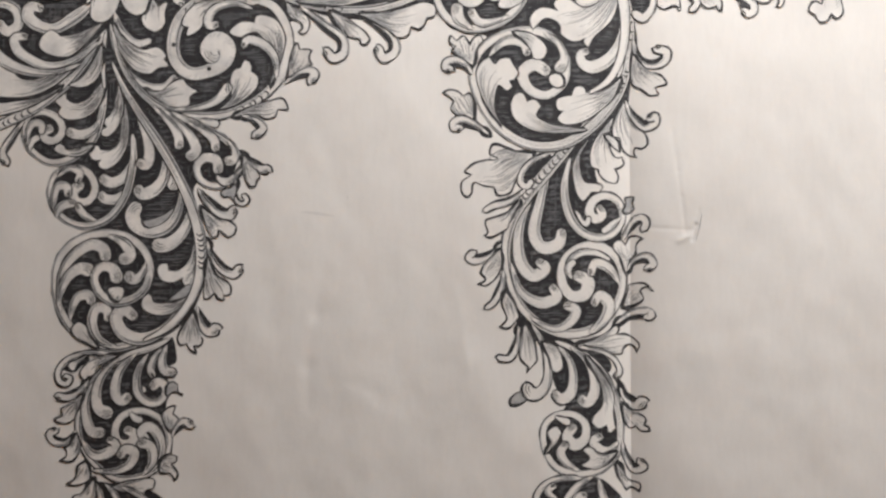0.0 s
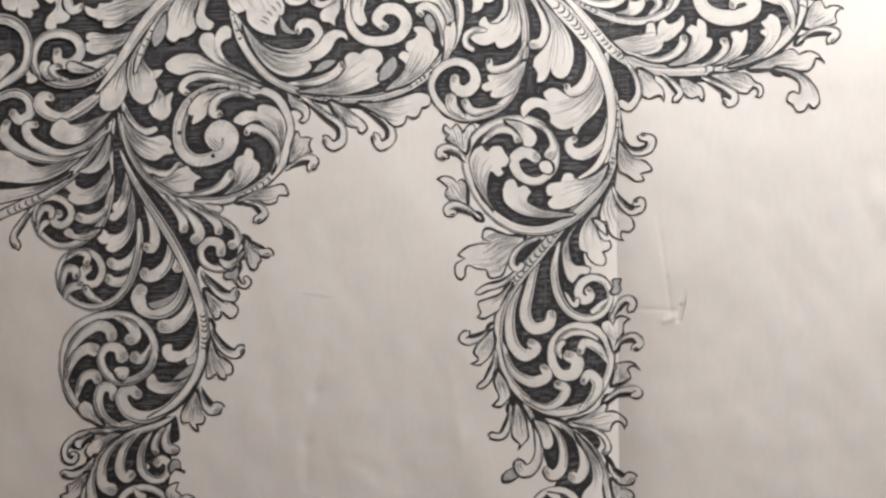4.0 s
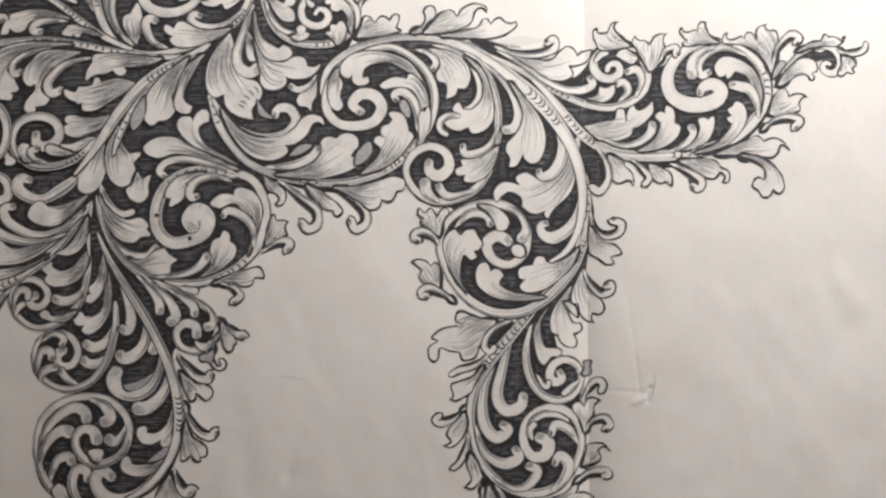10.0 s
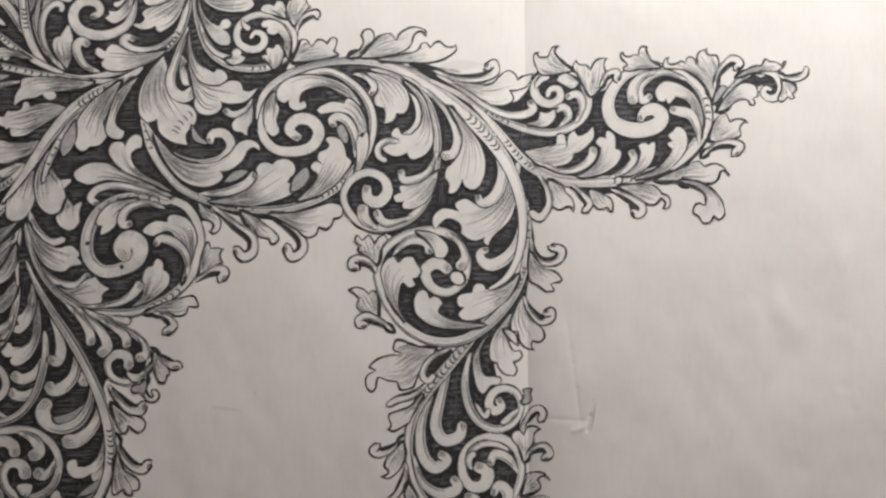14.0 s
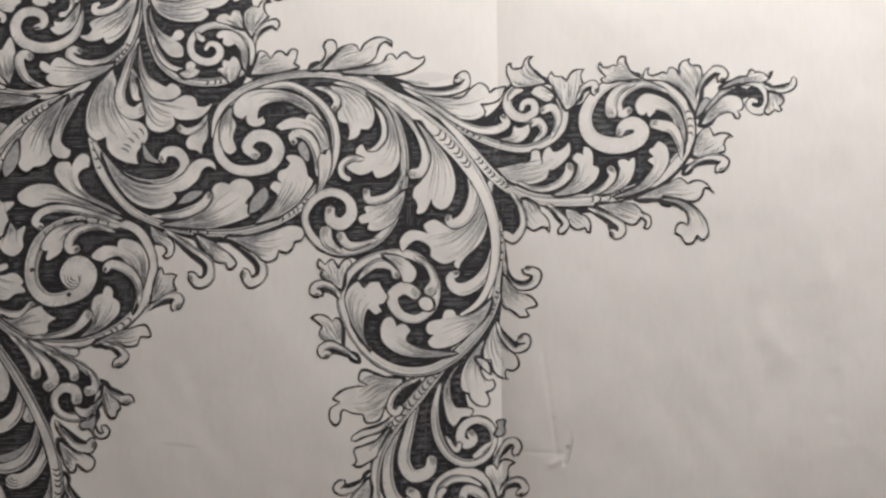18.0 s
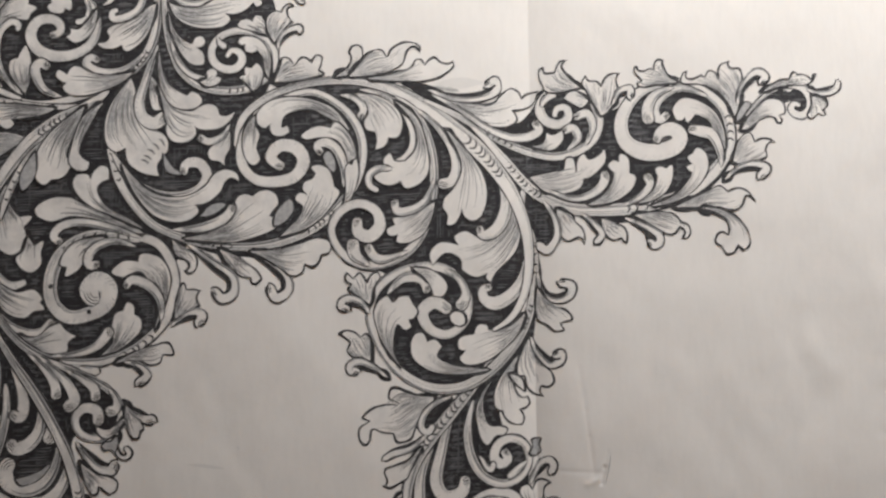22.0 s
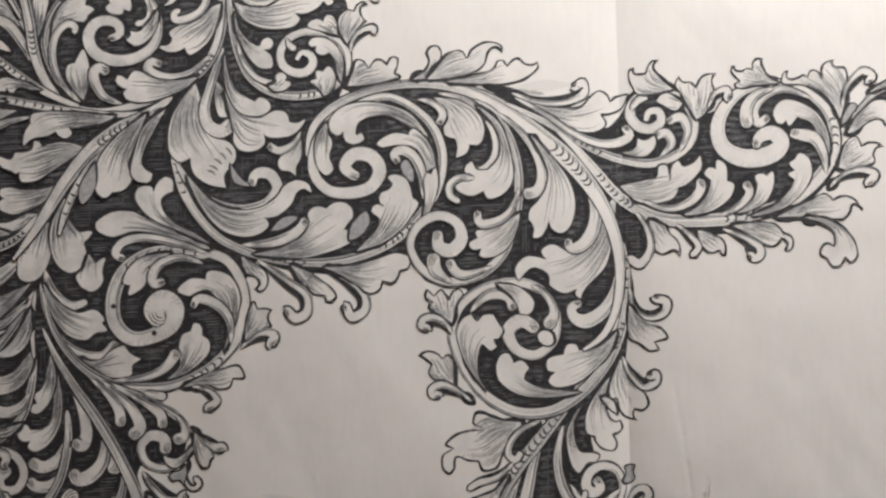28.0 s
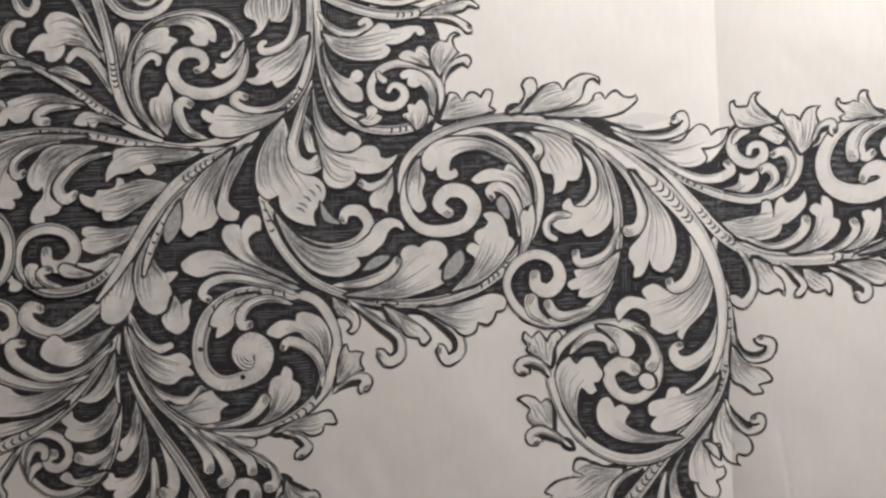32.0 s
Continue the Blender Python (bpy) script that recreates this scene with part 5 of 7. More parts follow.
stem([(37.1, 20.7), (34.9, 13.8), (30.1, 7.0), (24.9, 0.6), (19.7, -5.2), (15.8, -9.7), (12.6, -14.7), (11.1, -20.7), (11.6, -27.0), (13.8, -32.7), (18.1, -37.0), (23.9, -39.2), (29.5, -38.3), (34.1, -34.2), (36.2, -28.6), (35.1, -23.7), (31.3, -20.8), (26.6, -21.2), (23.4, -24.1), (23.0, -28.4), (25.0, -31.2), (27.7, -30.9), (28.5, -28.4), (26.5, -27.1)], [0.7, 1.2, 1.4, 1.8, 2.6, 2.6, 2.4, 2.0, 1.8, 1.7, 1.7, 2.0, 2.0, 1.8, 1.7, 1.7, 1.7, 1.7, 1.7, 1.8, 2.1, 2.6, 2.9, 2.1], ticks=(0.19, 0.3, 11))
stem([(12.3, -24.3), (14.6, -30.5), (18.8, -32.7), (21.8, -31.3), (21.1, -29.7)], [0.5, 1.6, 2.3, 2.4, 1.6])
stem([(16.0, -35.4), (21.4, -38.1), (24.6, -36.7), (25.9, -34.3), (24.1, -33.3)], [0.4, 1.3, 1.9, 2.1, 1.6])
stem([(28.6, -39.1), (32.3, -35.9), (33.0, -33.0), (31.0, -31.2), (29.9, -32.7)], [0.8, 2.5, 2.5, 2.2, 1.4])
stem([(35.3, -28.8), (33.1, -25.5), (30.1, -24.4), (29.2, -26.3)], [0.5, 1.9, 1.9, 1.4])
stem([(24.2, -27.5), (24.5, -24.3), (26.8, -22.3), (30.1, -22.2), (33.0, -23.5)], [0.5, 1.1, 1.3, 1.1, 0.5])
stem([(25.0, -27.6), (24.3, -25.5), (25.3, -24.3)], [0.8, 1.5, 1.1])
stem([(24.9, -2.2), (23.6, -8.7), (24.7, -14.3), (27.2, -17.7), (30.9, -19.0), (34.6, -17.6), (36.3, -14.3), (35.2, -11.1), (32.3, -10.0), (29.8, -11.1), (28.9, -13.6), (30.1, -15.0), (31.7, -14.2), (31.2, -12.9)], [0.5, 1.5, 1.7, 1.6, 1.6, 1.6, 1.6, 1.6, 1.6, 1.8, 1.9, 2.0, 1.9, 1.5])
stem([(26.0, -13.3), (28.2, -16.1), (28.7, -15.1)], [0.5, 1.1, 0.9])
stem([(35.7, -14.7), (33.9, -16.2), (32.1, -17.5)], [0.6, 1.4, 1.0])
leaf([(28.8, 1.6), (26.9, -1.9), (27.1, -5.4), (28.2, -7.3), (30.4, -7.5), (31.8, -8.1), (31.0, -9.4), (29.4, -9.4), (28.5, -10.4), (27.6, -11.2), (26.5, -10.0), (25.7, -6.9), (25.6, -3.8), (26.9, -0.7)], veins=6, notches=[6])
leaf([(34.5, 6.8), (33.3, 3.2), (33.6, -0.0), (34.9, -1.7), (36.2, -1.5), (36.7, -3.3), (35.6, -4.3), (34.7, -4.3), (35.5, -6.1), (34.8, -7.5), (32.6, -7.1), (31.1, -5.5), (31.0, -4.5), (29.5, -3.8), (29.3, -0.9), (30.4, 1.9), (32.1, 4.2)], veins=6, notches=[4, 7, 12])
leaf([(32.6, 2.7), (33.6, 0.6), (35.7, -0.9), (35.3, 1.9), (34.0, 2.6)], veins=4)
leaf([(36.7, 9.9), (38.1, 5.8), (39.7, 4.5), (41.3, 3.2), (41.7, 0.9), (40.6, -0.1), (39.1, 0.1), (39.0, -1.0), (39.6, -2.0), (37.7, -1.6), (36.0, -0.0), (35.6, 2.2), (34.2, 2.4), (33.9, 3.8), (34.8, 6.4)], veins=6, notches=[6, 8, 11])
hook([(37.1, 10.3), (38.6, 6.7), (41.0, 4.3), (43.3, 5.4), (43.3, 7.0), (42.2, 6.8)], [0.5, 1.0, 1.4, 1.8, 1.8, 1.1])
wash([(36.4, -13.3), (37.0, -11.8), (36.4, -10.6), (37.4, -10.1), (38.9, -10.2), (38.6, -11.6), (39.0, -12.8), (38.2, -13.7), (37.1, -13.7)])
hook([(36.3, -19.5), (37.7, -16.5), (39.2, -14.7), (40.6, -14.7), (41.3, -15.8), (40.9, -17.0)], [0.5, 1.2, 1.5, 1.5, 1.4, 1.1])
leaf([(36.8, -26.3), (35.7, -23.1), (34.2, -21.2), (34.3, -20.0), (35.8, -19.5), (36.7, -20.6), (37.7, -18.8), (39.2, -18.5), (40.6, -19.2), (39.4, -20.2), (39.1, -22.1), (37.9, -24.4)], veins=4, notches=[5, 8])
hook([(37.2, -25.9), (38.8, -23.5), (41.4, -22.8), (42.7, -24.6), (41.6, -25.6)], [0.5, 1.0, 1.4, 1.6, 1.1])
leaf([(36.4, -33.4), (37.3, -30.2), (37.4, -29.0), (39.0, -28.5), (41.1, -28.7), (42.4, -30.4), (40.9, -29.6), (39.9, -30.3), (40.6, -32.0), (39.2, -32.8)], veins=4, notches=[5, 7])
hook([(34.5, -37.1), (37.6, -35.1), (40.0, -34.4), (41.7, -34.6), (42.2, -35.5), (41.3, -36.0)], [0.5, 1.2, 1.6, 1.7, 1.5, 1.1])
ground([(26.7, -42.7), (29.9, -43.3), (32.4, -44.4), (33.2, -46.1), (32.5, -47.3), (30.5, -45.7)])
leaf([(16.8, -1.3), (12.8, -0.8), (10.2, 0.5), (8.3, 0.6), (7.7, -1.3), (9.5, -2.3), (5.1, -2.9), (2.4, -5.1), (3.8, -5.8), (1.9, -6.9), (1.8, -9.5), (3.2, -10.6), (4.3, -9.5), (4.6, -7.6), (6.3, -8.2), (8.6, -8.5), (9.5, -10.2), (12.0, -9.8), (13.1, -7.6), (14.1, -5.7), (16.5, -3.8)], veins=11, notches=[2, 5, 8, 12, 15, 18])
ground([(20.6, -1.4), (17.1, -2.9), (15.0, -5.4), (15.2, -6.9), (17.1, -7.2), (19.0, -5.7), (20.8, -3.4)])
ground([(92.6, 60.2), (94.5, 60.9), (96.3, 59.6), (96.7, 57.8), (95.2, 56.6), (93.6, 57.3), (93.0, 58.8)])
ground([(86.2, 58.6), (88.6, 60.2), (91.9, 60.5), (93.3, 59.7), (91.8, 58.3), (88.9, 59.5), (87.1, 58.4)])
ground([(11.3, 63.0), (14.7, 62.9), (17.9, 62.1), (21.6, 60.4), (24.6, 58.4), (21.9, 58.8), (17.5, 60.4), (13.6, 61.8)])
ground([(46.9, 35.9), (52.6, 34.8), (58.3, 34.6), (62.9, 35.0), (58.3, 33.8), (52.5, 33.5), (49.1, 34.1)])
ground([(-32.3, 30.8), (-25.6, 29.3), (-19.0, 28.5), (-12.3, 29.0), (-6.5, 30.5), (-10.1, 27.9), (-15.6, 27.5), (-22.3, 27.9), (-27.8, 28.9)])
ground([(15.0, -6.6), (15.8, -4.2), (18.7, -2.8), (20.9, -2.1), (20.0, -5.0), (17.4, -7.1), (15.8, -7.2)])
ground([(-81.7, -46.0), (-80.3, -44.9), (-77.6, -43.9), (-76.2, -44.2), (-78.1, -45.7), (-79.0, -46.7), (-80.7, -46.6)])
ground([(34.0, -48.2), (35.3, -50.9), (37.6, -53.7), (36.8, -51.8), (35.3, -49.2)])
ground([(33.3, -38.2), (35.8, -35.9), (39.0, -35.0), (37.8, -36.0), (35.2, -37.7)])
ground([(13.1, -34.8), (13.8, -38.2), (13.6, -41.8), (14.5, -41.8), (15.0, -37.8), (15.9, -37.3), (17.3, -40.0), (18.6, -41.8), (19.9, -41.8), (17.9, -38.6), (15.5, -35.2)])
stem([(20.3, -1.4), (16.9, -2.7), (14.5, -5.4), (14.3, -7.5), (15.6, -8.3), (16.5, -7.3)], [0.5, 1.0, 1.3, 1.4, 1.3, 1.0])
hook([(15.3, -8.8), (11.8, -11.5), (8.7, -12.4), (7.2, -13.3)], [0.6, 1.1, 1.2, 0.9])
leaf([(14.3, -11.0), (11.8, -13.5), (9.1, -14.4), (7.1, -15.0), (6.6, -16.0), (7.2, -17.8), (6.3, -18.6), (8.0, -19.0), (10.3, -17.8), (11.5, -17.0), (12.4, -14.8)], veins=4, notches=[3, 6, 9])
hook([(10.2, -20.3), (7.8, -22.9), (4.8, -24.0), (3.2, -23.1), (4.0, -22.1)], [0.5, 1.1, 1.6, 1.5, 1.0])
leaf([(9.9, -21.6), (7.8, -23.4), (6.3, -24.6), (5.8, -26.5), (6.7, -27.7), (5.0, -28.7), (6.7, -29.3), (8.6, -28.1), (9.5, -26.8), (10.2, -24.6)], veins=4, notches=[2, 5, 8])
hook([(10.7, -26.0), (10.2, -29.6), (8.7, -32.7), (7.4, -33.7)], [0.6, 1.2, 1.2, 0.7])
leaf([(11.2, -30.6), (10.3, -32.7), (10.6, -34.5), (11.1, -36.0), (9.6, -37.7), (11.6, -38.0), (13.2, -36.4), (13.7, -35.5), (12.9, -33.1)], veins=4, notches=[4, 7])
stem([(37.6, 33.2), (38.3, 28.0), (37.9, 19.0), (35.4, 11.6), (29.8, 4.7), (23.0, 0.6), (15.9, 0.6), (9.5, 4.5), (5.7, 10.2), (4.2, 16.0), (5.7, 20.5), (9.6, 23.7), (14.8, 25.0), (19.3, 24.6), (23.0, 21.9), (24.3, 18.0), (23.5, 13.7), (19.8, 11.2), (16.2, 12.6), (15.0, 16.0), (17.3, 17.7), (19.7, 16.5)], [0.5, 1.3, 1.5, 1.9, 2.1, 2.0, 2.0, 1.9, 1.7, 1.7, 1.7, 1.7, 1.7, 1.7, 1.6, 1.5, 1.5, 1.7, 1.9, 2.4, 2.6, 2.2], ticks=(0.02, 0.08, 5, 0.14, 0.18, 5))
stem([(19.5, 24.4), (22.6, 22.3), (23.8, 19.2), (22.9, 17.2)], [0.5, 1.2, 1.5, 2.4])
leaf([(23.4, 14.7), (23.4, 13.4), (22.4, 12.9), (20.9, 13.7), (20.6, 15.0), (21.5, 15.7), (22.8, 15.5)], veins=0)
stem([(7.9, 19.6), (11.5, 22.8), (15.1, 22.4), (15.8, 20.4)], [0.5, 1.8, 2.1, 1.4])
leaf([(13.1, 24.8), (17.3, 24.0), (20.0, 21.2), (19.2, 19.1), (17.3, 19.1), (16.3, 21.8)], veins=4, notches=[4])
leaf([(10.5, 4.8), (7.1, 9.5), (5.6, 13.4), (5.2, 15.9), (6.2, 18.1), (7.9, 19.2), (9.1, 17.8), (10.3, 18.9), (12.2, 19.0), (13.1, 17.3), (13.9, 16.0), (13.0, 14.5), (12.1, 14.3), (12.7, 13.0), (11.5, 12.3), (9.9, 13.5), (9.0, 11.3), (9.0, 7.8)], veins=7, notches=[5, 8, 11, 13])
leaf([(28.5, 3.9), (22.2, 3.2), (16.3, 4.1), (13.0, 6.6), (12.5, 9.4), (13.4, 11.3), (14.8, 11.6), (15.8, 9.7), (17.3, 10.2), (18.7, 8.8), (17.7, 6.8), (20.2, 5.2), (24.0, 4.4)], veins=7, notches=[4, 7, 9])
leaf([(36.0, 15.1), (32.2, 12.2), (28.3, 11.8), (27.8, 12.9), (26.2, 12.9), (25.4, 11.1), (22.3, 10.2), (22.3, 8.3), (23.7, 7.9), (22.4, 6.2), (23.7, 5.1), (27.5, 5.6), (31.5, 8.2), (34.3, 11.1)], veins=8, notches=[2, 5, 8])
leaf([(36.9, 41.9), (35.7, 33.2), (34.2, 27.9), (30.0, 23.6), (29.0, 21.7), (28.4, 23.6), (25.8, 22.8), (23.1, 24.4), (22.9, 26.5), (20.0, 27.8), (17.2, 25.3), (16.7, 27.7), (18.7, 29.8), (22.7, 29.2), (21.8, 31.0), (24.0, 32.1), (27.8, 30.3), (31.1, 33.0), (33.2, 36.8)], veins=11, notches=[4, 5, 7, 10, 13])
stem([(30.7, 43.7), (32.6, 38.9), (31.8, 34.6), (29.7, 31.9), (27.5, 31.4), (27.0, 32.5)], [0.8, 2.2, 2.5, 2.3, 1.8, 1.3])
stem([(36.8, 28.6), (35.8, 22.6), (33.0, 18.8), (29.6, 17.3), (27.6, 18.3), (27.3, 20.0), (28.5, 20.6)], [0.7, 1.9, 2.5, 2.7, 2.0, 1.7, 1.3])
stem([(-22.4, 49.3), (-21.3, 55.6), (-16.1, 60.3), (-7.9, 63.1), (1.2, 63.7), (7.8, 62.5), (13.0, 59.9), (17.6, 56.7), (22.1, 53.1), (26.5, 49.5), (30.4, 45.1), (34.0, 39.6), (36.5, 32.7), (37.1, 26.0), (36.0, 19.4), (33.3, 14.6), (29.5, 12.0)], [0.8, 1.3, 1.4, 1.4, 1.7, 2.3, 2.9, 3.3, 3.5, 3.4, 3.0, 2.6, 2.2, 1.8, 1.5, 1.2, 0.5], ticks=(0.561, 0.653, 8))
stem([(-47.8, 50.9), (-47.0, 47.2), (-46.1, 43.9), (-44.6, 40.9), (-42.0, 37.3), (-38.5, 34.1), (-30.9, 30.9), (-23.2, 29.7), (-15.5, 30.1), (-7.8, 32.7), (-2.0, 37.3), (2.0, 43.2), (3.3, 49.3), (1.9, 54.6), (-1.6, 58.6), (-6.9, 61.3), (-12.4, 60.1), (-17.8, 57.0), (-21.0, 51.8), (-21.3, 46.6), (-18.6, 43.4), (-14.3, 42.8), (-10.4, 44.0), (-8.8, 47.2), (-10.5, 49.8), (-13.7, 50.1), (-15.4, 47.8), (-13.6, 46.1)], [1.6, 1.6, 1.6, 1.4, 1.4, 1.4, 1.4, 1.4, 1.6, 1.7, 1.7, 1.7, 1.6, 1.6, 1.4, 1.4, 1.6, 1.7, 1.7, 1.8, 1.9, 2.2, 2.3, 2.5, 2.6, 2.5, 2.2, 1.7], ticks=(0.01, 0.05, 4, 0.21, 0.25, 4, 0.364, 0.407, 6))
leaf([(-18.1, 56.8), (-20.1, 54.8), (-21.1, 51.3), (-20.4, 47.5), (-18.9, 46.3), (-17.7, 47.3), (-18.4, 49.9), (-17.8, 52.6), (-18.7, 54.6)], veins=6, notches=[])
leaf([(0.6, 53.3), (-2.7, 57.7), (-7.3, 59.7), (-11.8, 60.3), (-15.7, 59.5), (-17.6, 57.9), (-18.3, 56.6), (-18.0, 54.7), (-16.6, 53.9), (-15.6, 54.8), (-15.2, 52.8), (-13.5, 52.2), (-11.7, 53.1), (-12.2, 54.3), (-13.2, 53.9), (-12.8, 56.2), (-10.5, 57.4), (-7.2, 57.7), (-3.7, 56.0)], veins=6, notches=[5, 9, 13])
leaf([(1.9, 46.8), (1.2, 50.9), (-0.6, 53.7), (-2.3, 54.9), (-3.2, 53.7), (-5.9, 54.1), (-8.4, 53.0), (-9.2, 52.1), (-8.1, 51.4), (-4.6, 51.9), (-2.0, 51.3), (-0.3, 48.9), (0.1, 46.4), (1.0, 47.2)], veins=5, notches=[4, 8, 12])
stem([(-0.6, 41.5), (-0.8, 46.3), (-2.4, 49.7), (-4.6, 50.8), (-6.0, 50.0), (-5.5, 48.9)], [0.8, 1.6, 1.8, 1.8, 1.6, 1.2])
leaf([(-1.3, 36.2), (-0.3, 40.0), (-0.4, 44.9), (0.3, 46.3), (1.0, 45.9), (1.8, 47.3), (2.3, 44.7), (1.6, 41.4), (0.2, 38.3)], veins=3, notches=[2, 4])
wash([(-4.2, 46.2), (-4.7, 48.1), (-3.7, 48.9), (-2.4, 46.6), (-2.6, 44.7)])
leaf([(-13.4, 31.7), (-8.3, 33.3), (-5.1, 35.6), (-2.9, 38.2), (-1.6, 40.5), (-2.7, 41.6), (-3.1, 43.7), (-3.9, 45.3), (-5.8, 46.1), (-7.2, 45.7), (-6.3, 44.4), (-7.0, 43.3), (-8.7, 42.5), (-8.9, 41.0), (-8.0, 40.0), (-9.7, 40.4), (-10.5, 39.2), (-8.9, 37.6), (-9.7, 35.5), (-11.7, 33.4)], veins=6, notches=[5, 10, 14])
leaf([(-32.9, 31.5), (-25.8, 33.3), (-23.4, 35.4), (-22.3, 37.2), (-22.6, 38.7), (-22.0, 39.8), (-20.6, 40.3), (-19.1, 39.8), (-17.8, 40.8), (-15.9, 41.0), (-14.4, 40.0), (-14.1, 38.2), (-15.2, 36.8), (-15.8, 35.8), (-14.4, 35.1), (-14.1, 33.9), (-15.6, 32.8), (-18.2, 31.8), (-23.3, 30.7)], veins=9, notches=[4, 7, 13])
stem([(-35.1, 33.3), (-28.4, 33.9), (-24.6, 35.7), (-23.3, 37.5)], [0.5, 1.8, 1.8, 1.4])
stem([(-47.4, 49.2), (-42.1, 42.2), (-35.6, 39.8), (-30.1, 41.2), (-28.3, 44.2), (-29.9, 46.8), (-32.4, 46.7), (-33.0, 45.2)], [0.6, 2.1, 2.3, 2.1, 1.9, 2.1, 1.9, 1.4])
leaf([(-45.4, 46.9), (-43.0, 41.3), (-39.0, 36.4), (-34.9, 34.9), (-31.7, 35.4), (-30.0, 37.0), (-30.8, 38.4), (-28.5, 38.7), (-25.7, 40.9), (-24.7, 43.0), (-23.4, 43.8), (-21.9, 43.0), (-22.4, 44.6), (-24.7, 45.4), (-27.0, 44.3), (-28.5, 42.2), (-32.4, 40.1), (-38.8, 40.6)], veins=6, notches=[6, 11])
wash([(-29.6, 35.9), (-27.2, 38.3), (-24.6, 38.3), (-27.2, 36.3)])
wash([(-14.8, 33.8), (-14.3, 36.5), (-11.6, 39.1), (-10.9, 37.3), (-12.7, 34.6)])
leaf([(-43.7, 64.5), (-47.6, 59.1), (-48.8, 55.1), (-48.5, 51.1), (-46.8, 49.4), (-44.7, 50.2), (-44.1, 47.2), (-41.5, 45.1), (-38.0, 44.3), (-38.4, 46.4), (-37.7, 47.7), (-36.3, 49.5), (-36.3, 51.6), (-37.8, 53.2), (-40.1, 53.8), (-41.5, 55.8), (-42.2, 59.8)], veins=6, notches=[5, 8, 10], beads=[(-40.8, 47.2), (-39.3, 49.6), (-37.5, 51.2)], number=5)
leaf([(-39.7, 64.9), (-38.5, 63.1), (-37.5, 60.6), (-36.8, 58.4), (-37.9, 57.9), (-39.1, 58.0), (-39.9, 60.6)], veins=6, notches=[])
stem([(-38.4, 71.3), (-40.8, 63.8), (-42.0, 59.1), (-41.3, 56.4), (-39.1, 55.1), (-37.3, 56.2)], [1.0, 1.5, 1.9, 2.2, 2.6, 2.4])
leaf([(-38.2, 63.2), (-36.6, 59.8), (-34.6, 58.1), (-31.4, 57.5), (-29.9, 58.3), (-28.5, 58.9), (-26.6, 58.5), (-25.9, 56.7), (-24.6, 56.4), (-22.8, 57.2), (-23.7, 55.6), (-25.6, 54.1), (-28.0, 53.7), (-30.0, 53.9), (-30.9, 54.5), (-30.6, 52.8), (-31.7, 51.6), (-33.6, 51.1), (-35.5, 51.6), (-36.5, 53.2), (-36.4, 54.8), (-37.1, 58.5)], veins=4, notches=[7, 9, 14, 20])
leaf([(-23.8, 54.7), (-23.8, 49.9), (-24.7, 48.0), (-24.8, 46.3), (-26.0, 47.2), (-27.6, 47.5), (-28.1, 49.0), (-27.0, 50.5), (-25.6, 51.7)], veins=3, notches=[3, 7])
stem([(-23.8, 54.7), (-25.3, 52.3), (-28.0, 51.2), (-29.5, 52.0)], [0.5, 1.0, 1.4, 1.3])
leaf([(-38.1, 69.9), (-37.0, 64.8), (-35.3, 62.4), (-33.4, 61.2), (-32.4, 60.7), (-31.4, 61.5), (-30.0, 60.9), (-29.4, 59.5), (-30.6, 58.3), (-33.3, 58.0), (-35.5, 58.9), (-37.2, 61.6), (-38.1, 65.2)], veins=4, notches=[4])
wash([(-37.1, 48.8), (-35.1, 45.9), (-33.5, 44.6), (-36.3, 45.2)])
stem([(7.3, 60.8), (12.8, 58.4), (15.9, 53.9), (17.6, 47.7), (17.7, 41.5), (16.4, 34.9), (13.6, 29.5), (9.0, 26.2), (3.2, 25.5), (-1.3, 28.1), (-3.3, 32.8), (-1.3, 36.6), (2.5, 38.1), (5.8, 36.5), (6.5, 33.5), (4.5, 31.4), (2.3, 32.1), (2.0, 34.3)], [0.5, 0.9, 1.3, 1.6, 1.6, 1.6, 1.7, 1.7, 1.7, 1.6, 1.4, 1.6, 1.7, 1.8, 2.4, 2.6, 2.4, 1.8])
stem([(4.6, 25.3), (1.5, 27.6), (1.1, 29.7)], [0.5, 2.4, 2.4])
stem([(12.3, 28.2), (6.1, 26.8), (4.3, 28.9)], [0.5, 1.7, 1.7])
leaf([(17.8, 38.2), (14.8, 36.6), (11.6, 35.2), (9.3, 34.9), (9.7, 33.6), (8.0, 32.6), (8.5, 31.5), (10.3, 31.7), (10.0, 30.2), (12.3, 30.0), (15.2, 31.7), (17.0, 34.8)], veins=6, notches=[4, 7])
stem([(17.9, 43.2), (15.6, 38.2), (12.4, 36.5), (10.1, 36.5), (9.7, 38.2)], [0.5, 1.3, 1.6, 1.6, 1.3])
leaf([(1.9, 60.9), (7.1, 60.0), (10.4, 57.6), (11.4, 54.4), (10.4, 51.8), (8.5, 51.7), (7.8, 50.0), (5.8, 49.2), (6.2, 51.3), (5.8, 52.9), (3.9, 53.6), (3.7, 55.3), (4.6, 56.9), (3.6, 59.1)], veins=5, notches=[5, 7, 9, 11])
stem([(-1.1, 60.6), (2.0, 59.7), (3.5, 57.7), (2.9, 56.2)], [0.5, 1.2, 1.4, 1.3])
stem([(2.8, 61.7), (7.8, 60.5), (11.4, 57.6), (13.4, 53.4), (13.5, 50.1), (11.9, 47.5), (8.5, 46.0)], [0.5, 0.9, 1.2, 1.3, 1.3, 1.2, 1.0])
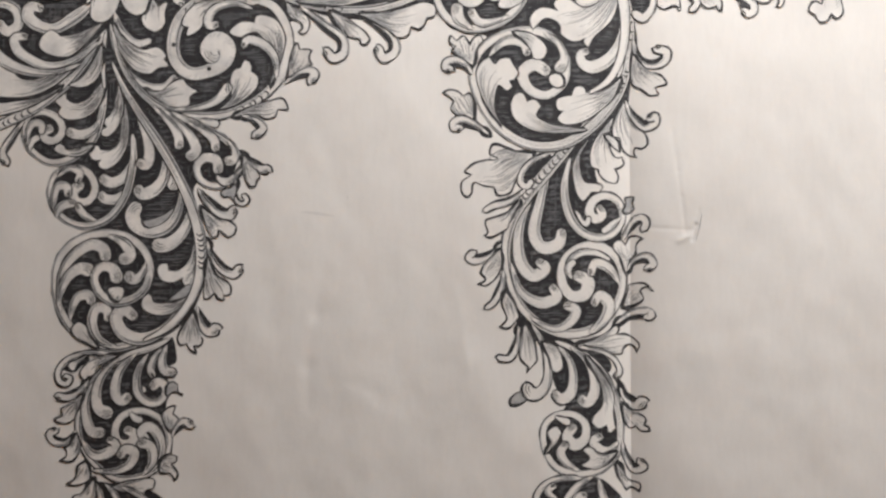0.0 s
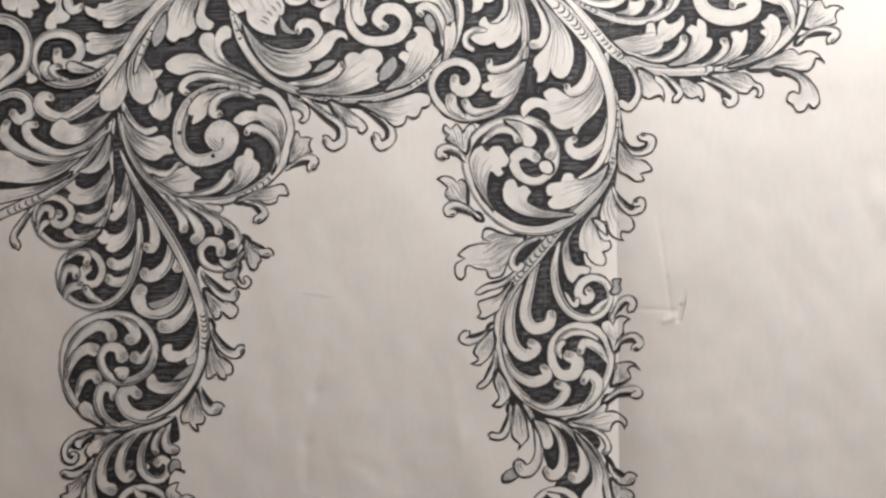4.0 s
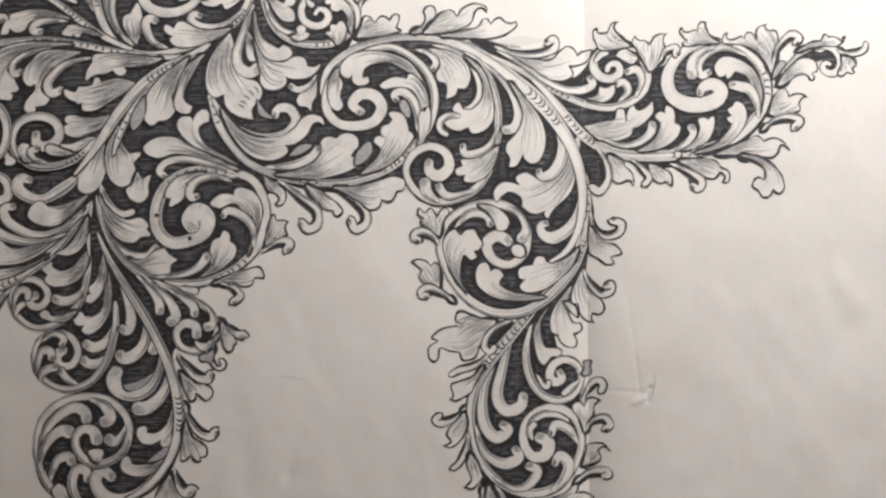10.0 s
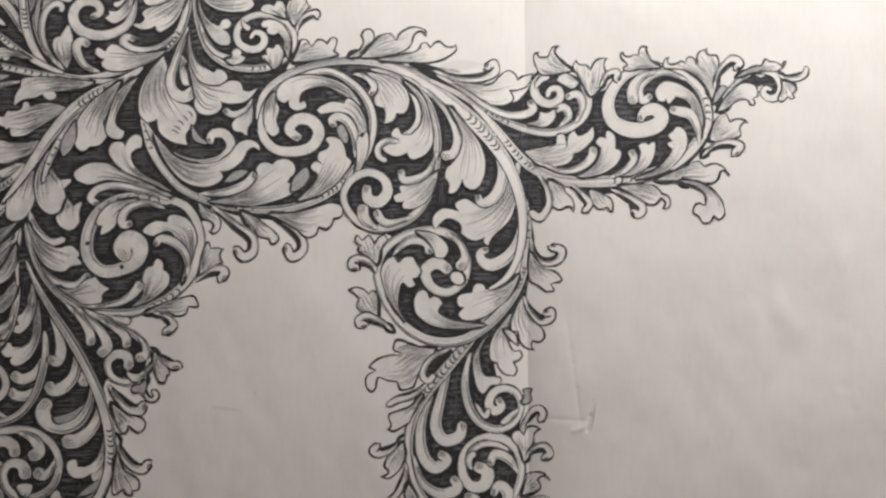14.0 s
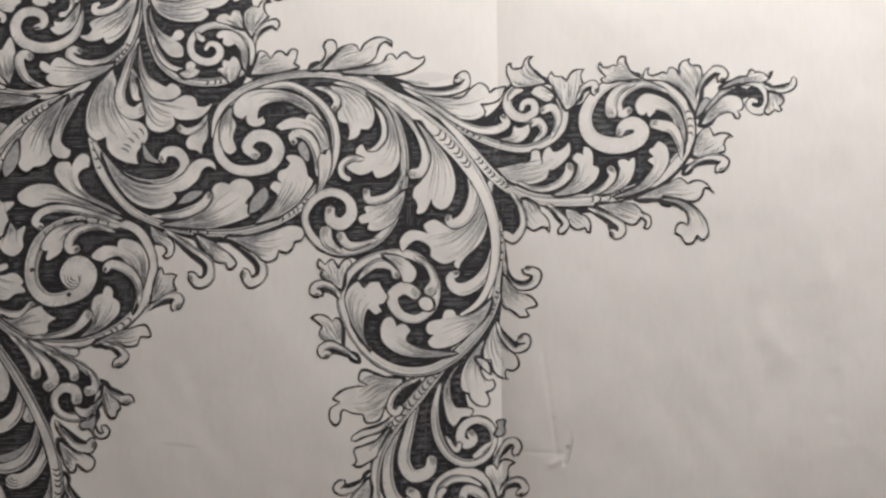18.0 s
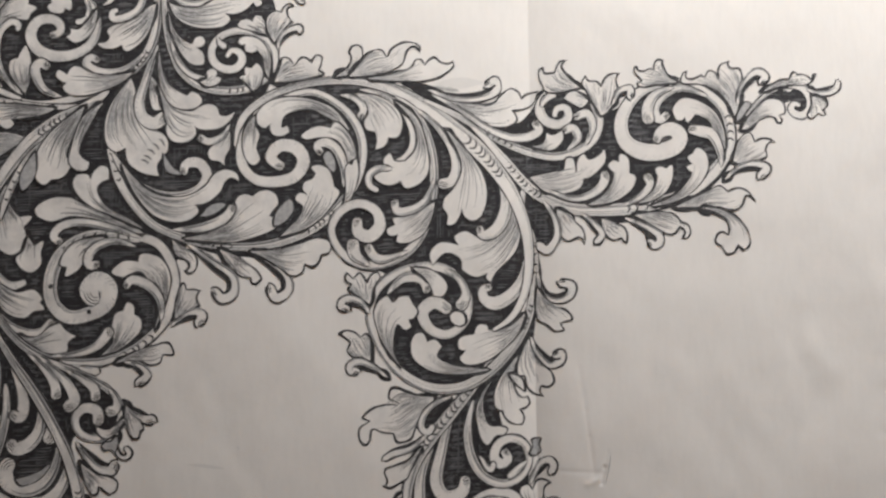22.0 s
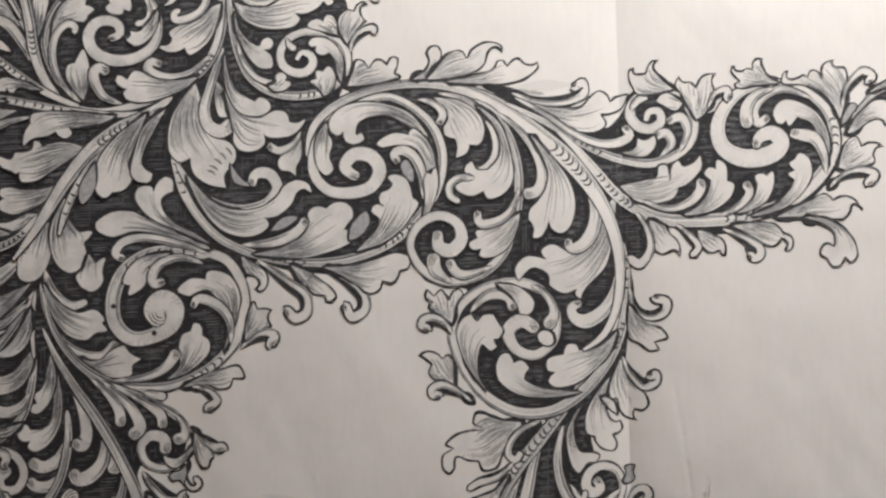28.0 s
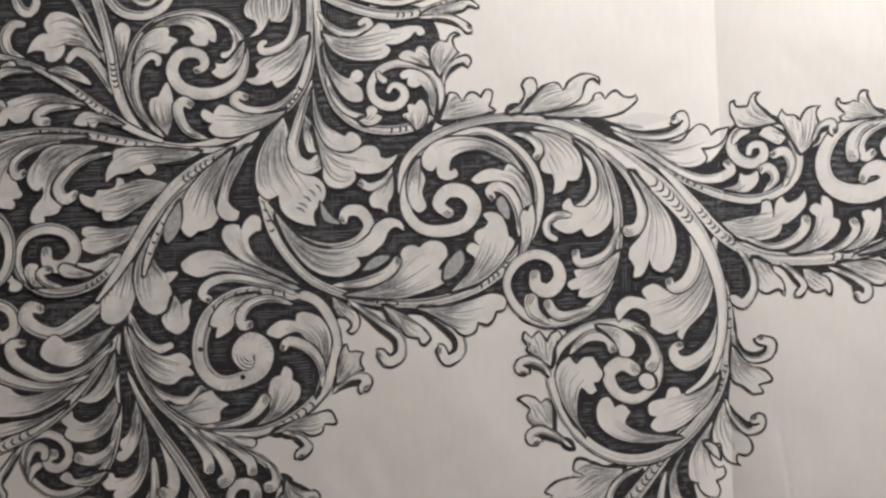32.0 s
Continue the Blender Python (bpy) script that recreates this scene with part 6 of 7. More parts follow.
leaf([(10.1, 59.2), (14.3, 55.7), (16.2, 50.1), (16.6, 44.8), (14.9, 42.2), (11.9, 41.2), (11.0, 42.7), (8.4, 41.8), (5.8, 43.1), (5.4, 44.7), (8.0, 45.5), (7.5, 47.1), (8.8, 48.3), (9.7, 46.8), (11.9, 46.7), (14.3, 49.5), (14.0, 54.1)], veins=5, notches=[6, 10, 14])
stem([(9.3, 45.1), (6.2, 45.2), (4.5, 43.8), (4.6, 41.8), (5.9, 40.9)], [0.9, 1.2, 1.3, 1.2, 0.9])
stem([(14.1, 57.7), (18.5, 53.9), (21.3, 49.7), (22.3, 45.5), (21.4, 42.6), (19.6, 42.0)], [0.5, 1.0, 1.4, 1.7, 2.1, 2.0])
leaf([(20.4, 53.3), (23.1, 50.4), (25.5, 47.5), (27.5, 44.4), (28.5, 41.0), (28.3, 37.8), (27.0, 35.0), (25.4, 34.3), (23.9, 35.2), (23.4, 36.8), (22.7, 35.1), (21.7, 33.7), (20.3, 33.5), (20.5, 35.3), (19.5, 37.0), (19.8, 38.8), (21.4, 40.5), (22.9, 42.7), (23.6, 45.6), (22.6, 49.1)], veins=5, notches=[9, 14])
stem([(15.6, 59.7), (23.6, 55.7), (30.1, 51.8), (34.1, 49.8), (38.1, 48.5), (43.3, 47.5), (48.5, 48.9), (51.6, 51.8), (52.4, 56.0), (50.0, 60.2), (45.5, 61.6), (41.3, 60.3), (40.1, 57.4), (41.6, 54.9), (44.2, 54.3), (46.0, 55.8), (45.6, 57.7), (43.8, 57.6), (43.2, 56.3)], [0.5, 1.2, 1.3, 1.4, 1.6, 1.6, 1.6, 1.7, 1.7, 1.6, 1.6, 1.7, 2.0, 2.0, 1.8, 1.7, 1.4, 1.2, 0.9], ticks=(0.2, 0.27, 5))
leaf([(18.9, 60.0), (24.9, 58.7), (30.2, 58.9), (31.8, 60.6), (34.0, 62.2), (35.9, 61.3), (36.4, 60.0), (37.5, 60.9), (39.9, 61.4), (38.7, 58.7), (36.6, 57.6), (34.3, 57.4), (35.2, 55.3), (33.1, 53.9), (28.8, 54.3), (24.2, 56.7)], veins=6, notches=[6, 8, 11])
hook([(17.0, 61.6), (23.6, 59.5), (28.9, 60.0), (31.4, 61.6), (31.0, 63.8), (29.3, 63.0)], [0.5, 1.1, 1.4, 1.7, 1.7, 1.2])
stem([(17.6, 60.6), (23.6, 57.3), (28.8, 53.7), (34.1, 51.6), (38.2, 52.0), (39.9, 53.2), (39.2, 54.5)], [0.4, 0.9, 1.2, 1.4, 1.7, 1.7, 1.3])
leaf([(38.4, 49.8), (40.8, 50.4), (41.4, 52.5), (42.7, 52.0), (44.6, 52.9), (44.7, 51.0), (42.6, 49.0)], veins=4, notches=[2, 4])
stem([(49.3, 49.6), (51.0, 53.9), (49.9, 56.4), (47.8, 55.8)], [0.5, 1.4, 1.8, 1.3])
stem([(45.6, 48.9), (47.9, 51.5), (46.8, 53.4), (45.2, 52.9)], [0.5, 1.5, 1.8, 1.3])
leaf([(50.2, 59.1), (46.9, 61.3), (45.3, 59.7), (46.9, 58.7), (48.9, 57.8)], veins=3, notches=[2])
stem([(40.4, 57.9), (41.4, 59.7), (43.0, 60.5)], [0.6, 1.4, 1.1])
stem([(25.5, 54.0), (28.5, 51.3), (32.1, 47.2), (37.3, 41.3), (44.4, 36.9), (52.1, 36.1), (61.3, 36.8), (69.1, 38.9), (75.9, 43.6), (79.7, 49.7), (79.0, 56.4), (74.6, 61.0), (68.6, 62.9), (62.5, 61.7), (58.9, 58.8), (56.9, 54.3), (57.8, 50.4), (61.1, 48.3), (65.3, 48.2), (68.5, 49.6), (69.2, 51.5), (67.5, 52.9), (65.2, 52.2), (64.4, 50.8)], [0.5, 1.2, 1.8, 2.2, 2.3, 2.4, 2.5, 2.5, 2.4, 2.2, 2.0, 1.8, 1.8, 2.1, 2.5, 2.8, 3.1, 3.5, 3.5, 3.3, 3.2, 2.9, 2.3, 1.4], ticks=(0.09, 0.16, 8, 0.31, 0.35, 4, 0.53, 0.57, 4))
leaf([(78.0, 46.1), (78.6, 51.7), (76.6, 56.5), (72.4, 59.1), (69.8, 59.2), (68.0, 57.1), (68.6, 55.0), (70.4, 55.5), (70.9, 54.3), (72.6, 56.0), (75.7, 54.4), (76.5, 50.3)], veins=8, notches=[6, 7, 9])
stem([(77.7, 44.6), (77.3, 48.8), (75.8, 51.7), (73.5, 52.4), (71.9, 52.7)], [0.4, 1.6, 2.2, 2.4, 1.6])
stem([(75.7, 59.5), (69.8, 61.5), (65.8, 59.8), (64.1, 57.1), (65.0, 55.0), (66.5, 55.8)], [0.4, 1.3, 1.6, 1.7, 1.9, 1.3])
stem([(68.5, 61.7), (64.5, 60.3), (62.7, 57.6), (62.7, 55.2)], [0.4, 1.6, 2.3, 2.3])
leaf([(37.8, 43.3), (41.9, 44.1), (44.8, 44.8), (45.3, 46.9), (46.6, 47.0), (47.1, 45.1), (47.3, 44.1), (48.0, 47.1), (49.0, 47.8), (49.8, 46.7), (51.7, 47.2), (53.3, 48.8), (53.4, 46.4), (51.8, 44.4), (49.7, 42.9), (48.8, 42.8), (47.9, 40.8), (44.7, 39.8), (41.2, 40.1), (39.4, 41.5)], veins=5, notches=[6, 11, 15])
stem([(41.8, 40.3), (46.9, 38.6), (50.9, 39.8), (53.0, 42.0), (53.2, 43.4)], [0.5, 1.1, 1.5, 1.8, 1.7])
leaf([(49.6, 37.3), (53.2, 39.5), (54.9, 42.1), (55.2, 44.0), (54.0, 45.3), (55.0, 46.4), (56.3, 46.0), (56.6, 47.8), (58.1, 46.9), (58.3, 43.7), (59.6, 43.0), (58.9, 40.7), (56.1, 38.5), (52.4, 37.4)], veins=5, notches=[3, 6, 9])
leaf([(59.7, 37.5), (63.3, 40.1), (64.3, 43.0), (63.9, 44.6), (65.2, 45.0), (66.1, 44.5), (67.3, 45.3), (67.4, 43.1), (66.0, 40.0), (62.6, 37.9)], veins=4, notches=[2, 5])
stem([(56.7, 37.0), (60.7, 39.0), (62.6, 41.4), (62.2, 42.7)], [0.5, 1.2, 1.4, 1.8])
leaf([(62.6, 36.8), (67.9, 39.1), (70.8, 42.1), (71.6, 43.7), (70.4, 44.8), (71.7, 45.5), (70.7, 46.9), (71.8, 47.7), (72.7, 48.8), (74.4, 47.9), (74.9, 45.0), (73.8, 42.4), (70.4, 39.0), (66.5, 37.4)], veins=5, notches=[3, 5])
leaf([(48.5, 62.0), (41.6, 61.3), (40.7, 62.7), (40.0, 64.4), (40.1, 66.0), (41.2, 66.5), (41.4, 65.4), (43.3, 65.4), (43.7, 66.7), (44.7, 67.9), (46.3, 67.9), (45.0, 66.7), (45.7, 64.7), (47.2, 63.1)], veins=5, notches=[5, 7, 10])
leaf([(52.9, 56.0), (50.0, 61.2), (49.0, 62.9), (49.8, 64.6), (50.5, 63.5), (52.1, 63.4), (53.0, 62.3), (53.9, 64.1), (55.5, 65.0), (57.3, 65.0), (56.4, 63.7), (56.6, 61.4), (55.3, 58.5), (54.2, 56.8)], veins=5, notches=[3, 6, 9])
hook([(55.3, 58.2), (57.1, 61.3), (59.2, 61.8), (59.4, 60.2)], [0.5, 1.2, 1.5, 1.2])
leaf([(69.2, 62.8), (64.6, 62.4), (61.3, 61.9), (60.6, 62.6), (61.6, 63.3), (60.6, 64.2), (59.9, 65.3), (60.2, 66.2), (60.8, 66.2), (61.1, 65.5), (62.1, 65.4), (63.3, 66.0), (64.1, 65.6), (64.2, 66.9), (65.0, 67.7), (66.3, 67.6), (66.0, 66.4), (66.6, 64.8), (67.8, 63.5)], veins=6, notches=[4, 8, 12, 15])
leaf([(81.0, 55.4), (79.5, 58.7), (77.0, 61.4), (73.9, 62.4), (70.0, 62.7), (69.9, 63.6), (70.4, 64.9), (71.3, 65.2), (71.1, 63.9), (71.9, 63.5), (73.2, 63.9), (74.2, 64.4), (74.9, 63.9), (75.2, 64.9), (76.2, 65.4), (77.3, 64.9), (77.9, 63.2), (77.7, 65.4), (78.4, 66.7), (79.6, 67.1), (80.6, 67.3), (80.1, 66.5), (80.7, 65.7), (81.6, 65.8), (82.4, 65.6), (82.9, 64.5), (82.6, 62.2), (82.1, 58.9)], veins=8, notches=[7, 12, 16, 20, 22])
hook([(81.6, 57.5), (82.3, 61.0), (83.9, 63.4), (85.7, 64.9), (87.2, 64.7), (88.0, 63.7), (87.3, 62.7)], [0.5, 0.8, 1.1, 1.5, 1.7, 1.6, 1.1])
stem([(81.7, 51.9), (83.7, 55.7), (86.7, 59.2), (90.2, 61.5), (93.2, 62.1), (96.0, 61.1), (97.3, 58.7), (96.9, 56.5), (95.4, 55.4), (93.7, 55.7), (92.9, 56.9), (93.7, 57.9), (94.6, 57.6)], [0.5, 0.9, 1.2, 1.4, 1.5, 1.7, 1.9, 1.9, 1.8, 1.8, 1.6, 1.4, 1.0])
leaf([(82.4, 52.6), (84.1, 55.5), (86.2, 57.8), (88.1, 59.0), (90.0, 59.0), (91.3, 58.3), (91.8, 57.0), (91.6, 55.8), (90.6, 55.4), (91.1, 54.6), (90.7, 53.6), (89.8, 53.9), (89.3, 54.8), (87.5, 55.0), (85.8, 54.3), (83.9, 53.0)], veins=6, notches=[8, 10])
leaf([(87.2, 60.6), (90.3, 62.6), (92.8, 63.4), (93.5, 64.6), (94.1, 64.9), (94.7, 64.3), (95.8, 64.4), (96.9, 64.0), (97.6, 63.1), (98.6, 64.3), (98.0, 62.7), (96.9, 62.0), (96.0, 61.7), (94.3, 61.8), (90.8, 61.7)], veins=7, notches=[2, 5, 8, 9])
hook([(96.4, 61.1), (98.9, 60.1), (101.4, 60.2), (103.0, 61.2), (103.4, 62.3)], [0.5, 1.1, 1.4, 1.2, 0.8])
leaf([(97.6, 59.4), (99.2, 59.1), (100.5, 58.6), (100.9, 57.5), (99.9, 56.5), (100.4, 55.5), (99.6, 55.1), (98.7, 55.6), (97.7, 54.7), (96.9, 54.6), (96.3, 55.4), (97.3, 56.8)], veins=6, notches=[4, 7, 9])
leaf([(80.3, 45.9), (81.5, 49.9), (82.8, 51.7), (84.2, 51.9), (85.0, 50.1), (86.5, 50.8), (88.1, 50.6), (89.3, 49.7), (88.0, 49.5), (87.3, 48.3), (87.5, 46.7), (85.9, 46.0), (83.2, 45.2)], veins=7, notches=[4, 7, 9])
hook([(78.4, 42.1), (81.5, 44.7), (85.1, 45.4), (87.4, 44.5), (86.3, 42.7)], [0.5, 0.9, 1.3, 1.7, 1.5])
leaf([(67.8, 36.5), (73.7, 39.3), (77.3, 40.8), (78.8, 39.6), (81.3, 40.4), (83.5, 39.3), (84.6, 37.3), (82.7, 38.5), (81.8, 36.6), (80.5, 35.6), (77.6, 35.8), (73.0, 36.4)], veins=6, notches=[3, 6])
leaf([(73.0, 36.3), (77.6, 35.8), (80.9, 34.0), (82.9, 31.1), (83.1, 28.5), (81.7, 27.2), (80.5, 28.2), (79.7, 26.7), (77.9, 26.5), (76.9, 28.1), (75.6, 29.1), (76.2, 30.8), (77.5, 31.3), (78.4, 30.7), (78.6, 32.8), (76.9, 34.9)], veins=5, notches=[6, 9, 13])
leaf([(59.2, 35.0), (67.1, 35.2), (68.9, 33.4), (70.6, 32.6), (70.8, 30.8), (69.9, 29.7), (68.8, 30.1), (69.4, 31.3), (68.5, 32.2), (67.1, 30.7), (65.0, 31.0), (62.5, 32.9)], veins=6, notches=[2, 6, 8])
hook([(57.1, 34.4), (60.5, 33.0), (62.8, 31.8), (64.3, 30.6), (64.3, 29.1), (63.1, 28.3), (62.2, 28.9)], [0.5, 1.0, 1.4, 1.6, 1.6, 1.5, 1.2])
leaf([(52.3, 34.2), (53.9, 33.9), (55.0, 33.3), (56.6, 32.7), (57.6, 31.2), (57.4, 29.2), (56.3, 30.1), (54.4, 29.6), (53.2, 30.5), (52.5, 32.0)], veins=5, notches=[2, 5, 6])
hook([(48.0, 35.6), (50.8, 33.2), (52.4, 31.1), (51.5, 29.6)], [0.5, 1.0, 1.3, 1.0])
leaf([(43.1, 36.4), (45.2, 35.6), (46.2, 35.0), (46.8, 33.8), (47.9, 32.9), (48.8, 31.5), (48.6, 29.2), (47.6, 30.4), (46.5, 30.1), (45.2, 29.7), (44.1, 30.4), (43.1, 31.8), (43.0, 34.1)], veins=5, notches=[3, 6, 8])
hook([(40.3, 38.3), (42.7, 34.5), (43.1, 30.6), (41.0, 27.7), (39.3, 28.6)], [0.5, 1.0, 1.2, 1.5, 1.1])
hook([(38.8, 23.8), (40.1, 18.7), (42.8, 17.5), (45.5, 18.6), (45.9, 20.7), (43.9, 21.5)], [0.5, 1.0, 1.2, 1.6, 1.7, 1.2])
leaf([(38.7, 20.1), (41.5, 16.9), (44.7, 15.6), (45.8, 13.8), (43.4, 12.9), (44.1, 11.5), (42.0, 11.1), (40.1, 12.8), (38.7, 13.6)], veins=6, notches=[4, 6])
leaf([(4.3, 17.7), (1.9, 19.3), (-0.1, 20.7), (0.6, 21.6), (-0.7, 22.5), (-0.3, 24.1), (1.0, 23.0), (2.5, 24.1), (3.4, 22.9), (3.8, 22.0), (4.6, 23.5), (5.9, 24.0), (6.5, 22.9), (5.5, 21.8), (4.8, 19.6)], veins=5, notches=[3, 6, 9])
hook([(4.3, 15.6), (2.5, 18.1), (0.3, 18.9), (-1.3, 18.3), (-1.6, 17.1), (-0.7, 16.6)], [0.6, 1.2, 1.7, 1.7, 1.6, 1.2])
leaf([(4.3, 6.3), (1.7, 6.8), (-0.5, 8.2), (0.2, 9.9), (-1.0, 10.9), (-2.1, 11.7), (-0.5, 12.6), (1.4, 12.1), (2.4, 11.2), (3.4, 11.8), (4.4, 10.9), (4.3, 8.5)], veins=5, notches=[3, 5, 8])
hook([(7.6, 2.9), (4.1, 5.5), (1.7, 6.2), (0.1, 5.3), (0.3, 4.1), (1.3, 3.9)], [0.5, 1.2, 1.7, 1.8, 1.7, 1.2])
hook([(-32.2, 30.4), (-26.8, 26.5), (-22.9, 23.4), (-22.8, 20.3), (-25.0, 18.9), (-26.7, 20.3)], [0.5, 1.2, 1.5, 1.8, 1.8, 1.4])
leaf([(-25.8, 29.2), (-21.5, 27.2), (-18.5, 25.0), (-17.3, 23.2), (-18.5, 21.9), (-19.7, 23.2), (-21.7, 23.5), (-23.7, 25.9)], veins=6, notches=[4, 5])
hook([(-20.4, 28.9), (-14.8, 25.9), (-12.0, 23.1), (-12.0, 20.3), (-14.6, 18.9), (-15.8, 20.9)], [0.5, 1.2, 1.5, 1.8, 1.8, 1.4])
leaf([(-19.6, 28.7), (-15.2, 28.7), (-10.2, 29.8), (-5.9, 31.1), (-3.6, 30.3), (-3.6, 28.3), (-5.3, 27.7), (-5.8, 26.2), (-7.0, 25.3), (-8.6, 25.7), (-9.0, 24.2), (-10.6, 23.3), (-12.2, 23.7), (-14.2, 25.9)], veins=7, notches=[6, 9])
stem([(-38.4, 90.9), (-38.3, 80.1), (-39.2, 72.7), (-42.1, 67.4), (-47.0, 63.7), (-54.2, 60.7), (-61.5, 59.4), (-68.5, 60.8)], [1.5, 1.7, 1.7, 1.7, 1.6, 1.4, 1.0, 0.8], ticks=(0.4, 0.5, 6))
stem([(-37.6, 89.8), (-37.0, 83.3), (-36.6, 75.8), (-35.6, 70.5), (-33.4, 65.7), (-29.3, 62.6), (-24.1, 61.7), (-19.0, 62.6), (-15.5, 65.6), (-14.6, 69.0), (-16.0, 72.0), (-19.1, 73.8), (-22.6, 74.2), (-25.8, 72.9), (-27.4, 70.3), (-27.0, 67.8), (-24.9, 66.3), (-22.5, 66.4), (-21.2, 68.1), (-21.7, 69.6), (-23.3, 70.1), (-24.2, 69.0)], [1.0, 1.3, 1.4, 1.4, 1.5, 1.5, 1.6, 1.7, 1.8, 1.7, 1.6, 1.4, 1.3, 1.3, 1.4, 1.5, 1.6, 1.6, 1.6, 1.4, 1.0, 0.7], ticks=(0.44, 0.52, 6))
stem([(-26.2, 73.1), (-25.8, 71.8), (-25.0, 71.1)], [0.4, 1.0, 1.2])
leaf([(-15.9, 64.3), (-15.5, 68.5), (-16.8, 71.4), (-18.8, 72.8), (-21.1, 72.9), (-22.0, 72.0), (-21.5, 71.3), (-20.5, 71.5), (-20.6, 70.2), (-19.4, 69.6), (-18.1, 70.2), (-16.9, 68.5), (-16.5, 65.9)], veins=4, notches=[7, 10])
leaf([(-19.1, 61.7), (-20.4, 63.3), (-21.7, 64.5), (-20.5, 64.9), (-20.6, 66.4), (-19.3, 66.3), (-18.2, 67.3), (-17.1, 65.7), (-17.3, 63.8), (-18.3, 62.1)], veins=4, notches=[3, 5])
leaf([(-36.1, 78.0), (-35.1, 74.5), (-33.3, 72.4), (-31.4, 71.5), (-30.8, 72.7), (-29.6, 73.1), (-28.8, 72.2), (-29.3, 71.1), (-30.7, 70.8), (-29.2, 69.5), (-29.1, 67.4), (-31.3, 67.3), (-33.1, 68.9), (-34.6, 71.5), (-35.8, 74.8)], veins=4, notches=[8])
stem([(-35.6, 72.1), (-34.4, 68.4), (-31.8, 65.3), (-28.7, 64.2)], [0.4, 0.9, 1.0, 0.9])
leaf([(-29.7, 63.6), (-28.2, 64.5), (-28.4, 65.6), (-27.3, 66.3), (-26.3, 65.5), (-26.7, 64.7), (-25.5, 64.2), (-26.4, 63.1), (-28.2, 62.7)], veins=2, notches=[5])
stem([(-37.1, 84.4), (-35.2, 81.7), (-32.1, 80.0), (-29.0, 80.2), (-27.4, 81.4), (-28.1, 82.5), (-29.2, 81.9)], [0.4, 1.0, 1.4, 1.4, 1.4, 1.2, 0.8])
leaf([(-36.1, 80.1), (-34.3, 76.9), (-31.1, 75.2), (-27.5, 74.9), (-24.8, 75.4), (-23.7, 76.7), (-24.8, 78.0), (-22.4, 77.9), (-20.0, 79.1), (-19.0, 80.2), (-18.3, 79.4), (-17.2, 79.9), (-17.7, 81.0), (-20.0, 81.3), (-22.1, 80.9), (-23.6, 80.6), (-24.2, 81.6), (-25.8, 81.8), (-27.4, 80.5), (-30.0, 79.1), (-33.2, 79.2)], veins=5, notches=[6, 15])
leaf([(-16.0, 73.5), (-19.1, 74.2), (-22.1, 75.3), (-21.5, 76.3), (-20.1, 76.6), (-19.1, 76.1), (-18.5, 77.3), (-17.4, 77.2), (-16.7, 76.0), (-15.8, 74.6)], veins=4, notches=[5])
leaf([(-14.6, 71.8), (-16.0, 74.6), (-16.0, 77.0), (-14.5, 78.4), (-13.2, 78.2), (-12.6, 79.5), (-11.6, 80.0), (-10.5, 79.4), (-11.8, 78.8), (-11.7, 77.5), (-10.6, 76.1), (-12.2, 75.0), (-13.4, 73.7)], veins=5, notches=[4, 7, 10])
hook([(-14.0, 70.1), (-13.3, 72.8), (-11.4, 74.5), (-9.5, 74.9), (-9.2, 74.3)], [0.4, 0.8, 0.9, 1.4, 0.9])
leaf([(-14.6, 63.5), (-13.3, 66.9), (-12.9, 68.5), (-11.6, 68.4), (-10.6, 67.0), (-9.2, 68.6), (-7.7, 68.4), (-7.2, 67.6), (-6.1, 69.2), (-4.8, 68.8), (-4.9, 66.9), (-5.5, 65.9), (-4.3, 65.0), (-7.3, 64.1), (-10.9, 63.6)], veins=6, notches=[4, 7, 11])
stem([(-38.1, 88.7), (-31.0, 85.1), (-23.6, 83.4), (-17.3, 84.0), (-10.9, 86.7), (-7.6, 89.3)], [1.6, 1.7, 1.7, 1.6, 1.5, 1.3], ticks=(0.5, 0.8, 8))
stem([(-35.9, 90.8), (-30.9, 87.7), (-22.5, 85.8), (-16.2, 87.3)], [0.6, 1.2, 1.3, 0.8])
hook([(-18.2, 82.8), (-12.0, 82.7), (-9.0, 80.9)], [0.4, 1.0, 1.3])
leaf([(-17.8, 83.4), (-13.0, 85.5), (-8.8, 86.3), (-6.7, 85.0), (-7.8, 84.3), (-8.8, 84.8), (-9.9, 83.9), (-13.1, 83.6)], veins=5, notches=[3, 4])
leaf([(-38.8, 79.9), (-39.5, 76.4), (-40.8, 73.2), (-42.9, 71.0), (-44.8, 70.1), (-45.6, 71.5), (-47.3, 70.7), (-49.2, 70.8), (-50.7, 71.8), (-48.7, 72.1), (-48.0, 73.2), (-48.6, 74.3), (-47.4, 75.4), (-44.5, 76.2), (-42.0, 77.6), (-40.3, 79.3)], veins=5, notches=[5, 8])
stem([(-41.4, 89.8), (-41.1, 82.5), (-42.5, 78.7), (-45.7, 77.0), (-47.5, 77.0), (-47.6, 78.2), (-46.9, 78.6)], [1.0, 1.3, 1.3, 1.4, 1.3, 1.2, 0.8])
leaf([(-46.9, 89.9), (-42.3, 88.2), (-42.4, 84.5), (-43.6, 82.5), (-45.2, 82.5), (-45.9, 83.3), (-46.7, 81.8), (-47.8, 80.3), (-49.6, 79.7), (-48.2, 81.4), (-48.8, 82.9), (-50.3, 83.6), (-50.5, 85.3)], veins=8, notches=[4, 5, 8, 10])
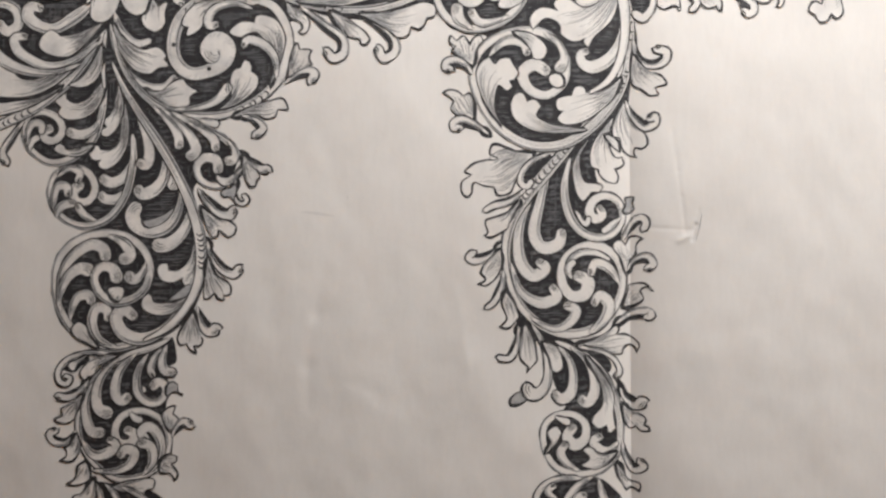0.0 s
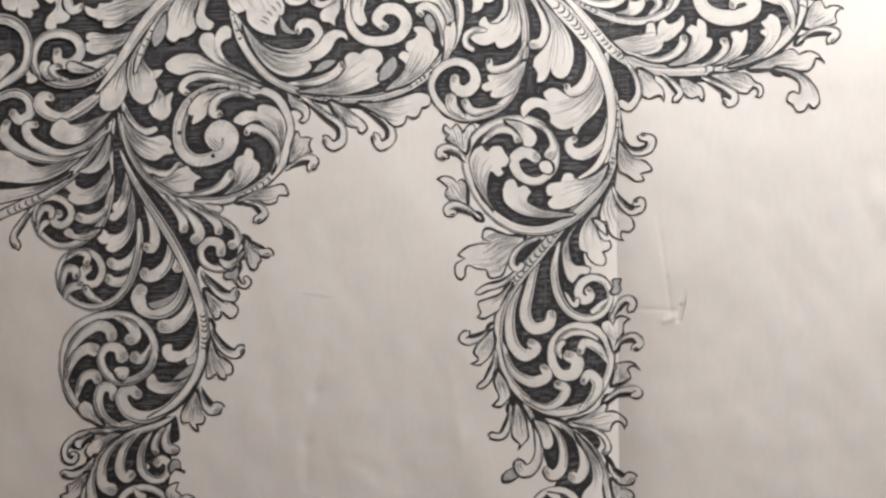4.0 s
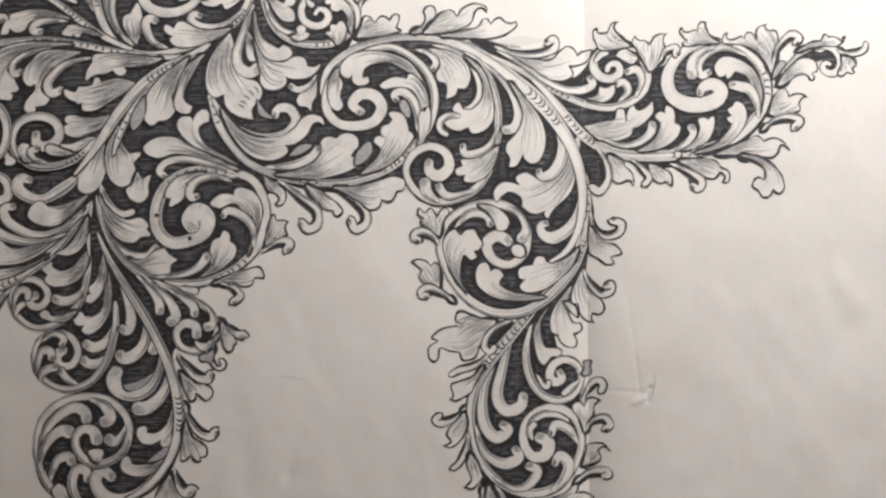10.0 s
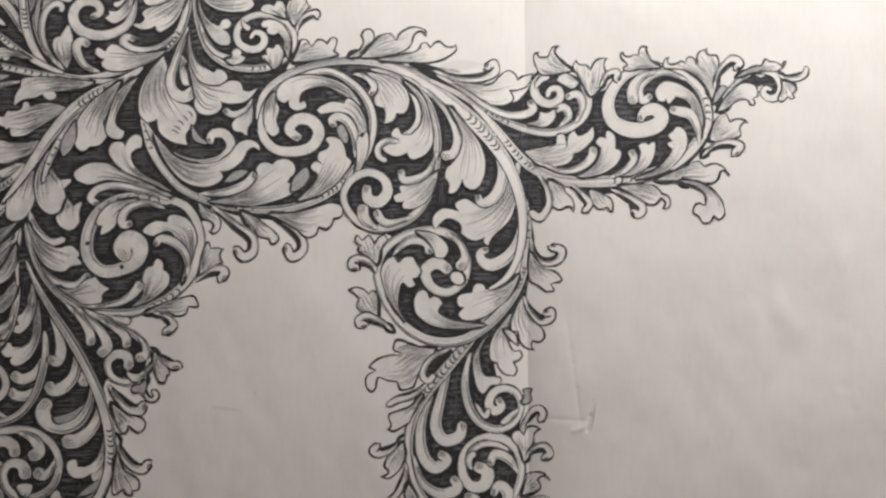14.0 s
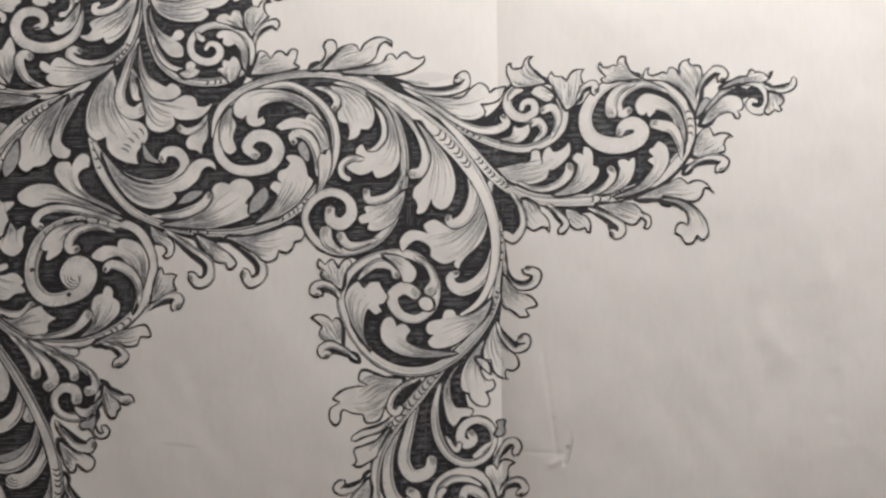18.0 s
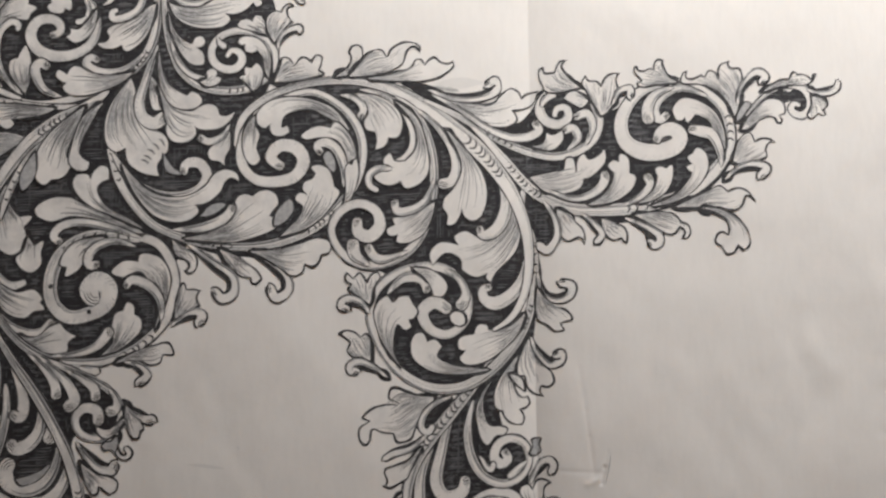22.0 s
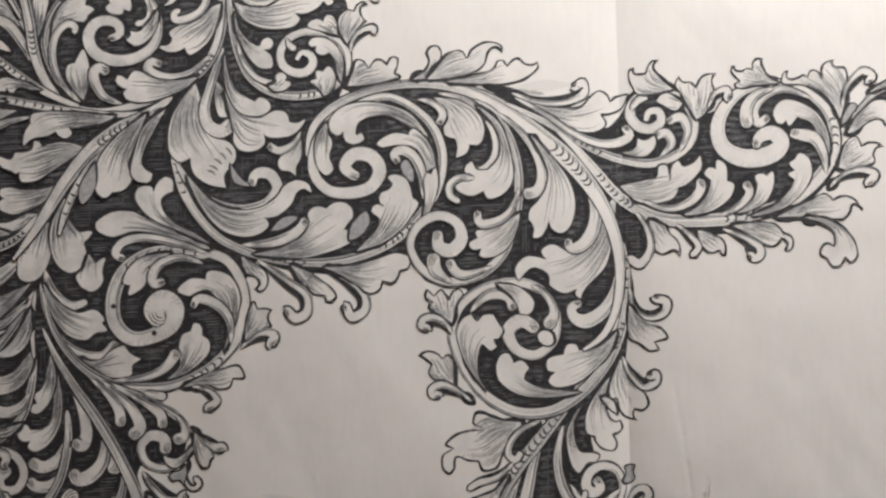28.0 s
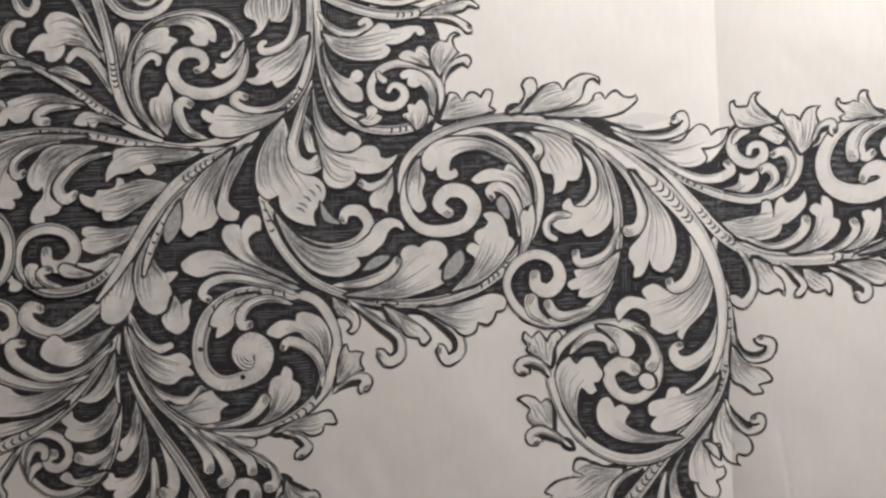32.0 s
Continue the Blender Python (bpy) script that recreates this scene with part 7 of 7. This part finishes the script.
stem([(-40.8, 70.0), (-44.6, 66.5), (-48.0, 65.6), (-51.1, 66.2), (-52.7, 67.7), (-52.0, 68.8), (-50.6, 68.4)], [0.5, 1.3, 1.6, 1.7, 1.7, 1.5, 1.2])
stem([(-65.4, 61.3), (-69.1, 64.8), (-71.4, 69.1), (-72.3, 73.3), (-71.1, 78.1), (-68.3, 81.9), (-64.2, 83.9), (-59.2, 84.5), (-54.6, 82.9), (-51.5, 79.6), (-50.6, 75.9), (-51.6, 72.1), (-54.8, 69.7), (-59.1, 69.2), (-62.7, 70.8), (-64.0, 73.8), (-62.7, 76.4), (-60.3, 77.0), (-58.3, 76.0), (-58.1, 74.3), (-59.5, 73.6)], [0.8, 1.1, 1.3, 1.3, 1.4, 1.4, 1.3, 1.1, 1.0, 1.2, 1.4, 1.7, 2.0, 2.2, 2.2, 2.2, 2.0, 1.9, 1.7, 1.5, 1.2])
stem([(-53.5, 81.7), (-52.4, 79.3), (-52.8, 77.0), (-54.5, 76.3)], [0.4, 0.8, 1.0, 1.1])
leaf([(-68.8, 80.9), (-64.5, 83.3), (-60.3, 83.9), (-57.4, 82.8), (-55.9, 80.7), (-56.1, 78.8), (-57.3, 79.3), (-57.6, 78.3), (-59.8, 78.4), (-60.7, 79.5), (-59.8, 80.4), (-60.7, 81.7), (-63.4, 82.3), (-66.5, 81.2)], veins=5, notches=[6, 10])
leaf([(-70.9, 74.9), (-69.9, 79.1), (-67.4, 81.4), (-64.7, 81.6), (-64.7, 80.1), (-63.0, 79.3), (-64.1, 78.2), (-64.8, 76.9), (-66.8, 77.1), (-69.2, 76.6)], veins=4, notches=[4, 6])
stem([(-66.8, 62.0), (-70.0, 66.9), (-70.8, 71.2), (-69.9, 74.8), (-67.8, 76.5), (-66.5, 75.8), (-66.6, 75.0)], [0.5, 1.1, 1.3, 1.3, 1.3, 1.2, 0.9])
leaf([(-64.9, 61.6), (-66.9, 64.0), (-68.1, 66.3), (-67.9, 68.3), (-66.5, 68.8), (-65.9, 70.1), (-65.0, 71.4), (-64.2, 69.8), (-63.8, 66.9), (-64.3, 63.4)], veins=5, notches=[4])
stem([(-57.6, 60.8), (-61.0, 62.2), (-62.6, 64.8), (-62.9, 66.9), (-61.8, 67.8), (-60.8, 67.2)], [0.5, 1.4, 1.8, 1.9, 1.9, 1.5])
leaf([(-73.6, 73.9), (-74.3, 78.0), (-74.4, 81.8), (-73.3, 82.8), (-71.8, 81.8), (-72.2, 78.4)], veins=5)
leaf([(-50.7, 78.8), (-51.2, 75.2), (-52.9, 72.9), (-55.0, 72.0), (-56.8, 73.2), (-55.9, 74.0), (-56.1, 74.9), (-54.4, 74.7), (-52.8, 76.1)], veins=4, notches=[4, 6])
leaf([(-75.7, 75.7), (-78.5, 80.3), (-81.1, 83.5), (-84.2, 85.0), (-86.4, 84.8), (-87.5, 82.9), (-86.7, 81.0), (-88.3, 80.8), (-89.7, 79.4), (-90.6, 77.3), (-89.1, 77.9), (-87.4, 77.6), (-87.1, 76.1), (-85.9, 75.7), (-84.5, 76.5), (-83.7, 78.0), (-83.9, 79.0), (-81.0, 78.5), (-77.9, 76.6)], veins=6, notches=[6, 9, 16])
stem([(-74.5, 68.9), (-76.9, 73.4), (-79.4, 76.6), (-81.5, 77.5), (-83.0, 76.0)], [0.6, 1.7, 1.8, 1.7, 1.0])
stem([(-83.7, 90.0), (-80.0, 84.1), (-77.4, 78.7), (-75.6, 74.8)], [0.8, 1.1, 1.1, 0.8])
stem([(-79.0, 90.4), (-76.5, 82.9), (-75.1, 76.5), (-74.3, 71.2), (-72.3, 65.9), (-68.5, 61.1)], [1.6, 1.8, 1.8, 1.8, 1.5, 0.8], ticks=(0.5, 0.62, 5))
stem([(-81.1, 85.1), (-79.0, 81.4), (-76.9, 77.8)], [0.3, 0.6, 0.3])
stem([(-76.9, 90.4), (-73.6, 85.2), (-69.1, 84.1), (-65.3, 85.9), (-63.9, 89.1)], [1.6, 1.8, 1.6, 1.5, 1.2])
stem([(-71.9, 89.3), (-70.7, 87.1), (-68.4, 86.4), (-66.0, 88.3)], [0.8, 1.0, 0.9, 0.7])
stem([(-92.9, 90.1), (-92.0, 86.0), (-90.4, 85.0), (-89.0, 86.3), (-89.3, 89.0)], [1.3, 1.7, 1.8, 1.4, 1.2])
stem([(-91.1, 76.6), (-93.9, 77.9), (-94.6, 80.6), (-93.2, 82.7), (-91.4, 82.8)], [0.4, 1.7, 2.0, 1.7, 1.0])
stem([(-98.5, 77.4), (-92.4, 76.0), (-87.2, 73.8), (-82.1, 70.5), (-76.9, 66.5), (-71.8, 63.1), (-66.1, 60.5)], [0.8, 1.0, 1.1, 1.3, 1.4, 1.2, 0.8], ticks=(0.5, 0.72, 8))
leaf([(-86.7, 74.1), (-83.6, 74.8), (-80.0, 72.9), (-78.8, 71.3), (-82.1, 72.4)], veins=4)
leaf([(-94.9, 75.3), (-92.9, 75.8), (-92.6, 73.9), (-95.4, 73.7)], veins=4)
leaf([(-89.3, 73.8), (-93.4, 73.5), (-98.0, 71.7), (-98.0, 72.9), (-94.4, 74.6)], veins=3)
leaf([(-80.0, 67.6), (-85.5, 69.6), (-90.2, 69.6), (-92.0, 69.1), (-94.3, 68.1), (-95.9, 63.9), (-93.9, 65.4), (-92.3, 64.4), (-90.5, 65.0), (-89.3, 67.0), (-86.2, 67.8)], veins=7, notches=[3, 5, 6])
stem([(-80.8, 67.0), (-85.4, 67.2), (-88.0, 66.3), (-88.6, 64.9), (-86.9, 64.6)], [0.4, 1.2, 1.7, 1.8, 1.4])
leaf([(-72.8, 63.6), (-77.1, 65.6), (-80.3, 66.1), (-81.9, 64.1), (-79.8, 63.6), (-79.2, 64.4), (-78.0, 63.3), (-77.4, 64.2), (-75.1, 64.1)], veins=5, notches=[4, 5, 6])
leaf([(-105.9, 71.6), (-98.4, 72.6), (-98.4, 69.0), (-98.7, 66.7), (-101.7, 64.8), (-105.6, 65.3)], veins=5)
hook([(-95.3, 73.0), (-97.7, 68.3), (-95.6, 67.4)], [0.6, 1.3, 1.4])
stem([(-105.3, 59.7), (-100.2, 61.1), (-93.8, 62.2), (-87.3, 62.7), (-80.8, 62.2), (-74.3, 60.9), (-67.8, 59.6), (-60.0, 58.7), (-52.2, 58.8)], [1.4, 1.4, 1.4, 1.4, 1.4, 1.4, 1.3, 1.0, 0.8], ticks=(0.32, 0.75, 14))
leaf([(-79.3, 61.7), (-86.0, 62.1), (-92.5, 61.6), (-97.0, 59.6), (-100.0, 57.9), (-103.8, 56.3), (-101.2, 55.2), (-98.2, 56.8), (-99.4, 54.3), (-99.2, 51.0), (-97.4, 50.2), (-95.9, 51.0), (-95.8, 49.3), (-93.0, 48.5), (-93.0, 50.3), (-91.2, 51.0), (-91.8, 52.3), (-92.8, 54.3), (-94.1, 55.4), (-92.1, 58.3), (-86.7, 60.5)], veins=11, notches=[3, 6, 10, 11, 13, 14, 16])
stem([(-84.4, 60.7), (-90.4, 59.0), (-92.8, 56.6), (-92.3, 54.6), (-91.0, 55.2)], [0.4, 1.0, 1.3, 1.6, 1.2])
leaf([(-77.4, 59.8), (-83.3, 60.2), (-86.6, 59.7), (-88.5, 57.6), (-90.0, 55.6), (-90.3, 53.7), (-89.5, 52.2), (-87.6, 52.6), (-87.4, 51.0), (-89.3, 48.4), (-89.6, 46.3), (-87.9, 45.6), (-87.3, 47.1), (-84.8, 47.7), (-84.1, 49.0), (-86.2, 51.0), (-85.7, 53.7), (-82.2, 57.1)], veins=10, notches=[3, 6, 7, 11, 12, 14])
stem([(-74.7, 58.5), (-80.4, 57.1), (-83.6, 54.3), (-84.7, 52.1), (-83.6, 50.2), (-81.7, 51.0)], [0.4, 1.3, 1.7, 1.9, 2.1, 1.4])
leaf([(-58.9, 58.3), (-66.5, 59.2), (-72.3, 59.4), (-74.6, 58.9), (-74.7, 57.3), (-75.9, 55.3), (-76.1, 53.0), (-74.1, 54.5), (-71.8, 54.8), (-70.0, 55.7), (-69.4, 54.8), (-68.1, 54.3), (-67.0, 55.2), (-67.7, 56.3), (-61.2, 57.2)], veins=8, notches=[4, 6, 9, 13])
leaf([(-64.3, 52.4), (-68.9, 53.5), (-72.7, 52.7), (-74.1, 53.8), (-74.6, 52.1), (-77.6, 51.7), (-78.4, 50.4), (-80.8, 51.0), (-80.3, 49.3), (-78.2, 48.3), (-76.7, 48.1), (-76.4, 46.3), (-73.8, 46.3), (-70.5, 48.3), (-67.2, 50.4)], veins=9, notches=[2, 3, 5, 9, 10])
leaf([(-70.1, 45.3), (-75.0, 44.3), (-78.9, 45.1), (-80.3, 44.8), (-79.5, 43.1), (-80.4, 41.0), (-78.1, 40.1), (-74.9, 41.0), (-71.6, 42.9)], veins=6, notches=[3, 4, 5])
leaf([(-73.3, 39.9), (-77.2, 37.1), (-80.5, 37.1), (-81.3, 38.5), (-78.6, 38.5), (-75.5, 40.0)], veins=4, notches=[3])
stem([(-48.1, 61.8), (-53.2, 58.4), (-58.3, 55.8), (-63.4, 51.8), (-67.9, 46.3), (-71.5, 40.5), (-74.7, 35.5), (-77.6, 31.6)], [1.0, 1.8, 2.5, 2.6, 2.3, 1.9, 1.3, 0.4], ticks=(0.22, 0.36, 6))
stem([(-57.2, 54.0), (-62.9, 49.5), (-66.6, 43.7), (-68.4, 39.2), (-69.2, 36.1)], [0.6, 1.2, 1.3, 1.2, 0.4], ticks=(0.55, 0.8, 4))
leaf([(-53.0, 58.6), (-55.3, 52.4), (-56.5, 49.1), (-55.6, 46.4), (-57.0, 44.4), (-59.4, 43.8), (-60.8, 42.8), (-62.2, 43.8), (-62.6, 47.1), (-61.7, 50.4), (-58.3, 54.6)], veins=9, notches=[3, 5])
leaf([(-49.3, 59.4), (-52.6, 53.8), (-53.9, 49.1), (-51.9, 47.2), (-52.4, 45.7), (-54.4, 45.7), (-55.8, 47.1), (-55.2, 51.1), (-53.2, 56.4)], veins=6, notches=[3, 5])
wash([(-62.7, 49.4), (-62.7, 44.5), (-65.0, 41.7), (-65.5, 44.5)])
stem([(-73.5, 39.5), (-77.7, 35.0), (-82.9, 33.3), (-87.4, 33.7), (-91.1, 36.3), (-92.1, 39.8), (-90.4, 43.6), (-86.6, 44.9), (-82.7, 43.6), (-81.5, 40.5), (-83.7, 38.0), (-86.3, 38.4), (-86.7, 40.7)], [0.8, 1.4, 1.7, 1.8, 1.5, 1.5, 1.7, 1.9, 1.9, 1.9, 2.3, 2.2, 1.7], ticks=(0.08, 0.16, 5))
leaf([(-89.0, 34.5), (-90.7, 37.1), (-89.9, 38.5), (-88.2, 38.3), (-88.2, 36.3), (-86.4, 34.5)], veins=3, notches=[3])
stem([(-83.9, 34.2), (-87.1, 35.3), (-87.8, 36.8), (-86.4, 37.3)], [0.5, 1.2, 1.5, 1.2])
leaf([(-78.3, 36.3), (-81.1, 35.8), (-83.7, 36.2), (-84.5, 37.2), (-83.1, 38.3), (-81.2, 37.6)], veins=3, notches=[3, 4])
leaf([(-93.2, 35.1), (-94.5, 36.3), (-93.3, 36.9), (-92.6, 35.9), (-91.0, 34.5), (-91.9, 33.6), (-93.3, 33.8)], veins=2, notches=[3, 5])
stem([(-104.7, 48.1), (-98.3, 48.1), (-94.9, 46.1), (-93.3, 42.4), (-94.0, 37.2), (-97.0, 34.5), (-102.0, 31.8)], [2.2, 2.3, 2.2, 1.8, 1.8, 1.8, 1.4])
leaf([(-102.2, 35.9), (-99.2, 39.8), (-97.3, 40.3), (-96.2, 38.5), (-97.7, 36.1), (-100.4, 33.5)], veins=4)
leaf([(-2.0, 64.5), (-0.0, 66.1), (0.9, 67.9), (0.5, 69.6), (1.3, 71.0), (2.8, 71.2), (3.7, 69.8), (3.2, 67.4), (1.4, 65.3)], veins=3, notches=[3])
leaf([(0.7, 64.5), (2.8, 67.0), (4.3, 69.1), (6.2, 70.3), (7.7, 70.0), (8.4, 68.7), (9.4, 70.4), (11.6, 71.7), (13.9, 71.8), (15.5, 70.7), (15.3, 69.4), (14.1, 70.6), (12.7, 69.7), (12.0, 67.3), (10.2, 65.9), (5.2, 64.8)], veins=5, notches=[5, 10])
leaf([(4.3, 64.0), (10.7, 65.3), (13.5, 66.7), (14.2, 68.1), (15.5, 68.2), (16.2, 67.1), (17.2, 68.2), (18.5, 68.5), (19.7, 67.5), (21.2, 67.3), (22.1, 68.0), (22.4, 66.6), (20.4, 64.8), (17.0, 63.6), (11.7, 63.5)], veins=5, notches=[5, 10])
leaf([(-43.3, 65.6), (-48.0, 65.0), (-51.6, 65.5), (-54.2, 66.9), (-55.4, 66.9), (-56.5, 65.3), (-58.3, 66.2), (-58.7, 65.1), (-57.5, 63.9), (-56.5, 63.6), (-57.3, 62.7), (-56.3, 61.4), (-53.2, 61.0), (-49.1, 62.1), (-45.4, 63.8)], veins=5, notches=[5, 9])
dot(-59.2, 22.3, 0.45)
dot(-51.6, 17.1, 0.45)
# Dark tick: the shadow inside a crease, painted as a thin grey stroke.
smudge([(52.7, -13.6), (52.2, -16.5), (51.4, -19.6)], 0.22, RUBBED_AND_SHADOW)
smudge([(-32.0, -13.4), (-28.4, -13.8), (-24.7, -14.4)], 0.64)
smudge([(-22.2, -9.9), (-22.0, -10.9)], 0.51)
wash([(81.3, 54.3), (81.9, 56.8), (83.2, 58.7), (84.6, 58.5), (84.6, 57.4), (83.0, 55.6)])
wash([(-65.3, -15.4), (-64.2, -16.5), (-62.0, -16.1), (-60.1, -14.8), (-58.8, -12.7), (-60.8, -14.0), (-63.2, -14.9)])
wash([(-59.5, -32.0), (-57.3, -30.0), (-54.9, -28.6), (-55.8, -30.8)])
leaf([(-76.7, -43.6), (-79.1, -44.3), (-80.4, -45.0), (-80.3, -46.1), (-79.3, -46.6), (-78.7, -45.3)], veins=3, notches=[])
leaf([(-74.5, -41.7), (-76.7, -40.9), (-79.0, -39.9), (-80.0, -38.0), (-79.4, -37.1), (-78.5, -36.5), (-77.1, -37.3), (-76.4, -39.0)], veins=3, notches=[5])
dot(62.0, 30.6, 0.75)
smudge([(18.3, 62.7), (23.3, 63.0), (28.3, 63.2)], 2.4)
smudge([(18.3, 62.3), (20.8, 61.9), (23.3, 61.3)], 1.1, RUBBED_AND_SHADOW)
hatch_grounds()
